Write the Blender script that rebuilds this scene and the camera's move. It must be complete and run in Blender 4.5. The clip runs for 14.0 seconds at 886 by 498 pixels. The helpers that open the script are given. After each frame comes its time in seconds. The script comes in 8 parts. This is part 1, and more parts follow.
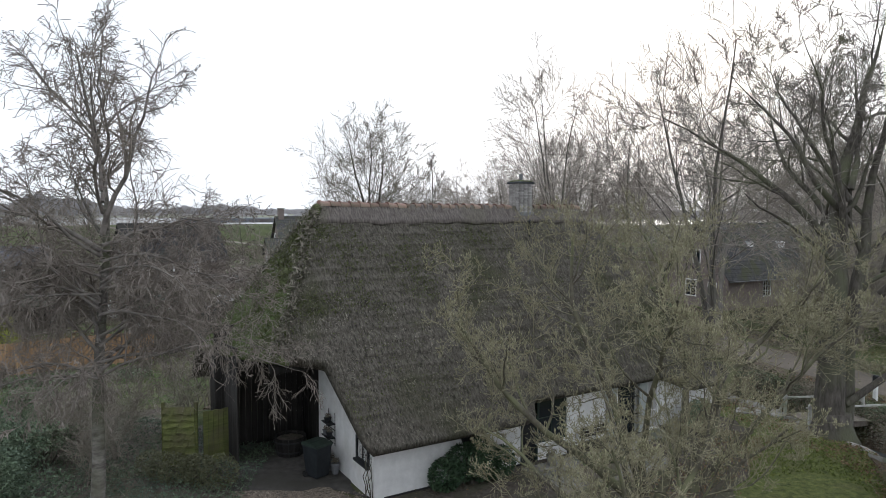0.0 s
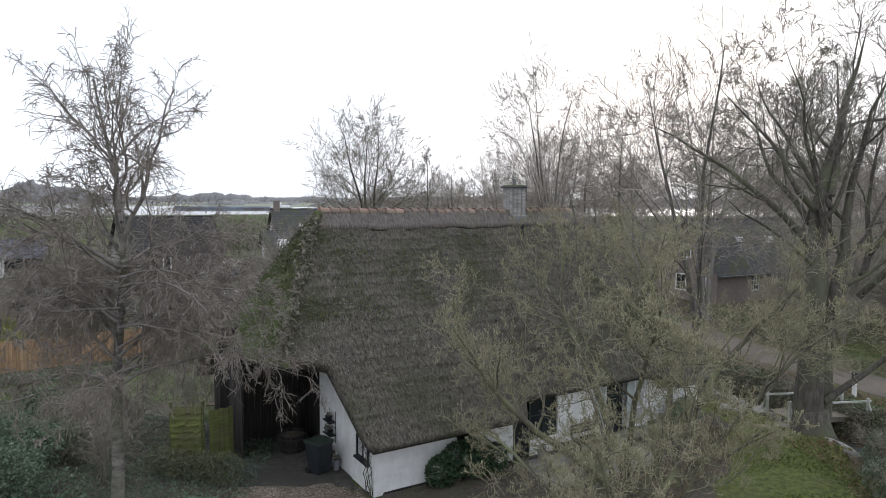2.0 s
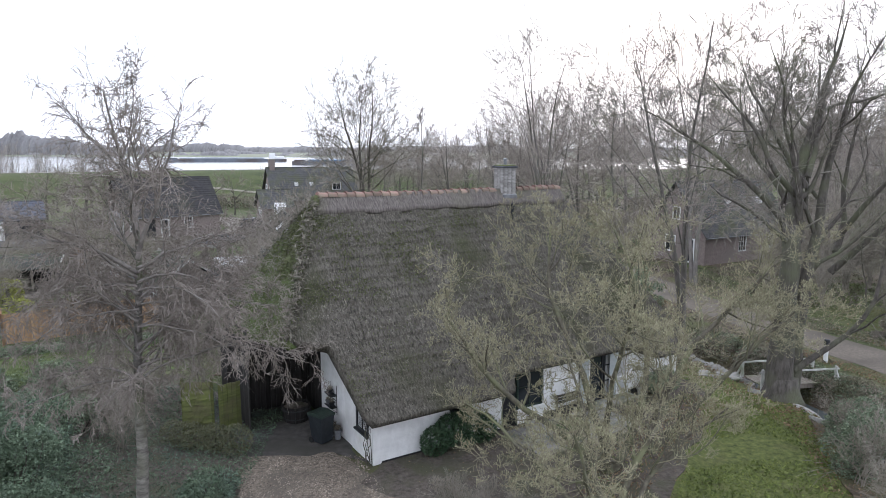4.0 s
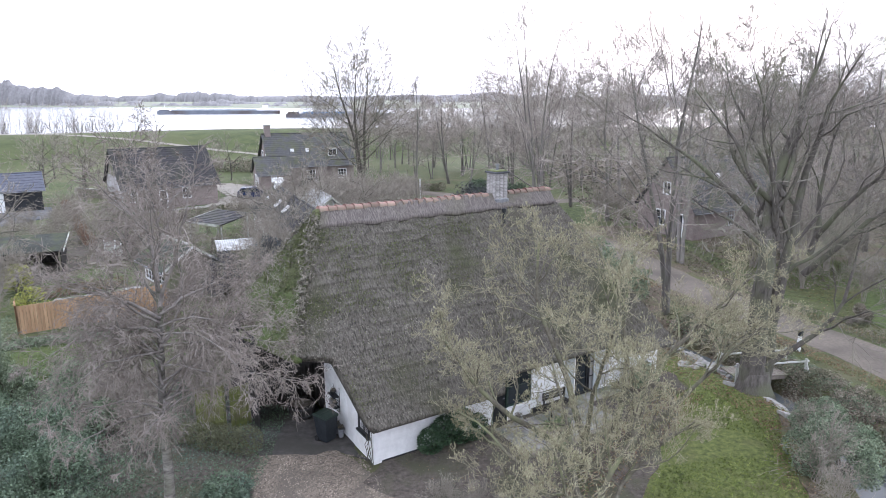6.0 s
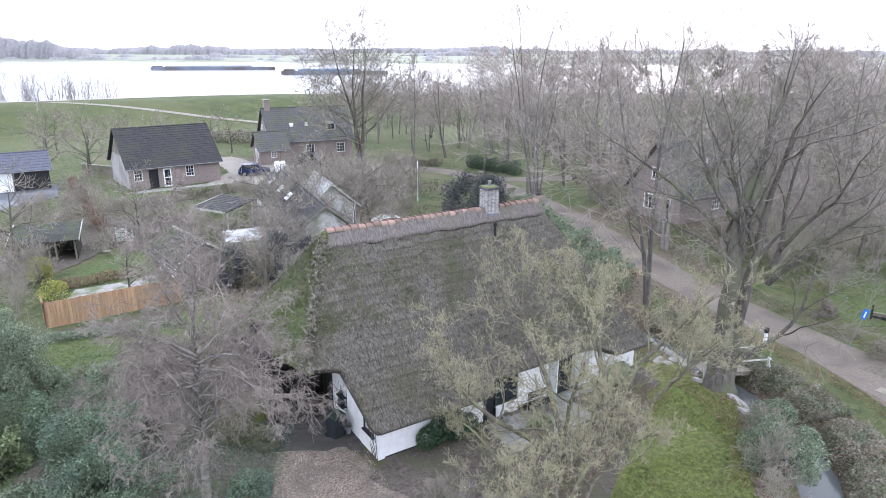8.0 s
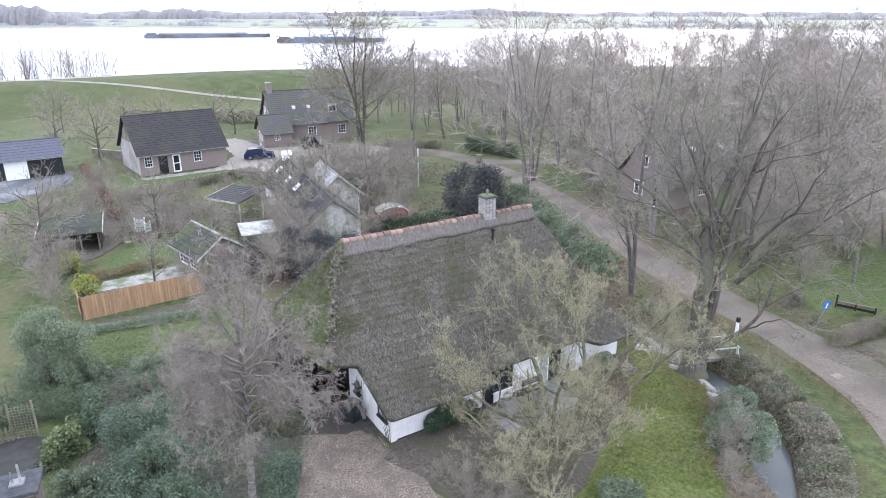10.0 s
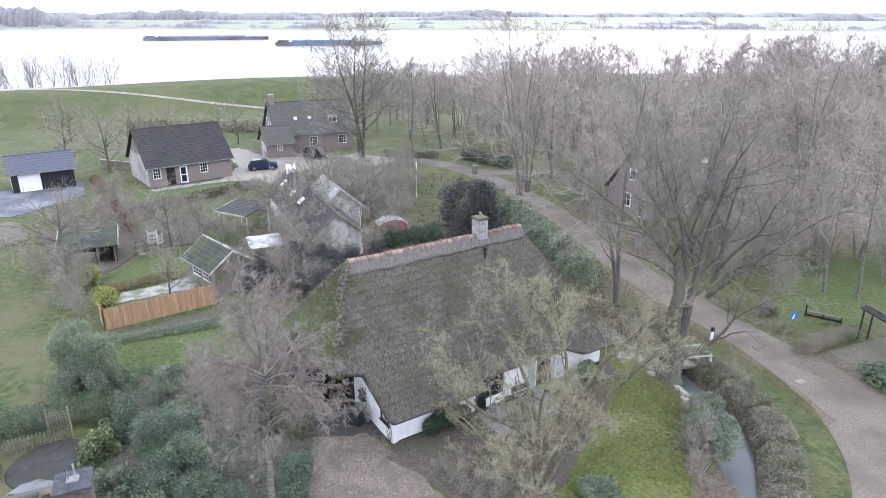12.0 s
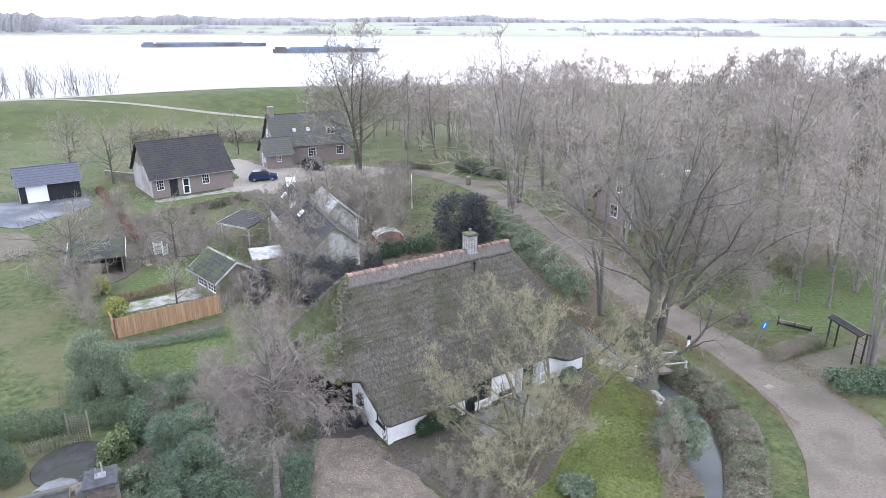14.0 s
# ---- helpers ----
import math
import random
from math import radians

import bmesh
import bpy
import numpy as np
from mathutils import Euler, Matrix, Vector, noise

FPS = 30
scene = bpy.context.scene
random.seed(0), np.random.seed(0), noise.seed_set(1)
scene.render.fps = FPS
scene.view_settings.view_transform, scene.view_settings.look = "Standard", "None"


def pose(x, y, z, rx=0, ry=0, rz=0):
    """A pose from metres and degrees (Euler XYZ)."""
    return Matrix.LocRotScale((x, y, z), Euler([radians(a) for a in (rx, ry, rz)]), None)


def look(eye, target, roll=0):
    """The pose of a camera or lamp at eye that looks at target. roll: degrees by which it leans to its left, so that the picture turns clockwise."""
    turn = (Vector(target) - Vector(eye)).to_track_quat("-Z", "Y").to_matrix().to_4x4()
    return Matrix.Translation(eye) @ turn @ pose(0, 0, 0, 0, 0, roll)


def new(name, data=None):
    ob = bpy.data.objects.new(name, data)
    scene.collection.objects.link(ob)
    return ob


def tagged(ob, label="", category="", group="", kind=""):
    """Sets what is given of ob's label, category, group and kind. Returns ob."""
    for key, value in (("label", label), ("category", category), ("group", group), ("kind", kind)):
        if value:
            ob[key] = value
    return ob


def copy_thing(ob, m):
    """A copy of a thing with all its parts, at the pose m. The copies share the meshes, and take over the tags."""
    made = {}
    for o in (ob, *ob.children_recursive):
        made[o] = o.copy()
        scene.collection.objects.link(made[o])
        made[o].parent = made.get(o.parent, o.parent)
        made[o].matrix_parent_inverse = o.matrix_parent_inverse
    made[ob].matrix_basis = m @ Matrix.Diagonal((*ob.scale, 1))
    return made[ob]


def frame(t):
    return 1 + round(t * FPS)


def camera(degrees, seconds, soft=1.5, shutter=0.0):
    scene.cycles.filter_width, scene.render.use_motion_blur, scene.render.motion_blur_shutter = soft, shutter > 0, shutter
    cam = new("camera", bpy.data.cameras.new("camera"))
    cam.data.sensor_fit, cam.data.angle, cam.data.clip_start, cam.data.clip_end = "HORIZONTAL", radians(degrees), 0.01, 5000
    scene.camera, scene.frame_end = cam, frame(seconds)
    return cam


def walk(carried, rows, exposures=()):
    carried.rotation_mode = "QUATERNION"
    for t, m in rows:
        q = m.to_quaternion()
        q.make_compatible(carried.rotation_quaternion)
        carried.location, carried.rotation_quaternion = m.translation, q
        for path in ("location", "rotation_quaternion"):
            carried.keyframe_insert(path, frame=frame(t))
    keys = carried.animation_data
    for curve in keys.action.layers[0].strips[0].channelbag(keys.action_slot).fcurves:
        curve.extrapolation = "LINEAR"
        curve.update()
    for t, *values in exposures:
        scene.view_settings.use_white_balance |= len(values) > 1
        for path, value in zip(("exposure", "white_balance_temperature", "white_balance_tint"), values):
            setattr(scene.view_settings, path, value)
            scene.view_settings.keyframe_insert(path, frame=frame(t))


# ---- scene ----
cam = camera(68.3, 14.0, soft=0.8)
PATH = [
    (0, (0.031, 0.097, 7.983), (0.03, 2.094, 7.871), 0.2),
    (0.5, (0.05, -0.125, 8.056), (0.053, 1.872, 7.939), 0.2),
    (1, (0.019, -0.29, 8.203), (0.027, 1.706, 8.076), 0.3),
    (1.5, (-0.032, -0.478, 8.395), (-0.018, 1.517, 8.26), 0.3),
    (2, (-0.039, -0.707, 8.603), (-0.022, 1.288, 8.455), 0.3),
    (2.5, (-0.023, -0.976, 8.808), (-0.004, 1.016, 8.629), 0.3),
    (3, (-0.02, -1.187, 9.044), (0.005, 0.801, 8.824), 0.3),
    (3.5, (-0.013, -1.426, 9.479), (0.017, 0.556, 9.216), 0.3),
    (4, (0.037, -1.709, 9.872), (0.068, 0.268, 9.571), 0.1),
    (6.5, (0.06, -2.977, 13.082), (0.106, -1.037, 12.597), 0.1),
    (7, (0.031, -3.404, 13.838), (0.078, -1.472, 13.322), 0.2),
    (7.5, (0.077, -3.906, 14.647), (0.126, -1.984, 14.098), 0.2),
    (8, (0.058, -4.498, 15.429), (0.11, -2.586, 14.846), 0.2),
    (8.5, (-0.031, -5.133, 16.15), (0.023, -3.232, 15.531), 0.1),
    (11, (-0.357, -8.51, 19.426), (-0.295, -6.634, 18.734), 0.0),
    (11.5, (-0.348, -9.181, 19.859), (-0.284, -7.304, 19.172), 0.0),
    (12, (-0.309, -9.773, 20.282), (-0.243, -7.894, 19.6), 0.0),
    (12.5, (-0.198, -10.361, 20.654), (-0.131, -8.48, 19.976), -0.0),
    (13, (-0.135, -10.984, 21.054), (-0.065, -9.103, 20.378), -0.0),
    (13.5, (-0.092, -11.574, 21.406), (-0.018, -9.691, 20.734), 0.1),
    (14, (-0.114, -12.098, 21.752), (-0.038, -10.215, 21.083), 0.1),
]
walk(cam, [(t, look(eye, target, roll)) for t, eye, target, roll in PATH],
     exposures=[(0.0, -0.03, 6080, 11), (2.0, 0.12, 6030, 12), (4.2, 0.66, 5830, 15), (6.3, 1.16, 5740, 18), (8.5, 1.37, 5680, 18), (11.0, 1.33, 5700, 17.5), (14.0, 1.34, 5700, 17.5)])

# ---- daylight: a hazy, overcast winter sky with a low veiled sun ahead ----
SUN_AZ, SUN_EL = radians(20.0), radians(17.0)      # clockwise from +y, above the horizon
world = bpy.data.worlds.new("sky")
scene.world = world
world.use_nodes = True
wn, wl = world.node_tree.nodes, world.node_tree.links
wn.clear()
sky = wn.new("ShaderNodeTexSky")
sky.sky_type = "NISHITA"
sky.sun_disc = False
sky.sun_elevation, sky.sun_rotation = SUN_EL, SUN_AZ
sky.air_density, sky.dust_density = 1.0, 4.0
bg_sky = wn.new("ShaderNodeBackground")
bg_sky.inputs["Strength"].default_value = 0.12
bg_cloud = wn.new("ShaderNodeBackground")
bg_cloud.inputs["Color"].default_value = (0.96, 0.98, 1.0, 1)
bg_cloud.inputs["Strength"].default_value = 1.25
mix_sky = wn.new("ShaderNodeMixShader")
mix_sky.inputs[0].default_value = 0.93
out_sky = wn.new("ShaderNodeOutputWorld")
wl.new(sky.outputs[0], bg_sky.inputs["Color"])
wl.new(bg_sky.outputs[0], mix_sky.inputs[1])
wl.new(bg_cloud.outputs[0], mix_sky.inputs[2])
wl.new(mix_sky.outputs[0], out_sky.inputs["Surface"])
sun = new("sun", bpy.data.lights.new("sun", "SUN"))
sun.data.energy, sun.data.angle, sun.data.color = 0.9, radians(14), (1.0, 0.93, 0.82)
sun.matrix_world = look((0, 0, 60), (-math.sin(SUN_AZ) * math.cos(SUN_EL), -math.cos(SUN_AZ) * math.cos(SUN_EL), 60 - math.sin(SUN_EL)))


# ---- materials ----
def mat(name, c1, c2, scale=4.0, rough=0.9, bump=0.3, bscale=None, c3=None, big=0.3, stretch=(1, 1, 1), metal=0.0,
        spread=0.0, island=False, patch=(0.45, 0.65), detail=6.0, distance=0.02, alpha=1.0):
    """Two noises: grain from c1 to c2 at scale, patches of c3 at big; spread: a change of brightness from piece to piece."""
    m = bpy.data.materials.new(name)
    m.use_nodes = True
    n, l = m.node_tree.nodes, m.node_tree.links
    b = n["Principled BSDF"]
    co = n.new("ShaderNodeTexCoord")
    mp = n.new("ShaderNodeMapping")
    mp.inputs["Scale"].default_value = stretch
    l.new(co.outputs["Object"], mp.inputs["Vector"])
    g = n.new("ShaderNodeTexNoise")
    g.inputs["Scale"].default_value, g.inputs["Detail"].default_value, g.inputs["Roughness"].default_value = scale, detail, 0.65
    l.new(mp.outputs[0], g.inputs["Vector"])
    r = n.new("ShaderNodeValToRGB")
    r.color_ramp.elements[0].position, r.color_ramp.elements[1].position = 0.33, 0.67
    r.color_ramp.elements[0].color, r.color_ramp.elements[1].color = (*c1, 1), (*c2, 1)
    l.new(g.outputs["Fac"], r.inputs[0])
    col = r.outputs[0]
    if c3:
        g2 = n.new("ShaderNodeTexNoise")
        g2.inputs["Scale"].default_value, g2.inputs["Detail"].default_value = big, 5.0
        l.new(co.outputs["Object"], g2.inputs["Vector"])
        r2 = n.new("ShaderNodeValToRGB")
        r2.color_ramp.elements[0].position, r2.color_ramp.elements[1].position = patch
        l.new(g2.outputs["Fac"], r2.inputs[0])
        mx = n.new("ShaderNodeMixRGB")
        mx.inputs[2].default_value = (*c3, 1)
        l.new(r2.outputs[0], mx.inputs[0])
        l.new(col, mx.inputs[1])
        col = mx.outputs[0]
    if spread:
        if island:
            q = n.new("ShaderNodeNewGeometry")
            src = q.outputs["Random Per Island"]
        else:
            q = n.new("ShaderNodeObjectInfo")
            src = q.outputs["Random"]
        mr = n.new("ShaderNodeMapRange")
        mr.inputs[3].default_value, mr.inputs[4].default_value = 1 - spread, 1 + spread
        l.new(src, mr.inputs[0])
        hv = n.new("ShaderNodeHueSaturation")
        l.new(mr.outputs[0], hv.inputs["Value"])
        l.new(col, hv.inputs["Color"])
        col = hv.outputs[0]
    l.new(col, b.inputs["Base Color"])
    b.inputs["Roughness"].default_value, b.inputs["Metallic"].default_value = rough, metal
    b.inputs["Specular IOR Level"].default_value = 0.3
    if bump:
        gb = n.new("ShaderNodeTexNoise")
        gb.inputs["Scale"].default_value, gb.inputs["Detail"].default_value = bscale or scale * 2.5, 5.0
        l.new(mp.outputs[0], gb.inputs["Vector"])
        bp = n.new("ShaderNodeBump")
        bp.inputs["Strength"].default_value, bp.inputs["Distance"].default_value = bump, distance
        l.new(gb.outputs["Fac"], bp.inputs["Height"])
        l.new(bp.outputs[0], b.inputs["Normal"])
    return m


def glass_mat(name, tint=(0.02, 0.025, 0.03)):
    m = bpy.data.materials.new(name)
    m.use_nodes = True
    b = m.node_tree.nodes["Principled BSDF"]
    b.inputs["Base Color"].default_value = (*tint, 1)
    b.inputs["Roughness"].default_value = 0.06
    b.inputs["Specular IOR Level"].default_value = 0.6
    return m


M_SHEDTILE = mat("green_grey_tile", (0.022, 0.025, 0.021), (0.06, 0.065, 0.055), 5.0, 0.95, 0.4, 16, (0.06, 0.07, 0.035), 0.9, spread=0.2)
M_GRASS = mat("grass", (0.024, 0.041, 0.014), (0.105, 0.126, 0.046), 1.8, 0.95, 0.9, 14, (0.115, 0.108, 0.058), 0.22, patch=(0.42, 0.7), distance=0.08)
M_SOFTLAWN = mat("soft_lawn", (0.04, 0.064, 0.02), (0.115, 0.148, 0.05), 4.0, 0.95, 1.0, 20, (0.1, 0.102, 0.05), 0.5, patch=(0.5, 0.8), distance=0.08)
M_LAWN = mat("lawn", (0.05, 0.07, 0.019), (0.17, 0.193, 0.056), 5.0, 0.95, 1.0, 22, (0.13, 0.122, 0.06), 0.6, patch=(0.52, 0.82), distance=0.08)
M_LEAFLITTER = mat("leaf_litter", (0.05, 0.04, 0.03), (0.17, 0.135, 0.095), 6.0, 0.95, 0.8, 24, (0.09, 0.1, 0.04), 0.5, distance=0.05)
M_SOIL = mat("soil", (0.055, 0.047, 0.04), (0.14, 0.12, 0.1), 7.0, 0.95, 0.9, 20, (0.085, 0.085, 0.055), 0.9, distance=0.06)
M_GRAVEL = mat("gravel", (0.07, 0.057, 0.044), (0.29, 0.245, 0.195), 15.0, 0.9, 1.0, 30, (0.13, 0.112, 0.09), 0.8, detail=2.5, distance=0.05)
M_DRIVE = mat("gravel_drive", (0.17, 0.155, 0.13), (0.32, 0.295, 0.255), 6.0, 0.9, 0.4, 20, (0.21, 0.19, 0.155), 0.25)
M_DIRT = mat("trodden_earth", (0.08, 0.072, 0.05), (0.15, 0.132, 0.108), 5.0, 0.95, 0.6, 22, (0.095, 0.09, 0.06), 0.5, distance=0.03)
M_ROAD = mat("road_surface", (0.108, 0.091, 0.073), (0.176, 0.151, 0.124), 7.0, 0.85, 0.3, 40, (0.095, 0.082, 0.066), 0.3, distance=0.01)
M_ASPHALT = mat("asphalt", (0.065, 0.07, 0.08), (0.1, 0.108, 0.12), 5.0, 0.8, 0.2, 30, (0.17, 0.182, 0.2), 0.25)
# yard paving in a darker grey-brown than M_PAVE
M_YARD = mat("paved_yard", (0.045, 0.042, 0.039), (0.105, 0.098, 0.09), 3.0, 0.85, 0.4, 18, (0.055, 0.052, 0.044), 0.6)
M_PAVE = mat("paving", (0.17, 0.165, 0.155), (0.3, 0.29, 0.27), 5.0, 0.85, 0.3, 20, (0.13, 0.14, 0.1), 0.9, spread=0.15)
M_DIKE = mat("dike_grass", (0.036, 0.05, 0.015), (0.072, 0.088, 0.029), 0.35, 0.95, 0.3, 6, (0.085, 0.092, 0.038), 0.03, distance=0.1)
# far bank grass, paler than the near grass: distance haze put into its colour
M_FAR = mat("hazed_far_field", (0.17, 0.192, 0.125), (0.25, 0.27, 0.195), 0.02, 0.95, 0.0, None, (0.2, 0.2, 0.17), 0.006)
M_WHITE = mat("whitewash", (0.66, 0.66, 0.65), (0.8, 0.8, 0.79), 3.0, 0.85, 0.35, 9, (0.56, 0.56, 0.52), 0.8, patch=(0.55, 0.85))
M_TAR = mat("tarred_plinth", (0.015, 0.015, 0.016), (0.04, 0.04, 0.042), 6.0, 0.6, 0.3)
M_DARKWOOD = mat("dark_boards", (0.012, 0.011, 0.01), (0.035, 0.032, 0.03), 5.0, 0.8, 0.4, 14, stretch=(1, 1, 0.15), spread=0.3)
M_THATCH = mat("thatch", (0.034, 0.031, 0.026), (0.172, 0.157, 0.131), 17.0, 0.95, 1.0, 30, (0.06, 0.066, 0.03), 0.4, stretch=(1.0, 0.35, 0.35), patch=(0.5, 0.72), distance=0.06)
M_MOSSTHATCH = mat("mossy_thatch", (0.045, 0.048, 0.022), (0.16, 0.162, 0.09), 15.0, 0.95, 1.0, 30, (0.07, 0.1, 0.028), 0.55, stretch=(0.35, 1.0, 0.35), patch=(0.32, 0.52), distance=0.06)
M_REED = mat("reed_ends", (0.077, 0.07, 0.058), (0.224, 0.205, 0.172), 3.0, 0.95, 0.0, c3=(0.08, 0.08, 0.044), big=0.33, spread=0.5, island=True)
M_RIDGEREED = mat("ridge_thatch", (0.07, 0.06, 0.055), (0.2, 0.178, 0.162), 16.0, 0.95, 0.9, 30, (0.12, 0.115, 0.08), 0.8, stretch=(1.6, 0.3, 0.3), patch=(0.5, 0.8), distance=0.05)
M_WORNREED = mat("worn_reed", (0.12, 0.11, 0.088), (0.25, 0.232, 0.19), 6.0, 0.95, 0.0, spread=0.35, island=True)
M_MOSS = mat("moss", (0.06, 0.072, 0.028), (0.135, 0.152, 0.065), 8.0, 0.95, 0.8, 20, distance=0.04)
M_RIDGETILE = mat("ridge_tile", (0.15, 0.085, 0.072), (0.33, 0.2, 0.168), 7.0, 0.85, 0.4, 20, (0.2, 0.165, 0.125), 1.5, spread=0.4)
M_CHIMNEY = mat("chimney_brick", (0.1, 0.086, 0.078), (0.56, 0.55, 0.535), 5.0, 0.9, 0.5, 16, (0.18, 0.15, 0.135), 1.8, spread=0.25, patch=(0.55, 0.75))
M_MORTAR = mat("mortar", (0.1, 0.094, 0.086), (0.2, 0.19, 0.175), 12.0, 0.95, 0.4)
M_STONE = mat("stone_slab", (0.2, 0.195, 0.18), (0.36, 0.35, 0.33), 5.0, 0.9, 0.4, 16, (0.12, 0.14, 0.08), 1.2)
M_BRICK = mat("brown_brick", (0.175, 0.142, 0.13), (0.28, 0.236, 0.218), 5.0, 0.9, 0.4, 22, (0.22, 0.19, 0.172), 0.5)
M_GREYBRICK = mat("grey_render", (0.3, 0.29, 0.28), (0.42, 0.41, 0.4), 2.0, 0.9, 0.3, 12, (0.25, 0.23, 0.22), 0.4)
M_ROOFTILE = mat("dark_roof_tile", (0.022, 0.021, 0.023), (0.052, 0.05, 0.052), 4.0, 0.75, 0.3, 14, (0.045, 0.045, 0.035), 0.5, spread=0.2)
M_OLDTILE = mat("mossy_roof_tile", (0.045, 0.046, 0.047), (0.1, 0.1, 0.1), 5.0, 0.85, 0.4, 16, (0.075, 0.08, 0.05), 0.9, spread=0.2)
M_BLUETILE = mat("blue_black_tile", (0.05, 0.055, 0.075), (0.09, 0.097, 0.125), 4.0, 0.45, 0.25, 14, spread=0.15)
M_PAINT = mat("white_paint", (0.7, 0.71, 0.71), (0.8, 0.8, 0.79), 4.0, 0.5, 0.1)
M_GREYPAINT = mat("grey_green_paint", (0.3, 0.33, 0.33), (0.4, 0.43, 0.42), 4.0, 0.6, 0.1)
M_BLACK = mat("black_paint", (0.012, 0.013, 0.015), (0.028, 0.03, 0.033), 5.0, 0.5, 0.1)
M_DARKGREEN = mat("dark_green_paint", (0.012, 0.026, 0.02), (0.025, 0.042, 0.033), 5.0, 0.5, 0.1)
M_FENCE = mat("new_fence_wood", (0.29, 0.18, 0.1), (0.42, 0.285, 0.17), 3.0, 0.8, 0.25, 14, stretch=(3, 3, 0.3), spread=0.14)
M_GREENWOOD = mat("algae_green_wood", (0.07, 0.085, 0.025), (0.145, 0.16, 0.05), 4.0, 0.85, 0.4, 14, (0.1, 0.09, 0.05), 1.2, stretch=(0.4, 1, 3), spread=0.12)
M_GREYWOOD = mat("weathered_wood", (0.14, 0.12, 0.1), (0.27, 0.24, 0.205), 4.0, 0.85, 0.4, 14, (0.13, 0.14, 0.08), 1.0, stretch=(2, 2, 0.4), spread=0.15)
M_BIN = mat("bin_plastic", (0.014, 0.017, 0.02), (0.026, 0.03, 0.034), 5.0, 0.5, 0.05)
M_BINLID = mat("bin_lid", (0.02, 0.034, 0.026), (0.036, 0.052, 0.042), 5.0, 0.5, 0.05)
M_ZINC = mat("zinc", (0.14, 0.145, 0.155), (0.24, 0.245, 0.255), 5.0, 0.6, 0.2, metal=0.2)
M_DECK = mat("damp_deck", (0.022, 0.022, 0.021), (0.052, 0.051, 0.05), 2.0, 0.7, 0.3, 14, (0.03, 0.034, 0.024), 0.5)
M_TARP = mat("grey_tarpaulin", (0.1, 0.105, 0.112), (0.2, 0.205, 0.212), 2.0, 0.6, 0.5, 5, (0.075, 0.08, 0.075), 0.8)
M_SOOTBRICK = mat("sooty_brick", (0.07, 0.06, 0.054), (0.15, 0.125, 0.11), 6.0, 0.9, 0.4, 20, (0.08, 0.08, 0.06), 0.6, spread=0.3)
M_SLATE = mat("lead_slab", (0.036, 0.038, 0.043), (0.072, 0.075, 0.083), 4.0, 0.9, 0.3)
M_RED = mat("red_paint", (0.17, 0.045, 0.035), (0.25, 0.075, 0.055), 3.0, 0.5, 0.1)
M_CARBLUE = mat("dark_blue_car_paint", (0.012, 0.02, 0.06), (0.016, 0.027, 0.075), 2.0, 0.25, 0.0)
M_CARGREY = mat("dark_car_paint", (0.018, 0.02, 0.02), (0.026, 0.028, 0.028), 2.0, 0.3, 0.0)
M_RUBBER = mat("rubber", (0.012, 0.012, 0.012), (0.022, 0.022, 0.022), 6.0, 0.85, 0.1)
M_HULL = mat("ship_hull", (0.12, 0.135, 0.165), (0.18, 0.195, 0.225), 0.3, 0.6, 0.0, None, (0.09, 0.07, 0.06), 0.05)
M_HATCH = mat("ship_hatch", (0.2, 0.22, 0.25), (0.3, 0.33, 0.36), 0.3, 0.6, 0.0)
M_HATCHBLUE = mat("ship_hatch_blue", (0.08, 0.16, 0.3), (0.12, 0.22, 0.36), 0.3, 0.6, 0.0)
M_SIGN = mat("blue_sign", (0.02, 0.12, 0.45), (0.03, 0.15, 0.5), 5.0, 0.4, 0.0)
M_CLEARSHEET = mat("clouded_plastic", (0.22, 0.225, 0.22), (0.45, 0.455, 0.45), 2.5, 0.5, 0.1, c3=(0.15, 0.15, 0.13), big=0.9)
M_OLDWHITE = mat("weathered_white", (0.36, 0.36, 0.34), (0.55, 0.55, 0.52), 4.0, 0.8, 0.3, c3=(0.25, 0.27, 0.2), big=1.5)
M_OLIVE = mat("clipped_box_leaf", (0.075, 0.08, 0.042), (0.15, 0.152, 0.09), 3.0, 0.8, 0.0, spread=0.3, island=True)
M_WOODFLOOR = mat("undergrowth", (0.1, 0.085, 0.068), (0.25, 0.215, 0.185), 3.0, 0.95, 0.0, c3=(0.1, 0.11, 0.06), big=0.1, spread=0.4, island=True)
M_GLASS = glass_mat("window_glass")
# opaque panes whose pale base paints in bright sky reflection and curtain
M_PALEGLASS = glass_mat("sky_and_curtain_glass", (0.42, 0.42, 0.41))
M_BARK = mat("bark", (0.048, 0.042, 0.036), (0.13, 0.118, 0.103), 5.0, 0.95, 0.9, 10, (0.11, 0.115, 0.074), 0.9, stretch=(2, 2, 0.4), distance=0.03)
# grey-brown bark for the further trees, lighter than M_BARK to paint in haze
M_FARBARK = mat("haze_paled_bark", (0.1, 0.09, 0.083), (0.2, 0.183, 0.17), 3.0, 0.95, 0.4, 8, (0.15, 0.15, 0.115), 0.9, stretch=(2, 2, 0.4), spread=0.15)
M_TWIG = mat("twigs", (0.175, 0.157, 0.13), (0.315, 0.285, 0.24), 2.5, 0.95, 0.0, c3=(0.2, 0.185, 0.14), big=0.35)
M_LIMETWIG = mat("lime_twigs", (0.12, 0.107, 0.093), (0.25, 0.227, 0.2), 2.5, 0.95, 0.0, c3=(0.2, 0.195, 0.14), big=0.35)
# twigs of the further trees, their colour raised to stand in for haze
M_FARTWIG = mat("haze_paled_twigs", (0.222, 0.194, 0.168), (0.372, 0.332, 0.29), 0.8, 0.95, 0.0, spread=0.14)
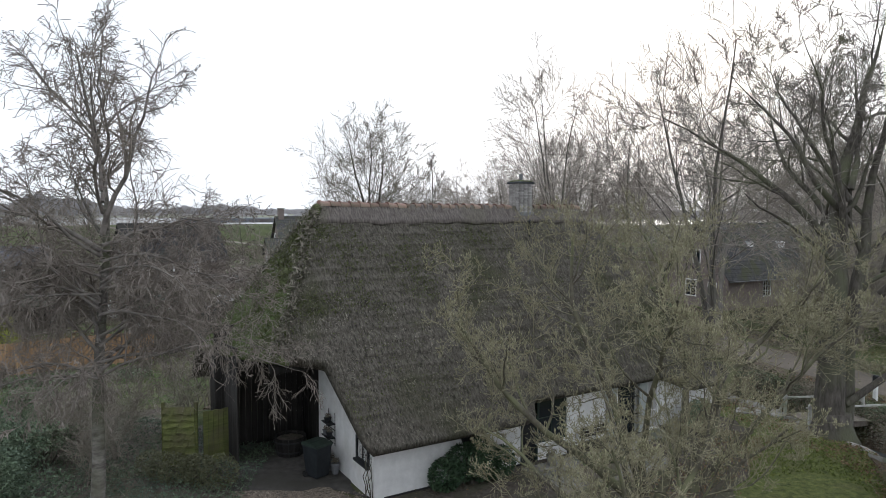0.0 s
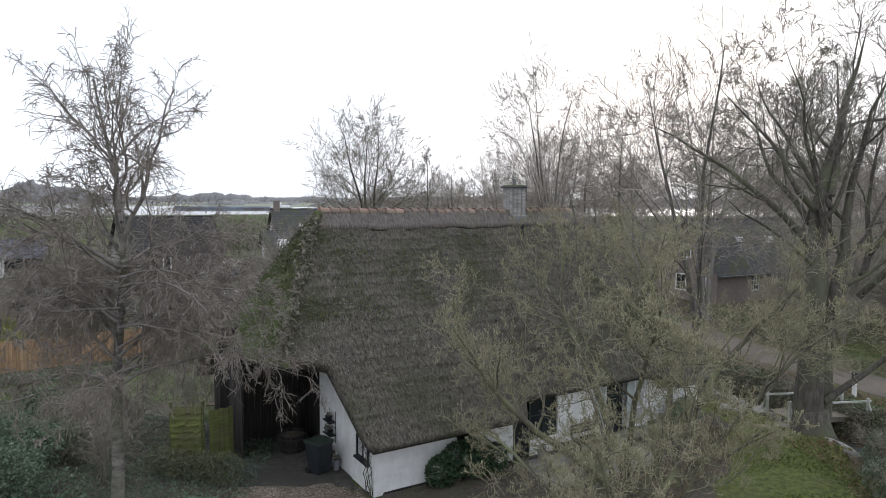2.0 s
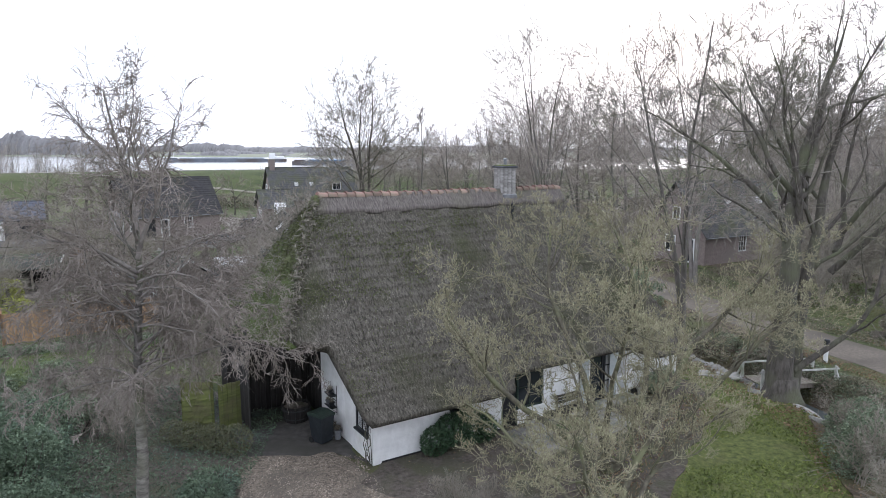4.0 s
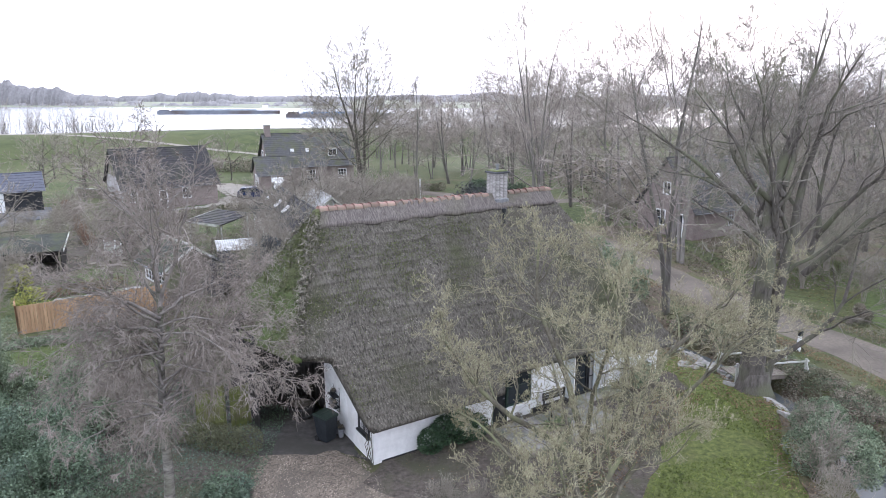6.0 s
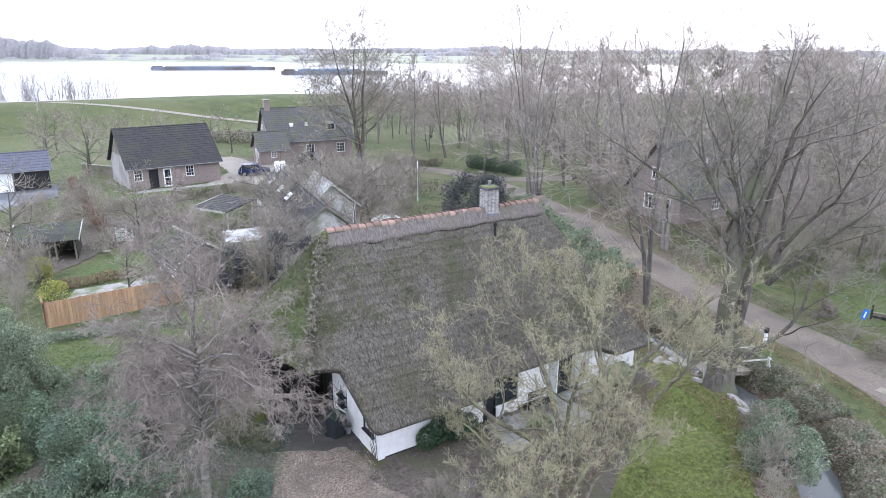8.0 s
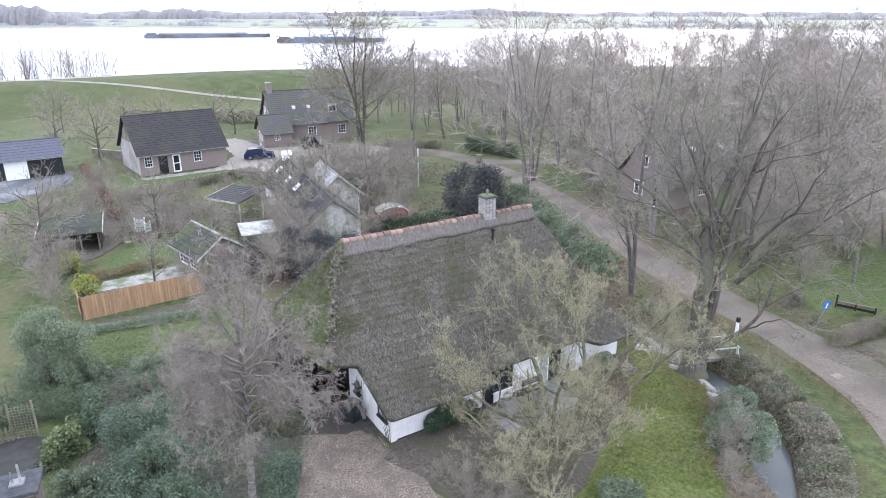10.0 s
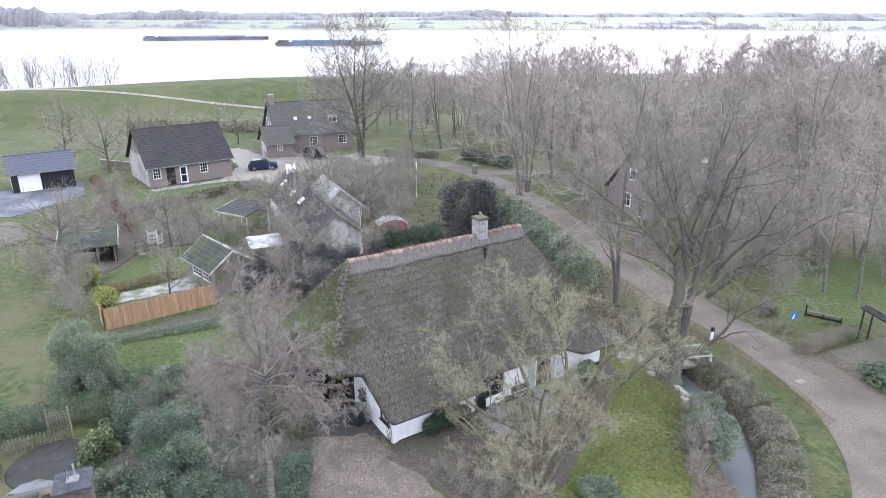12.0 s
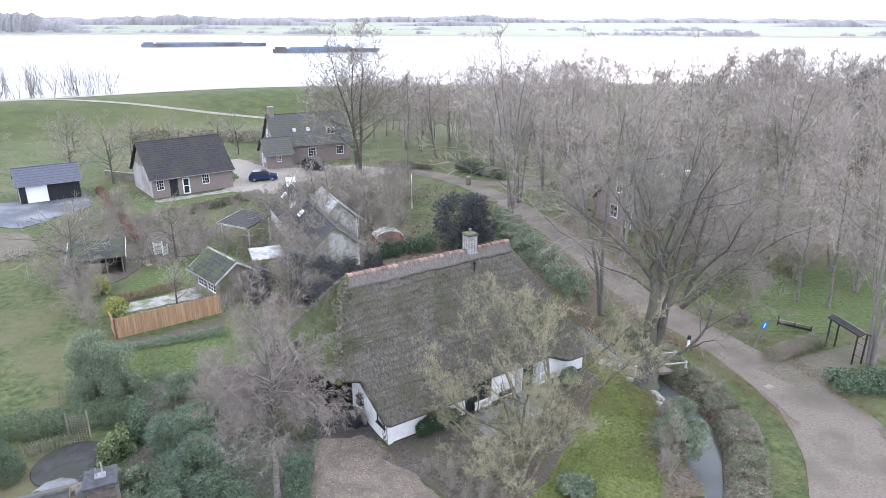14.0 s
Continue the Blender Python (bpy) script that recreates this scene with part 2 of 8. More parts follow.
# bare wood on the horizon, its pale grey painted to carry the aerial haze
M_HORIZON = mat("hazed_distant_wood", (0.175, 0.172, 0.174), (0.26, 0.255, 0.257), 0.3, 0.95, 0.0)
M_BIRCHBARK = mat("birch_bark", (0.06, 0.054, 0.048), (0.23, 0.215, 0.195), 4.0, 0.9, 0.6, 9, (0.1, 0.105, 0.065), 0.8, stretch=(1, 1, 2.5))
M_BIRCHLIMB = mat("birch_limbs", (0.1, 0.089, 0.08), (0.235, 0.213, 0.195), 4.0, 0.9, 0.3, 9)
M_BIRCHTWIG = mat("birch_twigs", (0.135, 0.115, 0.1), (0.275, 0.243, 0.215), 2.0, 0.95, 0.0)
M_MAGBARK = mat("lichen_bark", (0.065, 0.058, 0.045), (0.16, 0.147, 0.11), 5.0, 0.95, 0.8, 12, (0.17, 0.175, 0.1), 1.2, distance=0.02)
M_MAGTWIG = mat("lichen_twigs", (0.18, 0.165, 0.108), (0.345, 0.32, 0.215), 3.0, 0.95, 0.0)
M_BUD = mat("buds", (0.26, 0.25, 0.15), (0.42, 0.4, 0.26), 5.0, 0.9, 0.0, spread=0.25, island=True)
M_HEDGE = mat("hedge_leaf", (0.042, 0.072, 0.042), (0.12, 0.16, 0.095), 3.0, 0.65, 0.0, spread=0.4, island=True)
M_LAUREL = mat("evergreen_leaf", (0.06, 0.095, 0.055), (0.155, 0.2, 0.13), 3.0, 0.75, 0.0, c3=(0.1, 0.14, 0.105), big=0.8, spread=0.4, island=True)
M_SILVERLEAF = mat("grey_green_leaf", (0.095, 0.13, 0.078), (0.21, 0.25, 0.165), 3.0, 0.8, 0.0, spread=0.4, island=True)
M_LIMELEAF = mat("pale_green_leaf", (0.09, 0.125, 0.055), (0.19, 0.225, 0.11), 3.0, 0.75, 0.0, spread=0.35, island=True)
# dark evergreen foliage, greyed and lifted in colour to include the haze
M_YEW = mat("hazed_dark_needle", (0.036, 0.04, 0.041), (0.085, 0.088, 0.088), 3.0, 0.8, 0.0, spread=0.4, island=True)
M_IVY = mat("ivy_leaf", (0.022, 0.05, 0.024), (0.06, 0.1, 0.05), 4.0, 0.5, 0.0, spread=0.4, island=True)
M_BRAMBLE = mat("bramble", (0.14, 0.12, 0.09), (0.31, 0.28, 0.225), 3.0, 0.95, 0.0, c3=(0.115, 0.12, 0.07), big=0.7, spread=0.45, island=True)
M_REDHEDGE = mat("beech_hedge_leaf", (0.12, 0.075, 0.05), (0.22, 0.145, 0.1), 3.0, 0.9, 0.0, spread=0.4, island=True)
M_YELLOWLEAF = mat("yellow_green_leaf", (0.2, 0.22, 0.04), (0.33, 0.34, 0.09), 3.0, 0.7, 0.0, spread=0.35, island=True)
M_DEADLEAF = mat("fallen_leaf", (0.13, 0.085, 0.05), (0.27, 0.19, 0.12), 4.0, 0.95, 0.0, spread=0.4, island=True)
M_GRASSBLADE = mat("grass_blade", (0.085, 0.115, 0.028), (0.19, 0.222, 0.066), 1.0, 0.9, 0.0, spread=0.35, island=True)


def water_mat(name, base, rough, scale, strength, dist):
    m = bpy.data.materials.new(name)
    m.use_nodes = True
    n, l = m.node_tree.nodes, m.node_tree.links
    b = n["Principled BSDF"]
    b.inputs["Base Color"].default_value = (*base, 1)
    b.inputs["Roughness"].default_value, b.inputs["IOR"].default_value = rough, 1.33
    co = n.new("ShaderNodeTexCoord")
    g = n.new("ShaderNodeTexNoise")
    g.inputs["Scale"].default_value, g.inputs["Detail"].default_value = scale, 4.0
    bp = n.new("ShaderNodeBump")
    bp.inputs["Strength"].default_value, bp.inputs["Distance"].default_value = strength, dist
    l.new(co.outputs["Object"], g.inputs["Vector"])
    l.new(g.outputs["Fac"], bp.inputs["Height"])
    l.new(bp.outputs[0], b.inputs["Normal"])
    return m


M_RIVER = water_mat("river_water", (0.3, 0.31, 0.31), 0.22, 0.15, 0.15, 0.3)
# the ditch's grey base is raised to paint in reflected sky
M_DITCH = water_mat("ditch_water", (0.1, 0.11, 0.11), 0.1, 1.5, 0.25, 0.05)


# ---- building tools ----
class Shape:
    """Collects corners and faces of one mesh."""

    def __init__(self):
        self.v, self.f = [], []

    def add(self, verts, faces):
        o = len(self.v)
        self.v += [tuple(p) for p in verts]
        self.f += [tuple(i + o for i in q) for q in faces]
        return self

    def box(self, x0, y0, z0, x1, y1, z1):
        return self.add([(x0, y0, z0), (x1, y0, z0), (x1, y1, z0), (x0, y1, z0), (x0, y0, z1), (x1, y0, z1), (x1, y1, z1), (x0, y1, z1)],
                        [(0, 3, 2, 1), (4, 5, 6, 7), (0, 1, 5, 4), (1, 2, 6, 5), (2, 3, 7, 6), (3, 0, 4, 7)])

    def bbox(self, x0, y0, z0, x1, y1, z1, b=0.02):
        """A box with bevelled upright edges and top."""
        ring = [(x0 + b, y0), (x1 - b, y0), (x1, y0 + b), (x1, y1 - b), (x1 - b, y1), (x0 + b, y1), (x0, y1 - b), (x0, y0 + b)]
        cx, cy = (x0 + x1) / 2, (y0 + y1) / 2
        kx, ky = 1 - 2 * b / max(x1 - x0, 1e-6), 1 - 2 * b / max(y1 - y0, 1e-6)
        top = [(cx + (x - cx) * kx, cy + (y - cy) * ky) for x, y in ring]
        v = [(x, y, z0) for x, y in ring] + [(x, y, z1 - b) for x, y in ring] + [(x, y, z1) for x, y in top]
        f = [tuple(range(7, -1, -1)), tuple(range(16, 24))]
        for k in (0, 8):
            f += [(k + i, k + (i + 1) % 8, k + 8 + (i + 1) % 8, k + 8 + i) for i in range(8)]
        return self.add(v, f)

    def prism(self, poly, a, b, axis="z"):
        """A polygon drawn in the plane across axis, pulled out from a to b."""
        def at(p, h):
            return (p[0], p[1], h) if axis == "z" else ((p[0], h, p[1]) if axis == "y" else (h, p[0], p[1]))
        n = len(poly)
        v = [at(p, a) for p in poly] + [at(p, b) for p in poly]
        f = [tuple(range(n - 1, -1, -1)), tuple(range(n, 2 * n))] + [(i, (i + 1) % n, n + (i + 1) % n, n + i) for i in range(n)]
        return self.add(v, f)

    def lathe(self, profile, n=12, centre=(0, 0, 0), axis="z"):
        """A turned body; profile: rows of radius and height."""
        v, f = [], []
        for r, h in profile:
            for i in range(n):
                a = 2 * math.pi * i / n
                p = (r * math.cos(a), r * math.sin(a), h)
                if axis == "y":
                    p = (p[0], p[2], p[1])
                if axis == "x":
                    p = (p[2], p[0], p[1])
                v.append(tuple(c + q for c, q in zip(centre, p)))
        for k in range(len(profile) - 1):
            f += [(k * n + i, k * n + (i + 1) % n, (k + 1) * n + (i + 1) % n, (k + 1) * n + i) for i in range(n)]
        f += [tuple(range(n - 1, -1, -1)), tuple(range((len(profile) - 1) * n, len(profile) * n))]
        return self.add(v, f)

    def tube(self, pts, r, n=6):
        P = np.array([pts], float)
        R = np.full((1, len(pts)), r) if np.isscalar(r) else np.array([r], float)
        v, q = tubes(P, R, n)
        return self.add(v.tolist(), q.tolist())

    def beam(self, a, b, w, h):
        """A squared bar from a to b, w wide and h deep."""
        a, b = Vector(a), Vector(b)
        d = (b - a).normalized()
        s = d.cross(Vector((0, 0, 1)))
        s = s.normalized() if s.length > 1e-3 else Vector((1, 0, 0))
        t = s.cross(d)
        c = [(s * i * w / 2 + t * j * h / 2) for i, j in ((-1, -1), (1, -1), (1, 1), (-1, 1))]
        return self.add([a + q for q in c] + [b + q for q in c], [(3, 2, 1, 0), (4, 5, 6, 7)] + [(i, (i + 1) % 4, 4 + (i + 1) % 4, 4 + i) for i in range(4)])

    def mesh(self, name):
        m = bpy.data.meshes.new(name)
        m.from_pydata(self.v, [], self.f)
        bm = bmesh.new()
        bm.from_mesh(m)
        bmesh.ops.recalc_face_normals(bm, faces=bm.faces)
        bm.to_mesh(m)
        bm.free()
        return m


def fast_mesh(name, verts, faces):
    """A mesh from an array of corners and an array of faces, all with as many corners."""
    verts, faces = np.asarray(verts, np.float32).reshape(-1, 3), np.asarray(faces, np.int32)
    k = faces.shape[1]
    m = bpy.data.meshes.new(name)
    m.vertices.add(len(verts))
    m.vertices.foreach_set("co", verts.ravel())
    m.loops.add(faces.size)
    m.loops.foreach_set("vertex_index", faces.ravel())
    m.polygons.add(len(faces))
    m.polygons.foreach_set("loop_start", np.arange(len(faces), dtype=np.int32) * k)
    m.update(calc_edges=True)
    m.validate()
    return m


def part(name, shape, material, parent=None, label="", smooth=False):
    """One mesh object, under a thing or a part."""
    data = shape.mesh(name) if isinstance(shape, Shape) else shape
    if not data.materials:
        data.materials.append(material)
    if smooth:
        data.polygons.foreach_set("use_smooth", [True] * len(data.polygons))
    ob = new(name, data)
    ob.parent = parent
    return tagged(ob, label)


def thing(name, x, y, z=0.0, rz=0.0, label="", category="", group="", kind=""):
    """The Empty at a thing's base."""
    ob = new(name)
    ob.empty_display_size = 0.2
    ob.matrix_basis = pose(x, y, z, 0, 0, rz)
    return tagged(ob, label, category, group, kind)


def tubes(P, R, sides):
    """Corners and quads of many tapered tubes: P (B, n, 3), R (B, n)."""
    B, n, _ = P.shape
    T = np.gradient(P, axis=1)
    T /= np.linalg.norm(T, axis=2, keepdims=True) + 1e-9
    ref = np.where(np.abs(T[:, :1, 2:3]) > 0.9, np.array([[[1.0, 0, 0]]]), np.array([[[0, 0, 1.0]]]))
    A = np.cross(T, np.broadcast_to(ref, T.shape))
    A /= np.linalg.norm(A, axis=2, keepdims=True) + 1e-9
    C = np.cross(T, A)
    ang = np.arange(sides) * 2 * np.pi / sides
    V = P[:, :, None] + R[:, :, None, None] * (A[:, :, None] * np.cos(ang)[None, None, :, None] + C[:, :, None] * np.sin(ang)[None, None, :, None])
    b, k, s = np.meshgrid(np.arange(B), np.arange(n - 1), np.arange(sides), indexing="ij")
    at = lambda kk, ss: (b * n + kk) * sides + ss % sides
    Q = np.stack([at(k, s), at(k, s + 1), at(k + 1, s + 1), at(k + 1, s)], -1).reshape(-1, 4)
    return V.reshape(-1, 3), Q


def joined(pieces):
    """Several (corners, faces) as one."""
    o, vs, fs = 0, [], []
    for v, f in pieces:
        vs.append(v), fs.append(f + o)
        o += len(v)
    return np.concatenate(vs), np.concatenate(fs)


def march(rng, S, D, L, n, up, wob):
    """Wandering lines from S along D."""
    P = np.zeros((len(S), n, 3))
    P[:, 0] = S
    step = (L / (n - 1))[:, None]
    for k in range(1, n):
        D = D + rng.normal(0, wob, D.shape) + np.array([0, 0, up])
        D /= np.linalg.norm(D, axis=1, keepdims=True)
        P[:, k] = P[:, k - 1] + D * step
    return P


def grow(seed, S, D, L, R, levels, n0=9, wob0=0.06, up0=0.03, taper0=0.75):
    """A bare tree, level by level. A level: children, from, to, length, angle, spread, up, wander, points, girth."""
    rng = np.random.default_rng(seed)
    S, D, L, R = (np.array(a, float) for a in (S, D, L, R))
    D /= np.linalg.norm(D, axis=1, keepdims=True)
    P = march(rng, S, D, L, n0, up0, wob0)
    rad = R[:, None] * (1 - taper0 * np.linspace(0, 1, n0)[None] ** 0.9)
    out = [(P, rad)]
    for m, f0, f1, ratio, ang, dang, up, wob, n, girth in levels:
        B, k, _ = P.shape
        f = f0 + (f1 - f0) * (np.arange(m)[None] + rng.random((B, m))) / m
        g = f * (k - 1)
        i = np.clip(g.astype(int), 0, k - 2)
        w = (g - i)[..., None]
        bi = np.arange(B)[:, None]
        S = P[bi, i] * (1 - w) + P[bi, i + 1] * w
        T = P[bi, i + 1] - P[bi, i]
        T = T / (np.linalg.norm(T, axis=2, keepdims=True) + 1e-9)
        r = rad[bi, i] * (1 - w[..., 0]) + rad[bi, i + 1] * w[..., 0]
        X = rng.normal(0, 1, T.shape)
        X -= (X * T).sum(2, keepdims=True) * T
        X /= np.linalg.norm(X, axis=2, keepdims=True) + 1e-9
        a = np.radians((ang + rng.normal(0, dang, f.shape)) * (1.08 - 0.28 * f))[..., None]
        D = T * np.cos(a) + X * np.sin(a)
        span = np.linalg.norm(np.diff(P, axis=1), axis=2).sum(1)
        L = span[:, None] * ratio * (1.14 - 0.58 * (f - f0) / max(f1 - f0, 1e-6)) * rng.uniform(0.6, 1.25, f.shape)
        S, D, L = S.reshape(-1, 3), D.reshape(-1, 3), L.ravel()
        r = np.minimum(r.ravel() * girth, L * 0.021)
        P = march(rng, S, D, L, n, up, wob)
        rad = r[:, None] * (1 - 0.85 * np.linspace(0, 1, n)[None])
        out.append((P, rad))
    return out


def ribbons(P, R, seed=7):
    """Corners and quads of many thin flattened twigs, each turned its own way."""
    rng = np.random.default_rng(seed)
    B, n, _ = P.shape
    T = P[:, -1] - P[:, 0]
    W = np.cross(T, rng.normal(0, 1, T.shape))
    W /= np.linalg.norm(W, axis=1, keepdims=True) + 1e-9
    V = np.stack([P - W[:, None] * R[:, :, None], P + W[:, None] * R[:, :, None]], 2)
    b, k = np.meshgrid(np.arange(B), np.arange(n - 1), indexing="ij")
    o = (b * n + k) * 2
    return V.reshape(-1, 3), np.stack([o, o + 1, o + 3, o + 2], -1).reshape(-1, 4)


def wood_mesh(name, lines, sides, least=0.004):
    return fast_mesh(name, *joined([tubes(P, np.maximum(R, least), s) if s > 2 else ribbons(P, np.maximum(R, least)) for (P, R), s in zip(lines, sides)]))


def blades(name, C, size, rng, flat=0.0, slim=0.45):
    """Small pointed leaves at the places C; flat: how far they lie level."""
    B = len(C)
    A = rng.normal(0, 1, (B, 3))
    A[:, 2] *= 1 - flat
    A /= np.linalg.norm(A, axis=1, keepdims=True)
    W = np.cross(A, rng.normal(0, 1, (B, 3)) * (1 - flat) + np.array([0, 0, flat]))
    W /= np.linalg.norm(W, axis=1, keepdims=True) + 1e-9
    s = size * rng.uniform(0.6, 1.3, (B, 1))
    N = np.cross(A, W)
    V = np.stack([C - A * s, C + W * s * slim + N * s * 0.12, C + A * s, C - W * s * slim + N * s * 0.12], 1)
    return fast_mesh(name, V.reshape(-1, 3), np.arange(B * 4).reshape(-1, 4))


def in_clumps(rng, clumps, n, shell=0.75):
    """Points in ellipsoids (x, y, z, rx, ry, rz), thicker towards their skin."""
    K = np.array(clumps, float)
    w = K[:, 3] * K[:, 4] + K[:, 4] * K[:, 5]
    k = rng.choice(len(K), n, p=w / w.sum())
    X = rng.normal(0, 1, (n, 3))
    X /= np.linalg.norm(X, axis=1, keepdims=True)
    X *= (shell + (1.05 - shell) * rng.random((n, 1)) ** 0.7)
    P = K[k, :3] + X * K[k, 3:6]
    P[:, 2] = np.maximum(P[:, 2], 0.05)
    return P


def strip(pts, w, z=0.02, ground=None, step=1.2):
    """A band of width w (one, or one for each point) along a line on the ground."""
    pts = [Vector(p) for p in pts]
    ws = w if isinstance(w, (list, tuple)) else [w] * len(pts)
    line = []
    for i in range(len(pts) - 1):
        p0, p1, p2, p3 = pts[max(i - 1, 0)], pts[i], pts[i + 1], pts[min(i + 2, len(pts) - 1)]
        m = max(2, int((p2 - p1).length / step))
        for j in range(m + (i == len(pts) - 2)):
            t = j / m
            q = 0.5 * ((2 * p1) + (p2 - p0) * t + (2 * p0 - 5 * p1 + 4 * p2 - p3) * t * t + (3 * p1 - p0 - 3 * p2 + p3) * t ** 3)
            line.append((q, ws[i] * (1 - t) + ws[i + 1] * t))
    s = Shape()
    cols = 5
    for i, (q, wd) in enumerate(line):
        a, b = line[max(i - 1, 0)][0], line[min(i + 1, len(line) - 1)][0]
        d = (b - a).normalized()
        nrm = Vector((-d.y, d.x))
        jag = 0.12 * noise.noise(Vector((q.x * 0.7, q.y * 0.7, 3.0)))
        for c in range(cols):
            e = (c / (cols - 1) - 0.5) * (wd + jag * 2)
            x, y = q.x + nrm.x * e, q.y + nrm.y * e
            s.v.append((x, y, (ground(x, y) if ground else 0.0) + z))
    s.f = [(i * cols + c, i * cols + c + 1, (i + 1) * cols + c + 1, (i + 1) * cols + c) for i in range(len(line) - 1) for c in range(cols - 1)]
    return s


def patch(poly, z=0.015, wave=0.25, step=0.6):
    """A flat area with an uneven outline and a rim that goes into the ground."""
    out = []
    for i, p in enumerate(poly):
        q = poly[(i + 1) % len(poly)]
        m = max(1, int(math.dist(p, q) / step))
        for j in range(m):
            x, y = p[0] + (q[0] - p[0]) * j / m, p[1] + (q[1] - p[1]) * j / m
            out.append((x + wave * noise.noise(Vector((x, y, 1.0))), y + wave * noise.noise(Vector((x, y, 7.0)))))
    return Shape().prism(out, -0.1, z)


# ---- the ground: garden level at 0, a ditch, the dike, the river and its far bank ----
DITCH = [(6.5, 41.0), (9.6, 36.0), (12.4, 31.0), (13.7, 28.6), (14.7, 25.4), (15.7, 22.4), (16.0, 20.0), (15.5, 17.4), (14.3, 14.6), (13.0, 12.2), (11.0, 8.0), (9.2, 3.0), (8.4, -1.0), (8.0, -3.6)]
CREST = [(-900, -260), (-260, 40), (-150, 95), (-87, 131), (-41, 158), (10, 163), (90, 166), (300, 150), (1200, 20)]


def line_distance(X, Y, line):
    best, side = np.full(X.shape, 1e9), np.zeros(X.shape)
    for (ax, ay), (bx, by) in zip(line, line[1:]):
        dx, dy = bx - ax, by - ay
        t = np.clip(((X - ax) * dx + (Y - ay) * dy) / (dx * dx + dy * dy), 0, 1)
        d = np.hypot(X - ax - t * dx, Y - ay - t * dy)
        near = d < best
        best = np.where(near, d, best)
        side = np.where(near, np.sign(dx * (Y - ay) - dy * (X - ax)), side)
    return best, side


def smooth01(t):
    t = np.clip(t, 0, 1)
    return t * t * (3 - 2 * t)


def heights(X, Y):
    X, Y = np.asarray(X, float), np.asarray(Y, float)
    d, side = line_distance(X, Y, CREST)
    s = d * side
    land = 5.0 * smooth01(1 - (d - 2.5) / 27)
    river = -0.2 + 5.2 * smooth01(1 - (d - 2.5) / 16)
    z = np.where(s < 0, land, river)
    z = np.where(s > 36, -0.2 - 2.8 * smooth01((s - 36) / 10), z)
    far = Y - (835 - 0.15 * X)
    z = np.where(far > -30, np.maximum(z, -3 + 4.3 * smooth01((far + 30) / 40)), z)
    e, _ = line_distance(X, Y, DITCH)
    z = z - 1.2 * smooth01((1.5 - e) / 1.0)
    return z


def ground_z(x, y):
    return float(heights(x, y))


def steps(*runs):
    out = []
    for a, b, s in runs:
        out += list(np.arange(a, b, s))
    return np.array(out + [runs[-1][1]])


gx = steps((-4400, -900, 250), (-900, -260, 40), (-260, -60, 6), (-60, -10, 1.5), (-10, 6, 0.8), (6, 20, 0.35), (20, 60, 1.5), (60, 200, 6), (200, 900, 40), (900, 4400, 250))
gy = steps((-300, -40, 20), (-40, -8, 2), (-8, 40, 0.5), (40, 90, 1.2), (90, 230, 2.0), (230, 700, 25), (700, 960, 6), (960, 4700, 120))
GX, GY = np.meshgrid(gx, gy)
GZ = heights(GX, GY)
nx, ny = len(gx), len(gy)
ii, jj = np.meshgrid(np.arange(nx - 1), np.arange(ny - 1))
gq = np.stack([jj * nx + ii, jj * nx + ii + 1, (jj + 1) * nx + ii + 1, (jj + 1) * nx + ii], -1).reshape(-1, 4)
gm = fast_mesh("ground", np.stack([GX, GY, GZ], -1).reshape(-1, 3), gq)
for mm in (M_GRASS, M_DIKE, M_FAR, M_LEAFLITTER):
    gm.materials.append(mm)
cx, cy = GX[:-1, :-1].ravel(), GY[:-1, :-1].ravel()
ed, _ = line_distance(cx, cy, DITCH)
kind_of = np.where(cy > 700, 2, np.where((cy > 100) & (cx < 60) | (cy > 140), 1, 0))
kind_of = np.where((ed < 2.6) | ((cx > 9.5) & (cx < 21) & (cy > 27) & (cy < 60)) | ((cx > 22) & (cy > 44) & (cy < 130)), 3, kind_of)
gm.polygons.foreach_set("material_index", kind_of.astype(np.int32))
gm.polygons.foreach_set("use_smooth", [True] * len(gm.polygons))
ground = part("ground", gm, M_GRASS)
tagged(ground, "winter grass land with a ditch and a green dike", "ground", kind="structure")

river = part("water", fast_mesh("water", [(-4300, 120, -0.5), (4300, 120, -0.5), (4300, 900, -0.5), (-4300, 1480, -0.5)], [(0, 1, 2, 3)]), M_RIVER)
tagged(river, "wide pale river reflecting the white sky", "river", kind="structure")
dw = part("ditch_water", strip(DITCH, 2.05, -0.8), M_DITCH)
tagged(dw, "narrow ditch of still grey water between banks", "ditch", kind="structure")

ROAD = [(-40, 96), (-24, 90), (-12, 85.5), (-3.4, 85.0), (4, 80.0), (9.2, 71), (13.2, 60), (15.6, 50), (17.6, 39), (19.6, 32.5), (21.5, 27.4), (22.8, 22.8), (23.4, 18.8), (22.2, 14.0), (18.6, 8.0), (13.2, 1.0), (5, -5.5), (-8, -11), (-40, -21), (-130, -42), (-290, -70)]
road = part("road", strip(ROAD, [3.2] * 10 + [3.2, 4.2, 5.4, 5.5, 5.0, 4.4, 4.0, 4.0, 4.0, 4.0, 4.0], 0.02, ground_z), M_ROAD)
tagged(road, "narrow grey-brown village road with worn edges", "road", kind="structure")
side = part("road", strip([(23.0, 23.2), (26.6, 25.2), (31.5, 27.2), (38, 29.5), (52, 33)], [4.0, 2.6, 1.9, 1.5, 1.4], 0.026, ground_z), M_DIRT)
tagged(side, "trodden earth path branching off the road", "path", kind="structure")
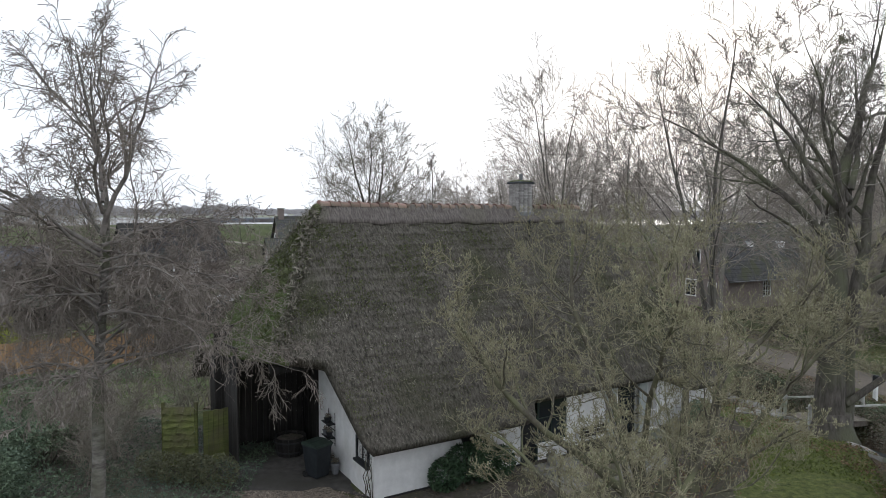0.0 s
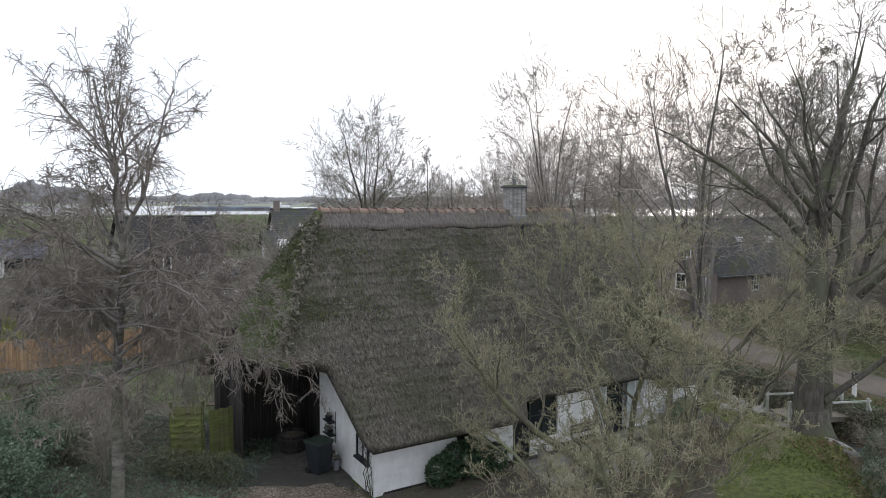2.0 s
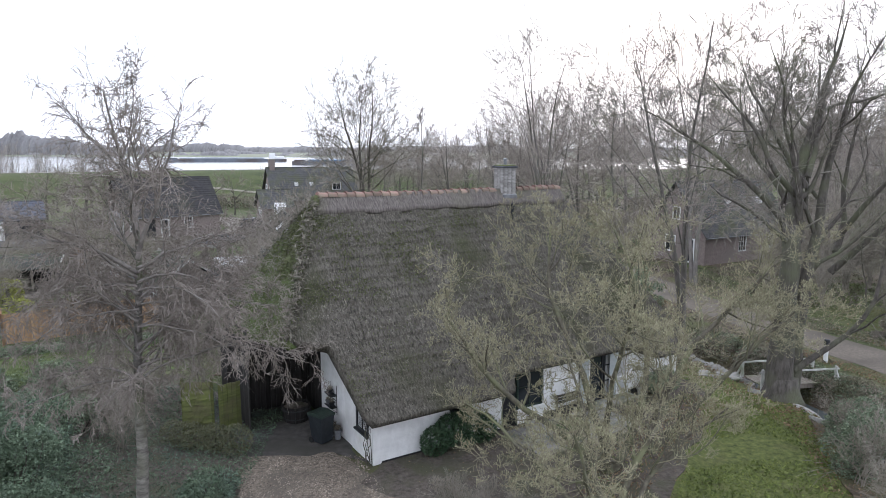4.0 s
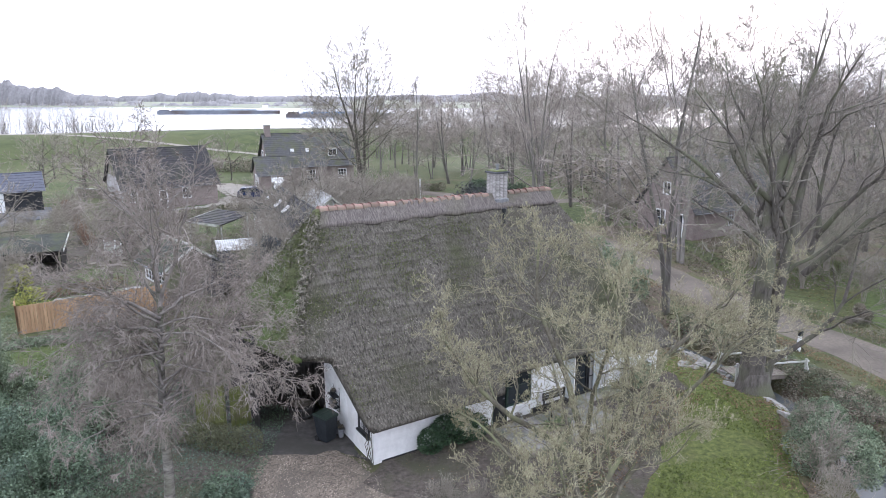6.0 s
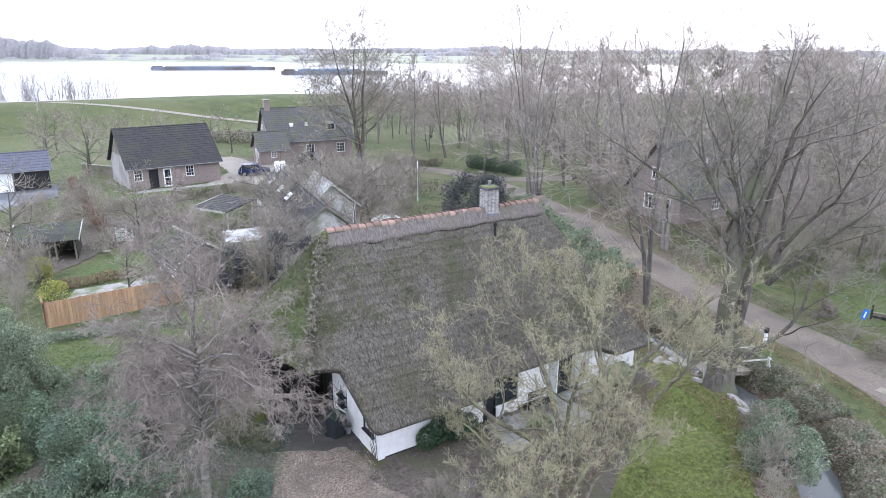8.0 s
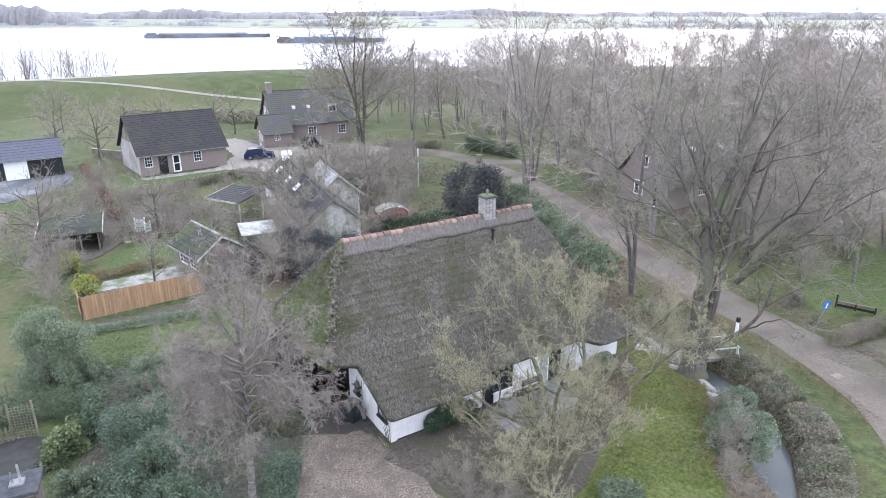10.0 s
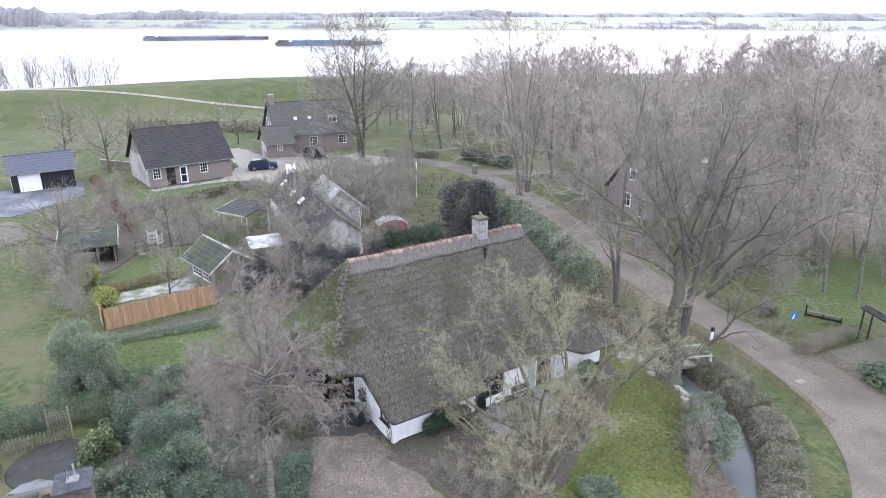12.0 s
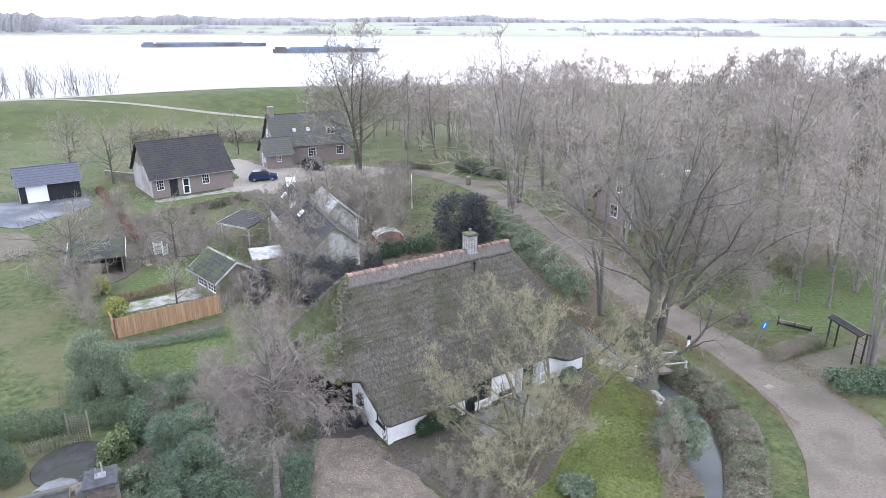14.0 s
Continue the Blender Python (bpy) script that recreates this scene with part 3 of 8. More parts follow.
spur = part("road", strip([(5.5, 77.5), (9.5, 76.0), (14, 75.8), (19, 77)], 3.0, 0.026, ground_z), M_ROAD)
tagged(spur, "short pale branch of the road to a gate", "road", kind="structure")
dike_road = part("road", strip([(x, y) for x, y in CREST[1:8]], 2.6, 0.05, ground_z, 4.0), M_DRIVE)
tagged(dike_road, "pale road along the top of the dike", "road", kind="structure")
ramp = part("road", strip([(-92, 133), (-76, 133), (-60, 134), (-46, 134.5), (-32, 135), (-18, 132)], 1.1, 0.06, ground_z, 2.0), M_DRIVE)
tagged(ramp, "pale path slanting up the grass dike", "path", kind="structure")

for rank, (nm, poly, mtl, z, lab, cat) in enumerate((
        ("lawn", [(4.5, 12.0), (11.5, 12.5), (13.6, 16.5), (14.2, 21.0), (13.2, 24.6), (12.2, 27.2), (10.5, 25.4), (11.6, 24.0), (9.0, 20.7), (6.7, 18.3), (4.9, 15.4), (3.6, 12.6)], M_LAWN, 0.02, "mossy green lawn beside the farmhouse", "lawn"),
        ("lawn", [(-20.5, 24.8), (-11, 27.0), (-10.5, 30.5), (-15, 33.0), (-20.5, 29.2)], M_SOFTLAWN, 0.02, "small green lawn below the board fence", "lawn"),
        ("lawn", [(-31.8, 60.8), (-22.2, 68.8), (-22.0, 72.6), (-32.6, 68.0), (-37.5, 71.5)], M_SOFTLAWN, 0.02, "green grass before the brick barn", "lawn"),
        ("lawn", [(-25.5, 38.5), (-20.5, 38.0), (-19.5, 44.0), (-25.0, 45.5)], M_SOFTLAWN, 0.02, "neighbour's green lawn behind the fence", "lawn"),
        ("lawn", [(25.0, 30.4), (29.6, 29.6), (36.0, 31.0), (46.0, 33.5), (50.0, 37.0), (44.0, 44.0), (35.0, 42.0), (29.0, 38.5), (25.5, 34.0)], M_SOFTLAWN, 0.02, "green grass between the birches", "lawn"),
        ("gravel_drive", [(-6.0, 18.6), (-5.6, 13.8), (-4.0, 8.0), (2.4, 8.0), (1.0, 13.0), (-0.9, 16.2), (-2.2, 17.4), (-3.2, 18.9)], M_GRAVEL, 0.03, "drive of coarse brown gravel before the farmhouse", "gravel drive"),
        ("pavement", [(-8.2, 21.0), (-6.0, 18.2), (-3.0, 18.6), (-1.9, 17.8), (-4.6, 22.4), (-5.6, 25.0), (-9.0, 24.0)], M_YARD, 0.024, "dark yard paving under the thatched overhang", "paving"),
        ("flower_bed", [(-2.0, 16.6), (0.2, 14.6), (1.2, 13.2), (4.4, 12.2), (6.4, 15.0), (8.4, 18.4), (10.2, 21.6), (11.6, 24.6), (10.6, 25.6), (4.0, 21.6), (-1.6, 18.0)], M_SOIL, 0.02, "dark soil bed along the white wall", "flower bed"),
        ("flower_bed", [(-16, 10.5), (-4.9, 9.5), (-5.5, 14), (-5.8, 18), (-8.6, 20.6), (-11, 26.2), (-17, 24.6), (-17.4, 17.5)], M_SOIL, 0.02, "dark soil under the shrubs and birch", "flower bed"),
        ("flower_bed", [(-26, 13), (-15, 11.5), (-15.2, 18.0), (-16.5, 19.8), (-26, 16.8)], M_GRASS, 0.02, "dark damp grass round the garden terrace", "grass"),
        ("flower_bed", [(-22, 29.6), (-15.0, 33.8), (-14.4, 32.4), (-21.4, 28.4)], M_SOIL, 0.03, "dark bare soil strip at the fence foot", "flower bed"),
        ("flower_bed", [(-9.5, 26.0), (3.0, 30.5), (8, 36), (8, 46), (-4, 58), (-13, 62), (-14, 46), (-13.5, 36.0), (-10, 33)], M_LEAFLITTER, 0.02, "shaded soil and leaf litter behind the farmhouse", "flower bed"),
        ("flower_bed", [(14.6, 20.6), (13.4, 13.2), (11.0, 11.8), (12.4, 16.4), (14.0, 21.0)], M_LEAFLITTER, 0.025, "brown fallen leaves along the ditch bank", "flower bed"),
        ("flower_bed", [(-50, 57.0), (-41.0, 55.2), (-37.5, 50.0), (-39.0, 46.8), (-50, 47.0)], M_DIRT, 0.02, "trodden sandy earth beside the asphalt", "bare earth"),
        ("flower_bed", [(-37.5, 51.5), (-33.0, 45.5), (-31.0, 40.4), (-26.5, 39.4), (-25.5, 46.5), (-21.0, 48.5), (-22.0, 57.0), (-31.5, 57.0)], M_SOIL, 0.02, "dark kitchen garden soil round the hut", "flower bed"),
        ("gravel_drive", [(-26.0, 73.0), (-19.0, 71.0), (-12.5, 76.0), (-3.6, 82.6), (-4.6, 86.0), (-10, 88.5), (-18.5, 86.4), (-24, 88), (-29, 94), (-31, 91), (-25.5, 80.5)], M_DRIVE, 0.03, "pale gravel yard between the brick houses", "gravel drive"),
        ("pavement", [(-33.0, 68.3), (-25.0, 73.8), (-24.2, 72.8), (-32.0, 67.4)], M_PAVE, 0.035, "pale paving strip along the barn", "paving"),
        ("pavement", [(-50, 68.5), (-43.2, 72.6), (-39.8, 66.0), (-43.2, 57.2), (-47.0, 58.0), (-60, 62)], M_ASPHALT, 0.03, "wet grey asphalt pad before the garage", "pavement"),
        ("pavement", [(-22.8, 34.8), (-17.4, 38.2), (-18.6, 40.2), (-23.4, 36.8)], M_STONE, 0.04, "pale stone terrace inside the board fence", "terrace"))):
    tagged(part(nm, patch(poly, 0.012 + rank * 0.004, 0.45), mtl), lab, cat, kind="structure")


# ---- the thatched farmhouse; in its own axes u runs along the front wall, v inwards ----
HX, HY, HR = -1.85, 17.65, 31.0
farm = thing("farmhouse", HX, HY, 0, HR, "white farmhouse under a mossy grey thatched hip roof", "house")


def house_at(u, v):
    a = radians(HR)
    return HX + u * math.cos(a) - v * math.sin(a), HY + u * math.sin(a) + v * math.cos(a)


SLOPE, EAVE, RIDGE, MID = 1.174, 1.8, 8.15, 4.65


def v_front(z):
    return -0.63 + (z - 2.0) / SLOPE


def u_left(z):
    """The rake over the gable leans outwards as it rises, then swings out to the hip."""
    rake = -0.2 - 0.3 * float(smooth01((z - 1.65) / 0.5)) - 0.28 * max(0.0, z - 2.1)
    hip = -2.35 + (z - 4.0) * 0.585
    return rake + (hip - rake) * float(smooth01((z - 3.75) / 0.4))


def u_right(z):
    return 14.65 - (z - EAVE) * 0.505


def lerp(a, b, t):
    return a + (b - a) * t


def eave_z(u):
    """The front eave is lifted over the windows."""
    return EAVE + 0.48 * float(smooth01((u - 4.75) / 0.7)) * (1 - float(smooth01((u - 11.2) / 1.3)))


def front_at(r, c):
    z = lerp(eave_z(lerp(-0.5, 14.6, c)), RIDGE, r)
    return Vector((lerp(u_left(z), u_right(z), c), v_front(z) - 0.10 * max(0, 1 - r * 5) ** 2, z - 0.06 * max(0, 1 - r * 6)))


def back_at(r, c):
    z = lerp(EAVE, RIDGE, r)
    lo = -2.35 + (max(z, 2.9) - 4.0) * 0.585
    return Vector((lerp(u_right(z), lo, c), 2 * MID - v_front(z), z))


def left_at(r, c):
    z = lerp(lerp(3.95, 2.95, c), RIDGE, r)
    return Vector((-2.35 + (z - 4.0) * 0.585, lerp(2 * MID - v_front(z), v_front(z), 1 - c), z))


def right_at(r, c):
    z = lerp(EAVE, RIDGE, r)
    return Vector((u_right(z), lerp(v_front(z), 2 * MID - v_front(z), c), z))


def thatch_shell(fn, nr, nc, normal, thick=0.38, course=0.0, lift=0.0, r0=0.0, r1=1.0, rough=0.03):
    """A thick skin of thatch over a slope, in courses that overlap like steps."""
    nrm = Vector(normal).normalized()
    outer, inner = [], []
    length = (fn(1, 0.5) - fn(0, 0.5)).length * (r1 - r0)
    for i in range(nr + 1):
        r = lerp(r0, r1, i / nr)
        for j in range(nc + 1):
            c = j / nc
            p = fn(r, c)
            w = lift + rough * noise.noise(p * 1.1) + rough * 0.8 * noise.noise(p * 4.3)
            if course:
                ph = length * i / nr / course + 0.22 * noise.noise(Vector((p.x * 0.35 + p.y * 0.2, p.z * 0.2, 2.0))) + 0.10 * noise.noise(Vector((p.x * 2.5, p.z, 5.0)))
                w += 0.052 * (1 - (ph - math.floor(ph))) ** 2.0 * (0.75 + 0.5 * noise.noise(p * 0.8))
            edge = min(j, nc - j)
            if edge < 2:
                w -= 0.05 * (2 - edge)
            if i < 2:
                w -= 0.05 * (2 - i)
            outer.append(p + nrm * w)
            inner.append(p - nrm * (thick - lift) + Vector((0, 0, 0.12 if i == 0 else 0)))
    s = Shape()
    s.v = [tuple(p) for p in outer + inner]
    k, o = nc + 1, len(outer)
    for i in range(nr):
        for j in range(nc):
            a, b, cc, d = i * k + j, i * k + j + 1, (i + 1) * k + j + 1, (i + 1) * k + j
            s.f += [(a, b, cc, d), (o + d, o + cc, o + b, o + a)]
    rim = [j for j in range(k)] + [i * k + nc for i in range(1, nr + 1)] + [nr * k + j for j in range(nc - 1, -1, -1)] + [i * k for i in range(nr - 1, 0, -1)]
    s.f += [(rim[(q + 1) % len(rim)], rim[q], o + rim[q], o + rim[(q + 1) % len(rim)]) for q in range(len(rim))]
    return s


def reeds(fn, n, normal, size, rng, lift=0.02):
    """Short broken reed ends that stand out of the thatch."""
    nrm = np.array(Vector(normal).normalized())
    C = np.array([tuple(fn(r, c)) for r, c in rng.random((n, 2)) * np.array([0.9, 0.99]) + np.array([0.01, 0.005])]) + nrm * lift
    down = np.array(fn(0, 0.5) - fn(1, 0.5))
    down /= np.linalg.norm(down)
    A = down + 0.35 * nrm + rng.normal(0, 0.3, (n, 3))
    A /= np.linalg.norm(A, axis=1, keepdims=True)
    W = np.cross(A, nrm + rng.normal(0, 0.4, (n, 3)))
    W /= np.linalg.norm(W, axis=1, keepdims=True)
    s = size * rng.uniform(0.5, 1.4, (n, 1))
    V = np.stack([C, C + A * s * 0.5 + W * s * 0.16, C + A * s, C + A * s * 0.5 - W * s * 0.16], 1)
    return fast_mesh("reed_ends", V.reshape(-1, 3), np.arange(n * 4).reshape(-1, 4))


N_FRONT, N_BACK, N_LEFT, N_RIGHT = (0, -SLOPE, 1), (0, SLOPE, 1), (-1, 0, 0.585), (1, 0, 0.505)
rng_h = np.random.default_rng(4)
roof = part("roof", thatch_shell(front_at, 190, 130, N_FRONT, course=0.42), M_THATCH, farm, "mossy grey thatch laid in courses", True)
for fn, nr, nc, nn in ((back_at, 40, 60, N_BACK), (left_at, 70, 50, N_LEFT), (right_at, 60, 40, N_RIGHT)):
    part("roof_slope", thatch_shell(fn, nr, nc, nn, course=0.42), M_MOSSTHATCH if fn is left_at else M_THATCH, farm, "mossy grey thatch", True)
for fn, n, nn in ((front_at, 34000, N_FRONT), (left_at, 9000, N_LEFT), (right_at, 3000, N_RIGHT)):
    tagged(part("reed_cover", reeds(fn, n, nn, 0.075, rng_h), M_REED, farm), kind="stuff")


def moss_on(fn, normal, n, seed, r0, r1, c0, c1, size=0.05):
    """Cushions of moss in uneven patches between two heights of a slope."""
    rng = np.random.default_rng(seed)
    nrm = Vector(normal).normalized()
    C = []
    while len(C) < n:
        r, c = lerp(r0, r1, rng.random()), lerp(c0, c1, rng.random() ** 1.4)
        p = fn(r, c)
        if noise.noise(p * 0.9) + 0.6 * noise.noise(p * 3.1) > rng.uniform(-0.35, 0.5):
            C.append(tuple(p + nrm * rng.uniform(0.02, 0.07)))
    return blades("moss_cover", np.array(C), size, rng, 0.35, 0.6)


tagged(part("moss_cover", moss_on(front_at, N_FRONT, 3600, 15, 0.5, 0.9, 0.0, 0.6, 0.035), M_MOSS, farm, "green moss on the upper thatch"), kind="stuff")
tagged(part("moss_cover", moss_on(left_at, N_LEFT, 4500, 16, 0.05, 0.93, 0.0, 1.0, 0.04), M_MOSS, farm, "green moss on the hip slope"), kind="stuff")
tagged(part("moss_cover", moss_on(front_at, N_FRONT, 4500, 17, 0.08, 0.92, 0.0, 1.0, 0.028), M_MOSS, farm, "scattered moss on the thatch"), kind="stuff")


def hip_tufts(path, n, seed, width):
    """Loose worn reed along a hip."""
    rng = np.random.default_rng(seed)
    t = rng.random(n)
    C = np.array([tuple(path(x)) for x in t]) + rng.normal(0, width, (n, 3))
    return blades("worn_reed", C, 0.11, rng, 0.0, 0.22)


part("worn_reed", hip_tufts(lambda t: front_at(lerp(0.37, 0.97, t), 0.0) + Vector((0, 0, 0.05)), 1300, 5, 0.12), M_WORNREED, farm, "pale worn reed along the hip")
part("worn_reed", hip_tufts(lambda t: back_at(lerp(0.3, 0.97, t), 1.0) + Vector((0, 0, 0.05)), 600, 6, 0.08), M_WORNREED, farm, "pale worn reed along the hip")

# the ridge: a skirt of pale reed, then a row of half-round tiles
R0 = 0.885


def skirt_at(side):
    def fn(r, c):
        u = lerp(lerp(-0.12, 0.18, r), 11.6, c)
        wob = 0.03 * math.sin(u * 5.0) + 0.03 * math.sin(u * 1.7)
        z = lerp(RIDGE - 0.6 + wob * 0.7, RIDGE + 0.04, r)
        v = v_front(z)
        return Vector((lerp(u + (1 - r) * 0.0, u, r), v if side < 0 else 2 * MID - v, z))
    return fn


part("ridge_skirt", thatch_shell(skirt_at(-1), 14, 120, N_FRONT, thick=0.14, lift=0.11, rough=0.035), M_RIDGEREED, farm, "band of pale reed below the ridge", True)
part("ridge_skirt", thatch_shell(skirt_at(1), 8, 60, N_BACK, thick=0.14, lift=0.11, rough=0.035), M_RIDGEREED, farm, "band of pale reed below the ridge", True)
knob = Shape()
for dx, dy, dz, rr in ((0.02, 0, -0.06, 0.2), (-0.06, -0.16, -0.2, 0.16), (-0.06, 0.16, -0.2, 0.16)):
    knob.lathe([(0.02, -rr), (rr * 0.7, -rr * 0.7), (rr, 0), (rr * 0.75, rr * 0.6), (0.02, rr * 0.9)], 9, (dx + 0.1, MID + dy, RIDGE + dz))
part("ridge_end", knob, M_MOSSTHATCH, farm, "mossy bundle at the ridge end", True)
tile = Shape()
ring = []
for e, (x, rr) in enumerate(((0.0, 0.2), (0.055, 0.2), (0.07, 0.17), (0.37, 0.145))):
    for i in range(9):
        a = math.pi * i / 8
        ring.append((x, rr * math.cos(a) * 1.15, rr * math.sin(a)))
tile.add(ring, [(k * 9 + i, k * 9 + i + 1, (k + 1) * 9 + i + 1, (k + 1) * 9 + i) for k in range(3) for i in range(8)] + [tuple(range(9)), tuple(range(35, 26, -1))])
tile_mesh = tile.mesh("ridge_tile")
for i in range(32):
    u = 0.18 + i * 0.355
    if 8.05 < u + 0.18 < 8.95:
        continue
    t = part("ridge_tile", tile_mesh, M_RIDGETILE, farm)
    t.matrix_basis = pose(u, MID + random.uniform(-0.015, 0.015), RIDGE + 0.02 + random.uniform(-0.012, 0.012) - 0.05 * math.sin(i / 33 * math.pi), random.uniform(-2, 2), random.uniform(-2, 2), random.uniform(-2, 2))

# chimney
stack = part("chimney", Shape().bbox(8.25, MID - 0.3, 7.0, 8.87, MID + 0.32, 9.12, 0.02), M_MORTAR, farm, "worn white-painted brick chimney")
brick_mesh = Shape().bbox(-0.1, -0.012, 0, 0.1, 0.03, 0.058, 0.006).mesh("brick")
for row in range(18):
    z = 7.95 + row * 0.066
    for k in range(3):
        off = 0.1 + k * 0.21 + (0.0 if row % 2 else 0.03)
        for m in (pose(8.23 + off, MID - 0.32, z), pose(8.89, MID - 0.32 + off, z, 0, 0, 90), pose(8.23, MID + 0.34 - off, z, 0, 0, -90)):
            part("brick", brick_mesh, M_CHIMNEY, stack).matrix_basis = m
part("cap", Shape().bbox(8.16, MID - 0.39, 9.12, 8.96, MID + 0.41, 9.2, 0.03), M_SLATE, stack, "dark mossy slab")
part("cap_moss", Shape().bbox(8.22, MID - 0.33, 9.202, 8.9, MID + 0.35, 9.25, 0.03), M_MOSS, stack, "moss on the slab")
part("flue_pipe", Shape().lathe([(0.07, 9.25), (0.07, 9.44), (0.09, 9.44), (0.09, 9.5), (0.02, 9.52)], 10, (8.56, MID, 0)), M_ZINC, stack)
part("flashing", Shape().bbox(8.2, MID - 0.42, 7.7, 8.92, MID + 0.42, 8.02, 0.03), M_ZINC, stack, "grey lead flashing")
vent = part("vent_pipe", Shape().lathe([(0.06, 6.9), (0.06, 7.55), (0.1, 7.55), (0.1, 7.68), (0.02, 7.72)], 10, (8.25, 3.7, 0)), M_BLACK, farm, "short black vent pipe")

# walls
WT = 2.26
white = part("wall", Shape().prism([(0.0, 0.0), (4.3, 0.0), (4.3, 3.75), (1.45, 3.75), (0.0, 2.12)], 0.0, 0.3, "x"), M_WHITE, farm, "whitewashed gable wall with faint stains")
for a, b in ((0.3, 5.05), (6.97, 8.66), (11.42, 14.35)):
    part("wall", Shape().box(a, 0.0, 0.0, b, 0.3, WT), M_WHITE, farm, "whitewashed front wall")
    part("plinth", Shape().bbox(a, -0.03, 0.0, b, 0.0, 0.09 if a < 1 else 0.26, 0.008), M_TAR, farm, "black tarred plinth")
part("wall", Shape().box(5.75, 0.03, 0.0, 6.97, 0.3, 0.58), M_WHITE, farm, "white panel below the window")
part("wall", Shape().box(14.05, 0.3, 0.0, 14.35, 9.0, WT), M_WHITE, farm, "whitewashed end wall")
part("wall", Shape().box(0.0, 9.0, 0.0, 14.35, 9.3, WT), M_WHITE, farm, "whitewashed rear wall")
for k in range(9):
    part("board", Shape().bbox(0.1, 4.31 + k * 0.2, 0.0, 0.14, 4.5 + k * 0.2, 4.2, 0.006), M_DARKWOOD, farm)
for k in range(16):
    part("board", Shape().bbox(-2.9 + k * 0.2, 6.2, 0.0, -2.71 + k * 0.2, 6.24, 4.2, 0.006), M_DARKWOOD, farm)
for k in range(16):
    part("board", Shape().bbox(-2.62, 4.4 + k * 0.25, 0.0, -2.58, 4.64 + k * 0.25, 3.75 - 0.02 * k, 0.006), M_DARKWOOD, farm)
part("beam", Shape().bbox(-2.4, 1.5, 3.55, 0.0, 1.66, 3.75, 0.015), M_DARKWOOD, farm, "dark beam under the overhang")


def casement(parent, name, u0, u1, z0, z1, cols, rows, wall_v=0.05, frame_mat=None, axis="v", bar=0.03, frame_w=0.06, glass=None):
    """A glazed frame in an opening, its glass set back, each pane an object."""
    fm = frame_mat or M_BLACK

    def bx(a0, b0, a1, b1, d0, d1):
        return Shape().box(a0, d0, b0, a1, d1, b1) if axis == "v" else Shape().box(d0, a0, b0, d1, a1, b1)
    w = part(name, bx(u0, z0, u1, z1, wall_v + 0.07, wall_v + 0.1), M_BLACK, parent)
    fr = Shape()
    for a in (bx(u0, z0, u0 + frame_w, z1, wall_v - 0.02, wall_v + 0.07), bx(u1 - frame_w, z0, u1, z1, wall_v - 0.02, wall_v + 0.07),
              bx(u0 + frame_w, z0, u1 - frame_w, z0 + frame_w, wall_v - 0.02, wall_v + 0.07), bx(u0 + frame_w, z1 - frame_w, u1 - frame_w, z1, wall_v - 0.02, wall_v + 0.07)):
        fr.add(a.v, a.f)
    part("frame", fr, fm, w)
    a0, a1, b0, b1 = u0 + frame_w, u1 - frame_w, z0 + frame_w, z1 - frame_w
    for i in range(cols):
        for j in range(rows):
            p0, p1 = lerp(a0, a1, i / cols), lerp(a0, a1, (i + 1) / cols)
            q0, q1 = lerp(b0, b1, j / rows), lerp(b0, b1, (j + 1) / rows)
            part("pane", bx(p0 + bar / 2, q0 + bar / 2, p1 - bar / 2, q1 - bar / 2, wall_v + 0.03, wall_v + 0.04), glass or M_GLASS, w)
    for i in range(1, cols):
        part("glazing_bar", bx(lerp(a0, a1, i / cols) - bar / 2, b0, lerp(a0, a1, i / cols) + bar / 2, b1, wall_v, wall_v + 0.06), fm, w)
    for j in range(1, rows):
        part("glazing_bar", bx(a0, lerp(b0, b1, j / rows) - bar / 2, a1, lerp(b0, b1, j / rows) + bar / 2, wall_v + 0.004, wall_v + 0.056), fm, w)
    return w


casement(farm, "window", 5.77, 6.95, 0.6, 2.16, 2, 2, 0.06, M_DARKGREEN)
part("window_sill", Shape().bbox(5.7, -0.06, 0.555, 7.0, 0.1, 0.6, 0.01), M_PAINT, farm)
door = part("door", Shape().bbox(5.1, 0.08, 0.02, 5.7, 0.13, 1.98, 0.008), M_BLACK, farm, "black plank front door")
part("frame", Shape().box(5.05, 0.0, 0.0, 5.1, 0.2, 2.08).box(5.7, 0.0, 0.0, 5.75, 0.2, 2.08).box(5.1, 0.0, 1.98, 5.7, 0.2, 2.08), M_DARKGREEN, door)
part("door_handle", Shape().tube([(5.62, 0.07, 1.02), (5.62, 0.02, 1.02), (5.54, 0.02, 1.02)], 0.012, 6), M_ZINC, door)
for a, b, c in ((8.7, 9.35, 1), (9.4, 10.05, 1), (10.1, 10.75, 1), (10.78, 11.4, 1)):
    casement(farm, "french_door", a, b, 0.14, 2.18, 1, 3, 0.08, M_PAINT if a in (8.7, 10.78) else M_BLACK, bar=0.035, frame_w=0.07, glass=M_PALEGLASS if a != 9.4 else M_GLASS)
for a, b in ((8.74, 9.2), (10.3, 10.72)):
    part("shutter", Shape().bbox(a, -0.04, 0.2, b, -0.01, 1.95, 0.008), M_GREYPAINT, farm, "pale grey-green board shutter")
part("door_step", Shape().bbox(8.6, -0.55, 0.0, 11.5, 0.05, 0.13, 0.015), M_STONE, farm)
casement(farm, "window", 0.28, 1.15, 0.9, 1.58, 2, 1, -0.03, M_BLACK, axis="u", frame_w=0.07)
part("window_sill", Shape().bbox(-0.12, 0.22, 0.84, 0.0, 1.21, 0.9, 0.01), M_BLACK, farm)
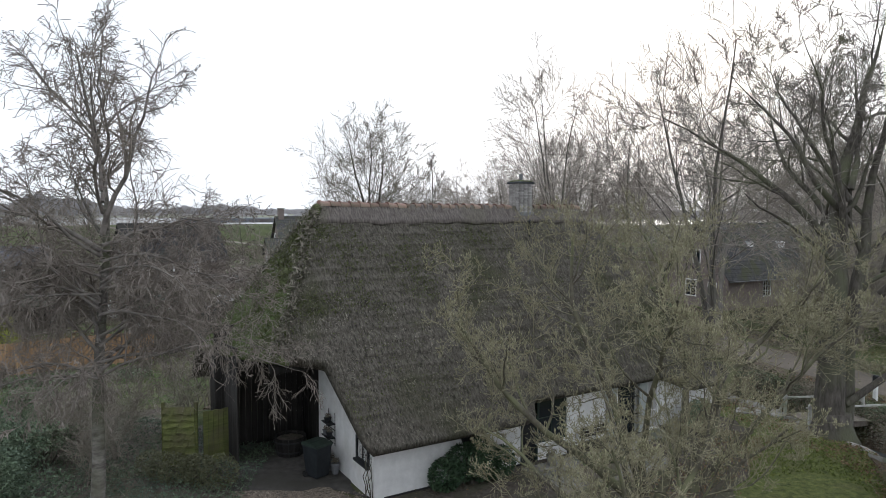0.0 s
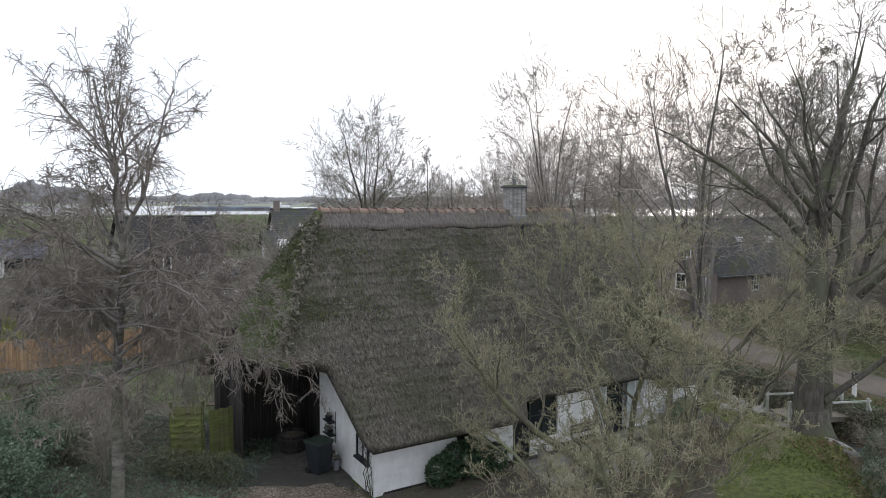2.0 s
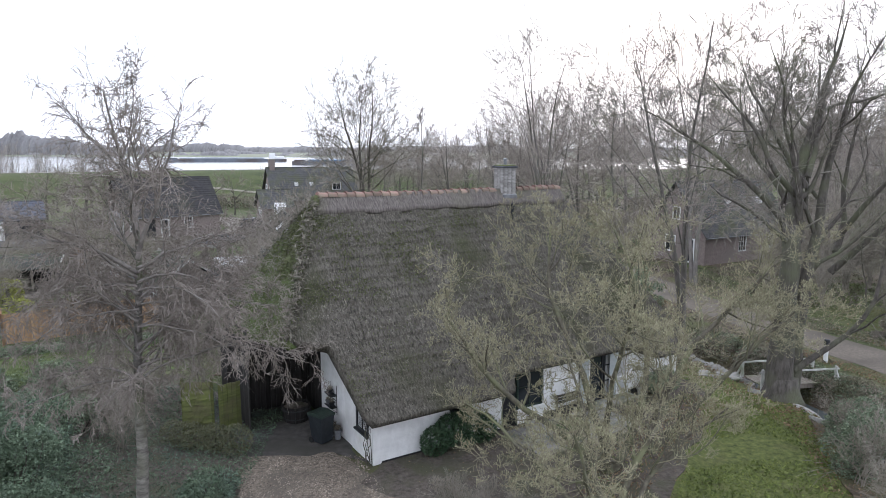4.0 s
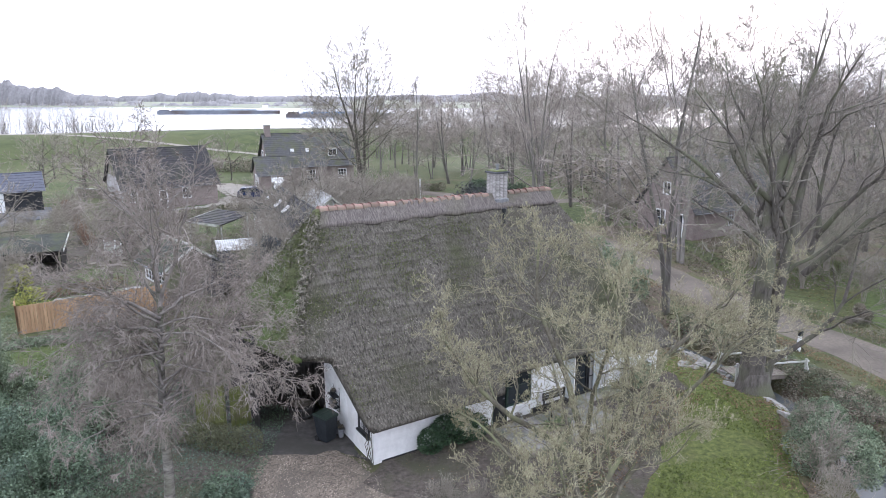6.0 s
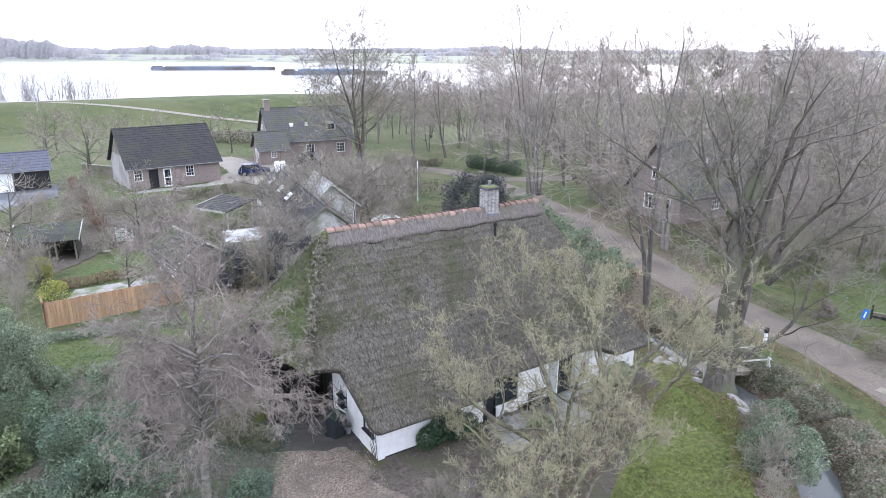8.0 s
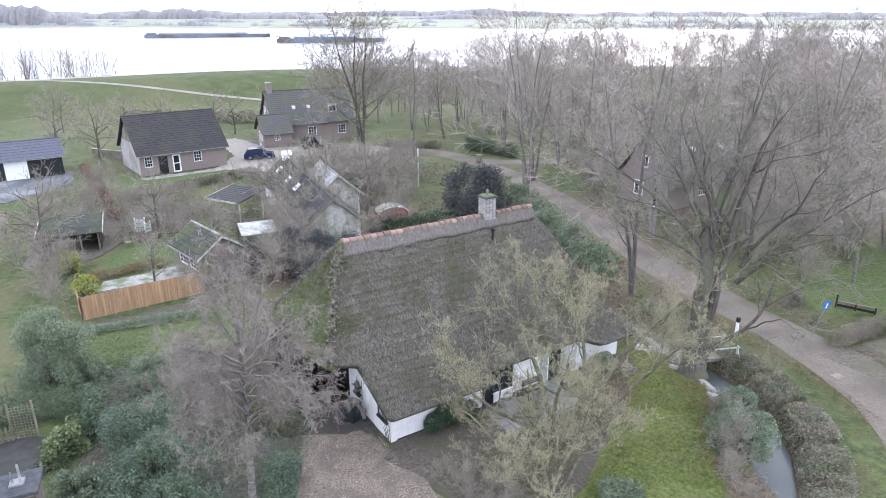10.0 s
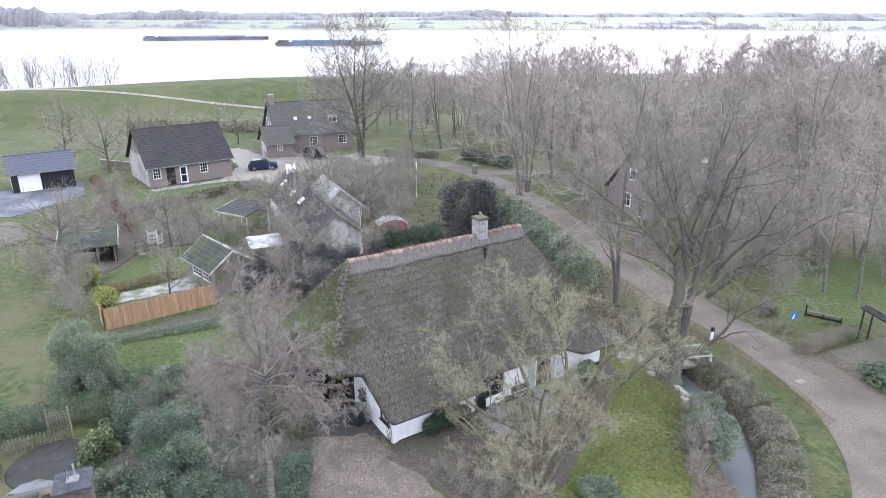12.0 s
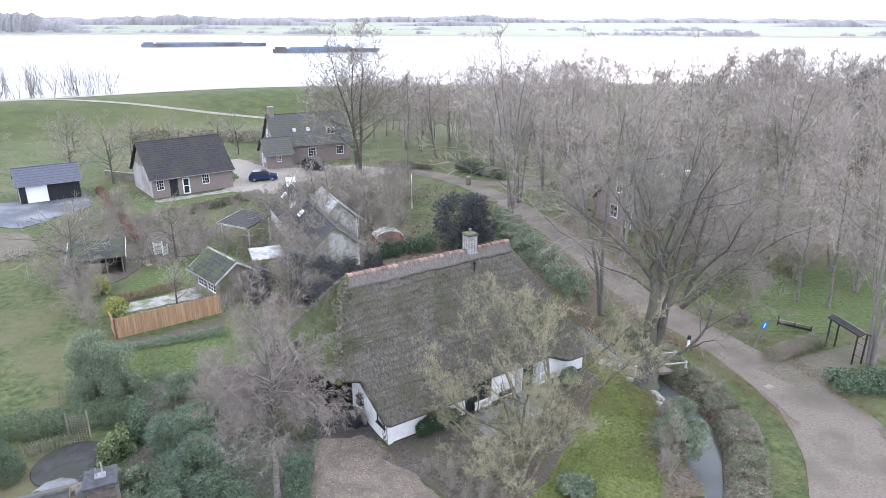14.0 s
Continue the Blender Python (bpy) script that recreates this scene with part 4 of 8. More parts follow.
part("niche", Shape().lathe([(0.3, -0.02), (0.33, -0.05), (0.27, -0.05), (0.26, -0.02)], 20, (3.13, 0, 1.35), "y"), M_BLACK, farm, "round dark iron ornament on the wall")
part("niche_back", Shape().lathe([(0.27, -0.012), (0.27, -0.02)], 20, (3.13, 0, 1.35), "y"), M_BLACK, farm)


# ---- trees, shrubs and hedges ----
def bare_tree(name, x, y, lines, sides, split, bark, twig, label, category="tree", rz=0.0, group="", least=0.004):
    """A tree: stem and limbs in one part, the twigs of its crown in another."""
    ob = thing(name, x, y, ground_z(x, y) - 0.05, rz, label, category, group)
    part("trunk", wood_mesh("trunk", lines[:split], sides[:split], 0.006), bark, ob, "", True)
    part("crown", wood_mesh("crown", lines[split:], sides[split:], least), twig, ob, "bare winter twigs")
    return ob


# the birch beside the drive: a forked crown of rising limbs above, long hanging limbs below
lines = grow(11, [(0, 0, 0)], [(0.05, 0.0, 1)], [11.4], [0.17],
             [(10, 0.62, 0.98, 0.2, 40, 10, 0.06, 0.16, 7, 0.5), (7, 0.2, 0.97, 0.5, 46, 14, 0.0, 0.2, 5, 0.55), (6, 0.15, 1.0, 0.6, 44, 18, -0.08, 0.18, 4, 0.6), (3, 0.1, 1.0, 0.8, 42, 20, -0.18, 0.14, 3, 0.7)], 12, 0.06, 0.05, 0.9)
birch = bare_tree("birch_tree", -6.65, 12.15, lines, (10, 6, 4, 3, 2), 2, M_BIRCHBARK, M_BIRCHTWIG, "leafless birch with drooping reddish-brown twigs", "birch tree", least=0.0062)
# rising limbs: start on the stem, direction, length, girth
rising = [((0.35, 0, 7.3), (-1.0, 0.1, 0.95), 3.3, 0.07), ((0.38, 0, 7.6), (1.0, 0.1, 0.9), 3.5, 0.075), ((0.35, 0, 7.2), (-1.0, -0.5, 0.45), 2.7, 0.055), ((0.36, 0, 7.4), (1.0, 0.7, 0.5), 3.2, 0.055),
          ((0.4, 0, 8.2), (-0.7, 0.6, 1.1), 3.0, 0.055), ((0.4, 0, 8.0), (0.2, -0.9, 0.9), 2.8, 0.05), ((0.38, 0, 8.4), (0.1, 1.0, 1.0), 2.8, 0.05), ((0.42, 0, 8.9), (0.7, -0.3, 1.1), 2.6, 0.045),
          ((0.32, 0, 6.6), (0.4, 1.0, 0.6), 3.0, 0.05), ((0.3, 0, 6.3), (-0.8, 0.7, 0.5), 3.1, 0.05), ((0.43, 0, 9.2), (-0.8, -0.2, 1.1), 2.4, 0.045), ((0.46, 0, 9.5), (0.5, 0.8, 1.0), 2.0, 0.034)]
hanging = [((0.28, 0, 5.7), (1.0, 0.15, 0.5), 3.2, 0.045), ((0.25, 0, 5.2), (0.9, 0.8, 0.6), 4.2, 0.05), ((0.24, 0, 5.0), (0.6, 1.0, 0.7), 4.2, 0.05), ((0.26, 0, 5.5), (0.2, 1.0, 0.5), 3.8, 0.045), ((0.24, 0, 4.9), (1.0, 0.5, 0.7), 3.6, 0.045),
           ((0.24, 0, 5.0), (-0.5, 1.0, 0.6), 3.6, 0.045), ((0.26, 0, 5.4), (-1.0, 0.4, 0.6), 3.2, 0.045), ((0.24, 0, 4.9), (-1.0, 0.1, 0.7), 3.2, 0.045), ((0.24, 0, 4.9), (-0.6, -0.9, 0.6), 2.6, 0.04), ((0.25, 0, 5.2), (0.5, -0.9, 0.6), 2.4, 0.04),
           ((0.3, 0, 6.1), (1.0, -0.3, 0.5), 2.8, 0.04), ((0.3, 0, 6.0), (-0.2, 0.9, 0.6), 3.2, 0.04), ((0.3, 0, 6.2), (-1.0, 0.6, 0.5), 3.6, 0.045), ((0.3, 0, 6.4), (-0.9, -0.3, 0.5), 3.2, 0.04), ((0.26, 0, 5.6), (-0.8, 1.0, 0.5), 3.9, 0.045), ((0.3, 0, 6.6), (0.8, 0.6, 0.5), 3.2, 0.04),
           ((0.34, 0, 7.0), (-1.0, 0.1, 0.25), 3.5, 0.045), ((0.33, 0, 6.8), (-0.9, 0.9, 0.25), 3.7, 0.045), ((0.34, 0, 7.1), (1.0, 0.5, 0.25), 3.5, 0.045), ((0.33, 0, 6.7), (0.3, 1.0, 0.3), 3.7, 0.045), ((0.33, 0, 6.9), (1.0, -0.5, 0.3), 2.9, 0.04),
           ((0.33, 0, 6.5), (-0.7, -0.8, 0.3), 2.8, 0.04), ((0.35, 0, 7.3), (-0.4, 1.0, 0.3), 3.4, 0.04), ((0.3, 0, 6.1), (0.8, 1.0, 0.3), 3.8, 0.04)]
for seed, rows, levels, bend in ((14, rising, [(9, 0.22, 1.0, 0.42, 44, 14, 0.04, 0.24, 6, 0.55), (6, 0.15, 1.0, 0.55, 44, 18, -0.04, 0.2, 5, 0.55), (5, 0.1, 1.0, 0.78, 42, 20, -0.18, 0.16, 4, 0.7)], 0.03),
                                 (12, hanging, [(12, 0.12, 1.0, 0.38, 52, 14, -0.02, 0.3, 6, 0.55), (9, 0.12, 1.0, 0.5, 52, 18, -0.1, 0.34, 5, 0.6), (7, 0.1, 1.0, 0.6, 48, 20, -0.3, 0.32, 4, 0.75)], -0.06)):
    limbs = grow(seed, [q[0] for q in rows], [q[1] for q in rows], [q[2] for q in rows], [q[3] for q in rows], levels, 10, 0.17, bend, 0.8)
    part("limb", wood_mesh("limb", [(limbs[0][0], limbs[0][1] * 0.72)], (6,), 0.006), M_BIRCHLIMB, birch, "forked pale grey limbs", True)
    part("limb_crown", wood_mesh("limb_crown", limbs[1:], (4, 3, 2), 0.0055), M_BIRCHTWIG, birch, "fine hanging twigs")

# two spreading, lichen-covered magnolias on the lawn's edge, many stems from the foot
MAG = [(9, 0.3, 0.98, 0.48, 52, 14, 0.04, 0.26, 7, 0.5), (7, 0.2, 0.98, 0.5, 52, 16, 0.05, 0.32, 5, 0.55), (7, 0.15, 1.0, 0.45, 52, 18, 0.1, 0.36, 4, 0.6), (5, 0.25, 1.0, 0.5, 50, 14, 0.2, 0.3, 3, 0.8)]
stems = [((0.0, 0.0, 0), (-0.85, 0.25, 0.75), 5.2, 0.11), ((0.1, 0.1, 0), (-0.3, 0.5, 0.8), 5.2, 0.11), ((0.2, 0, 0), (0.35, 0.35, 0.85), 5.4, 0.11),
         ((0.25, -0.1, 0), (0.7, 0.45, 0.6), 4.8, 0.1), ((0.1, -0.15, 0), (-0.4, -0.25, 0.8), 4.2, 0.09)]
lines = grow(21, [s[0] for s in stems], [s[1] for s in stems], [s[2] for s in stems], [s[3] for s in stems], MAG, 9, 0.15, 0.02, 0.75)
magnolia = bare_tree("magnolia_tree", 4.5, 13.9, lines, (8, 6, 4, 3, 2), 2, M_MAGBARK, M_MAGTWIG, "wide leafless magnolia with lichened twigs and pale buds", "magnolia", least=0.006)
stems = [((0.0, 0.0, 0), (-0.5, 0.05, 0.9), 7.4, 0.14), ((0.1, 0.1, 0), (0.0, 0.25, 1.0), 8.2, 0.15), ((0.2, 0, 0), (0.4, 0.0, 0.95), 8.0, 0.14), ((0.1, -0.1, 0), (-0.15, -0.35, 0.95), 7.2, 0.12),
         ((1.7, 1.2, 0), (-0.1, 0.0, 1.0), 7.8, 0.15), ((1.75, 1.2, 0), (0.55, 0.1, 0.9), 7.0, 0.12)]
lines_b = grow(22, [s[0] for s in stems], [s[1] for s in stems], [s[2] for s in stems], [s[3] for s in stems],
               [(9, 0.5, 0.98, 0.42, 50, 14, 0.06, 0.24, 7, 0.5), (7, 0.25, 0.98, 0.5, 50, 16, 0.06, 0.3, 5, 0.55), (7, 0.2, 1.0, 0.45, 52, 18, 0.1, 0.36, 4, 0.6), (5, 0.2, 1.0, 0.5, 50, 14, 0.2, 0.3, 3, 0.8)], 9, 0.13, 0.02, 0.75)
magnolia_b = bare_tree("magnolia_tree", 5.4, 17.2, lines_b, (8, 6, 4, 3, 2), 2, M_MAGBARK, M_MAGTWIG, "taller leafless magnolia before the white wall", "magnolia", least=0.006)


def buds(lines, seed, share, size):
    rng = np.random.default_rng(seed)
    P, _ = lines[-1]
    keep = rng.random(len(P)) < share
    T = P[keep, -1]
    D = P[keep, -1] - P[keep, -2] + np.array([0, 0, 0.05])
    D /= np.linalg.norm(D, axis=1, keepdims=True)
    s = size * rng.uniform(0.7, 1.3, (len(T), 1))
    Q = np.stack([T, T + D * s * 0.35, T + D * s], 1)
    R = np.stack([s[:, 0] * 0.08, s[:, 0] * 0.17, s[:, 0] * 0.03], 1)
    return fast_mesh("buds", *tubes(Q, R, 3))


tagged(part("bud_cover", buds(lines, 3, 0.9, 0.05), M_BUD, magnolia, "pale furry flower buds"), kind="stuff")
tagged(part("bud_cover", buds(lines_b, 4, 0.9, 0.05), M_BUD, magnolia_b, "pale furry flower buds"), kind="stuff")

# the tall lime at the bridge
stems = [((0, 0, 0), (0.06, 0.03, 1), 16.0, 0.56), ((0.5, 0.1, 0.2), (0.3, 0.06, 1), 15.0, 0.36), ((0.5, -0.1, 1.3), (0.85, -0.15, 0.6), 9.0, 0.14),
         ((0.4, 0.1, 6.4), (-0.6, 0.1, 1.0), 9.0, 0.17), ((0.4, 0.1, 6.8), (-0.3, -0.5, 1.0), 8.0, 0.15), ((0.42, 0.2, 7.2), (-0.1, 0.6, 1.0), 8.0, 0.15), ((0.45, 0.1, 7.8), (-0.7, -0.2, 0.85), 7.5, 0.14), ((0.5, 0.1, 8.6), (-0.45, 0.35, 1.1), 6.8, 0.12),
         ((1.9, 0.4, 5.2), (0.6, -0.2, 1.0), 8.8, 0.15), ((2.1, 0.5, 6.0), (0.65, 0.35, 0.95), 8.2, 0.14), ((2.3, 0.5, 6.8), (0.3, -0.55, 1.0), 7.6, 0.12), ((0.5, 0.1, 9.0), (0.35, 0.1, 1.1), 6.0, 0.12)]
lines = grow(31, [s[0] for s in stems], [s[1] for s in stems], [s[2] for s in stems], [s[3] for s in stems],
             [(8, 0.24, 1.0, 0.4, 42, 12, 0.06, 0.18, 7, 0.48), (6, 0.2, 0.98, 0.5, 44, 12, 0.05, 0.2, 5, 0.5), (6, 0.2, 1.0, 0.6, 40, 14, 0.06, 0.14, 4, 0.6), (4, 0.15, 1.0, 0.75, 36, 12, 0.08, 0.1, 3, 0.75)], 12, 0.13, 0.03, 0.97)
lime = bare_tree("lime_tree", 14.0, 23.3, lines, (12, 7, 4, 3, 2), 2, M_BARK, M_LIMETWIG, "tall leafless double-stemmed lime tree by the ditch", "lime tree", least=0.0085)
flare = Shape().lathe([(0.95, -0.1), (0.8, 0.15), (0.66, 0.5), (0.58, 1.0)], 14, (0.12, 0.04, 0))
part("root_flare", flare, M_BARK, lime, "", True)


# kinds of bare trees that stand many times in the distance
def tree_kind(name, seed, height, girth, stems, levels, sides, split, label, least, up0=0.03, wob0=0.06, bark=None, twig=None, lean=0.22, base=0.2):
    rng = random.Random(seed)
    st = [((rng.uniform(-base, base), rng.uniform(-base, base), 0), (rng.uniform(-lean, lean) * (stems > 1), rng.uniform(-lean, lean) * (stems > 1), 1), height * rng.uniform(0.85, 1), girth) for _ in range(stems)]
    ln = grow(seed, [s[0] for s in st], [s[1] for s in st], [s[2] for s in st], [s[3] for s in st], levels, 9, wob0, up0, 0.85)
    ob = thing(name, 0, 0, 0, 0, label, "tree")
    part("trunk", wood_mesh("trunk", ln[:split], sides[:split], 0.012), bark or M_FARBARK, ob, "", True)
    part("crown", wood_mesh("crown", ln[split:], sides[split:], least), twig or M_FARTWIG, ob, "bare winter twigs")
    return ob


WOOD = [(13, 0.2, 0.98, 0.52, 50, 12, 0.05, 0.13, 6, 0.42), (7, 0.2, 0.98, 0.5, 46, 12, 0.04, 0.16, 4, 0.5), (6, 0.2, 1.0, 0.6, 44, 14, 0.05, 0.2, 3, 0.6), (3, 0.12, 1.0, 0.75, 38, 12, 0.06, 0.1, 2, 0.8)]
WOOD2 = [(9, 0.2, 0.98, 0.47, 46, 12, 0.06, 0.13, 6, 0.42), (6, 0.2, 0.98, 0.5, 44, 12, 0.04, 0.16, 4, 0.5), (6, 0.2, 1.0, 0.6, 42, 14, 0.05, 0.2, 3, 0.6), (3, 0.12, 1.0, 0.75, 38, 12, 0.06, 0.1, 2, 0.8)]
WOOD0 = [(11, 0.22, 0.98, 0.5, 48, 12, 0.06, 0.13, 4, 0.42), (6, 0.2, 0.98, 0.52, 46, 12, 0.04, 0.16, 3, 0.5), (6, 0.2, 1.0, 0.6, 44, 14, 0.03, 0.18, 2, 0.55), (4, 0.12, 1.0, 0.7, 38, 12, 0.06, 0.1, 2, 0.7)]
SLIM = [(13, 0.3, 0.98, 0.22, 40, 12, 0.12, 0.12, 4, 0.4), (6, 0.2, 0.98, 0.5, 40, 12, 0.08, 0.16, 3, 0.5), (9, 0.2, 1.0, 0.6, 40, 14, 0.05, 0.18, 2, 0.6)]
BUSHY = [(6, 0.15, 0.98, 0.5, 38, 14, 0.05, 0.18, 4, 0.6), (5, 0.2, 1.0, 0.6, 40, 14, 0.03, 0.2, 3, 0.65), (4, 0.15, 1.0, 0.65, 40, 16, 0.0, 0.2, 2, 0.7)]
UPRIGHT = [(7, 0.15, 0.98, 0.3, 26, 8, 0.1, 0.08, 4, 0.5), (5, 0.2, 1.0, 0.5, 26, 10, 0.08, 0.1, 2, 0.6)]
KINDS = {
    "oak": tree_kind("bare_tree", 41, 16.5, 0.26, 1, WOOD, (8, 4, 3, 2, 2), 2, "leafless deciduous tree with a wide crown", 0.012),
    "ash": tree_kind("bare_tree", 42, 17, 0.19, 2, WOOD2, (7, 4, 3, 2, 2), 2, "leafless twin-stemmed roadside tree", 0.012),
    "elm": tree_kind("bare_tree", 43, 17, 0.16, 3, WOOD2, (7, 4, 3, 2, 2), 2, "leafless many-stemmed tree at the roadside", 0.012),
    "maple": tree_kind("bare_tree", 44, 17.5, 0.24, 1, WOOD, (8, 4, 3, 2, 2), 2, "tall leafless tree of the wood", 0.013),
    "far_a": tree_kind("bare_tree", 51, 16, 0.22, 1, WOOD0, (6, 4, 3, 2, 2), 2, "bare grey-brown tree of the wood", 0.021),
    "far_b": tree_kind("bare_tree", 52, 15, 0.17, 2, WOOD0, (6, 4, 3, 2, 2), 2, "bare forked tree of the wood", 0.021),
    "poplar": tree_kind("slim_tree", 45, 17, 0.17, 1, SLIM, (7, 4, 3, 2), 2, "slender leafless tree with short branches", 0.016, 0.05, 0.04),
    "spreading": tree_kind("bare_tree", 54, 15.5, 0.26, 3, WOOD, (8, 4, 3, 2, 2), 2, "large leafless tree with many rising limbs by the gravel yard", 0.018, 0.02, 0.08, M_BARK, M_TWIG, 0.2),
    "willow": tree_kind("willow_tree", 53, 13.0, 0.09, 5, UPRIGHT, (5, 3, 2), 2, "leafless willow on the river foreland", 0.02, 0.02, 0.07, None, None, 0.22, 3.0),
    "fruit": tree_kind("fruit_tree", 46, 5.0, 0.12, 1, [(12, 0.26, 0.95, 0.74, 60, 12, 0.05, 0.18, 5, 0.6), (7, 0.2, 0.98, 0.5, 45, 14, 0.05, 0.2, 4, 0.5), (6, 0.2, 1.0, 0.55, 42, 14, 0.05, 0.2, 2, 0.6)], (7, 4, 3, 2), 2, "small leafless fruit tree in the grass", 0.011, 0.02, 0.1, M_BARK, M_TWIG),
    "shrub": tree_kind("bare_shrub", 47, 3.6, 0.03, 9, BUSHY, (4, 3, 2, 2), 1, "tangled leafless brown garden shrub", 0.008, -0.03, 0.12, M_TWIG, M_TWIG),
    "thicket": tree_kind("bare_shrub", 48, 4.8, 0.04, 11, BUSHY, (4, 3, 2, 2), 1, "tall tangle of bare brown stems", 0.010, -0.02, 0.1, M_TWIG, M_TWIG),
    "whitebirch": tree_kind("birch_tree", 49, 12, 0.15, 1, [(14, 0.35, 0.97, 0.3, 50, 10, 0.05, 0.12, 6, 0.4), (7, 0.2, 0.97, 0.5, 42, 12, -0.05, 0.16, 4, 0.5), (6, 0.15, 1.0, 0.6, 40, 15, -0.2, 0.18, 3, 0.55)], (8, 5, 3, 2), 1, "white-stemmed leafless birch on the grass", 0.009, 0.03, 0.05, M_BIRCHBARK, M_FARTWIG),
}
placed = {}


def plant(kind, x, y, scale=1.0, label="", group="", tall=1.0):
    src = KINDS[kind]
    m = pose(x, y, ground_z(x, y) - 0.05, 0, 0, (x * 37.7 + y * 91.3) % 360)
    if kind not in placed:
        placed[kind] = src
        src.matrix_basis, ob = m, src
    else:
        ob = copy_thing(src, m)
    ob.scale = (scale, scale, scale * tall)
    return tagged(ob, label, group=group)


ROADSIDE = [("ash", 13.9, 33.6, 1.0), ("elm", 10.6, 58.5, 1.15), ("ash", 19.4, 45.5, 0.95), ("maple", 20.6, 50.6, 0.95), ("elm", 12.5, 66.0, 0.9), ("oak", 18.5, 63.0, 0.95),
            ("ash", 16.5, 72.0, 1.0), ("maple", 22.0, 71.0, 1.0), ("elm", 25.5, 66.0, 1.0), ("oak", 8.0, 82.0, 0.8), ("elm", 11.5, 86.0, 0.85), ("ash", 15.5, 88.0, 0.95)]
for k, x, y, s in ROADSIDE:
    plant(k, x, y, s, group="trees along the road")
rt = random.Random(5)
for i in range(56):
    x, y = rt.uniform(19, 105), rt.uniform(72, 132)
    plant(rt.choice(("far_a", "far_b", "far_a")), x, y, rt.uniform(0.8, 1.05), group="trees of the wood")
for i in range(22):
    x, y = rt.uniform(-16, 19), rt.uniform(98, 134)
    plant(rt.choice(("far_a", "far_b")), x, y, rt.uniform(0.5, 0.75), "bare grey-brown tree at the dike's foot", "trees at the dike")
for k, x, y, s in (("maple", 36, 49, 0.95), ("ash", 41, 58, 0.95), ("oak", 46, 50, 0.9), ("elm", 50, 62, 0.95), ("maple", 33, 66, 1.0), ("oak", 42, 67, 1.0), ("elm", 26.8, 42.0, 0.55), ("oak", 33.6, 43.0, 0.55), ("ash", 39.0, 38.0, 0.6), ("ash", 28.0, 46.5, 0.85), ("elm", 37.5, 42.0, 0.8)):
    plant(k, x, y, s, group="trees of the wood")
for k, x, y, s in (("spreading", -8.7, 83.6, 1.12), ("poplar", -1.3, 79.2, 1.0), ("oak", -14.0, 99, 0.62), ("ash", 3.0, 93.0, 0.8), ("elm", -2.0, 101, 0.7), ("oak", 6.0, 108, 0.75), ("ash", -8, 108, 0.7), ("elm", 1.0, 116, 0.7), ("oak", -5.0, 122, 0.65), ("ash", 10.5, 97, 0.85), ("elm", 13.0, 112, 0.8), ("oak", -20, 118, 0.55), ("elm", -12.5, 120, 0.6), ("ash", 6.0, 90, 0.75)):
    plant(k, x, y, s, "tall leafless tree by the gravel yard", "trees by the yard")
for k, x, y, s in (("ash", 30.0, 25.2, 0.95), ("whitebirch", 32.6, 34.2, 1.0), ("whitebirch", 30.6, 35.4, 0.9)):
    plant(k, x, y, s, group="trees on the grass")
for x, y, s in ((-44.8, 84.0, 1.5), (-54, 90, 1.5), (-37, 90, 1.1), (-30, 98, 1.2), (-64, 84, 1.1), (-50, 104, 1.1), (-42.0, 77.5, 1.25), (-48.5, 79.5, 1.1), (-58, 100, 1.2), (-25.5, 101, 1.2), (-34.5, 102, 1.1), (-70, 95, 1.2), (-41, 97, 1.2), (-46.5, 95, 1.1)):
    plant("fruit", x, y, s, group="orchard trees")
for x, y, s in ((-29.4, 41.0, 1.35), (-22.8, 46.8, 1.15), (-19.2, 35.6, 0.8)):
    plant("fruit", x, y, s, "slender leafless garden tree behind the fence", "garden trees")
for x, y, s in ((-11.0, 48.6, 1.15), (-8.6, 46.0, 0.95), (-13.6, 54.0, 1.2), (-9.5, 57.0, 1.25), (-5.4, 56.0, 1.15), (-5.6, 47.4, 0.9), (-12.0, 62.0, 1.2)):
    plant("fruit", x, y, s, "tangled leafless tree over the white barn", "trees over the barn")
for i in range(64):
    x = -170 + i * 1.25 + rt.uniform(-0.9, 0.9)
    plant("willow", x, 188 + rt.uniform(-7, 9), rt.uniform(0.75, 1.0), "leafless willow on the river foreland", "willows by the river", 1.15)
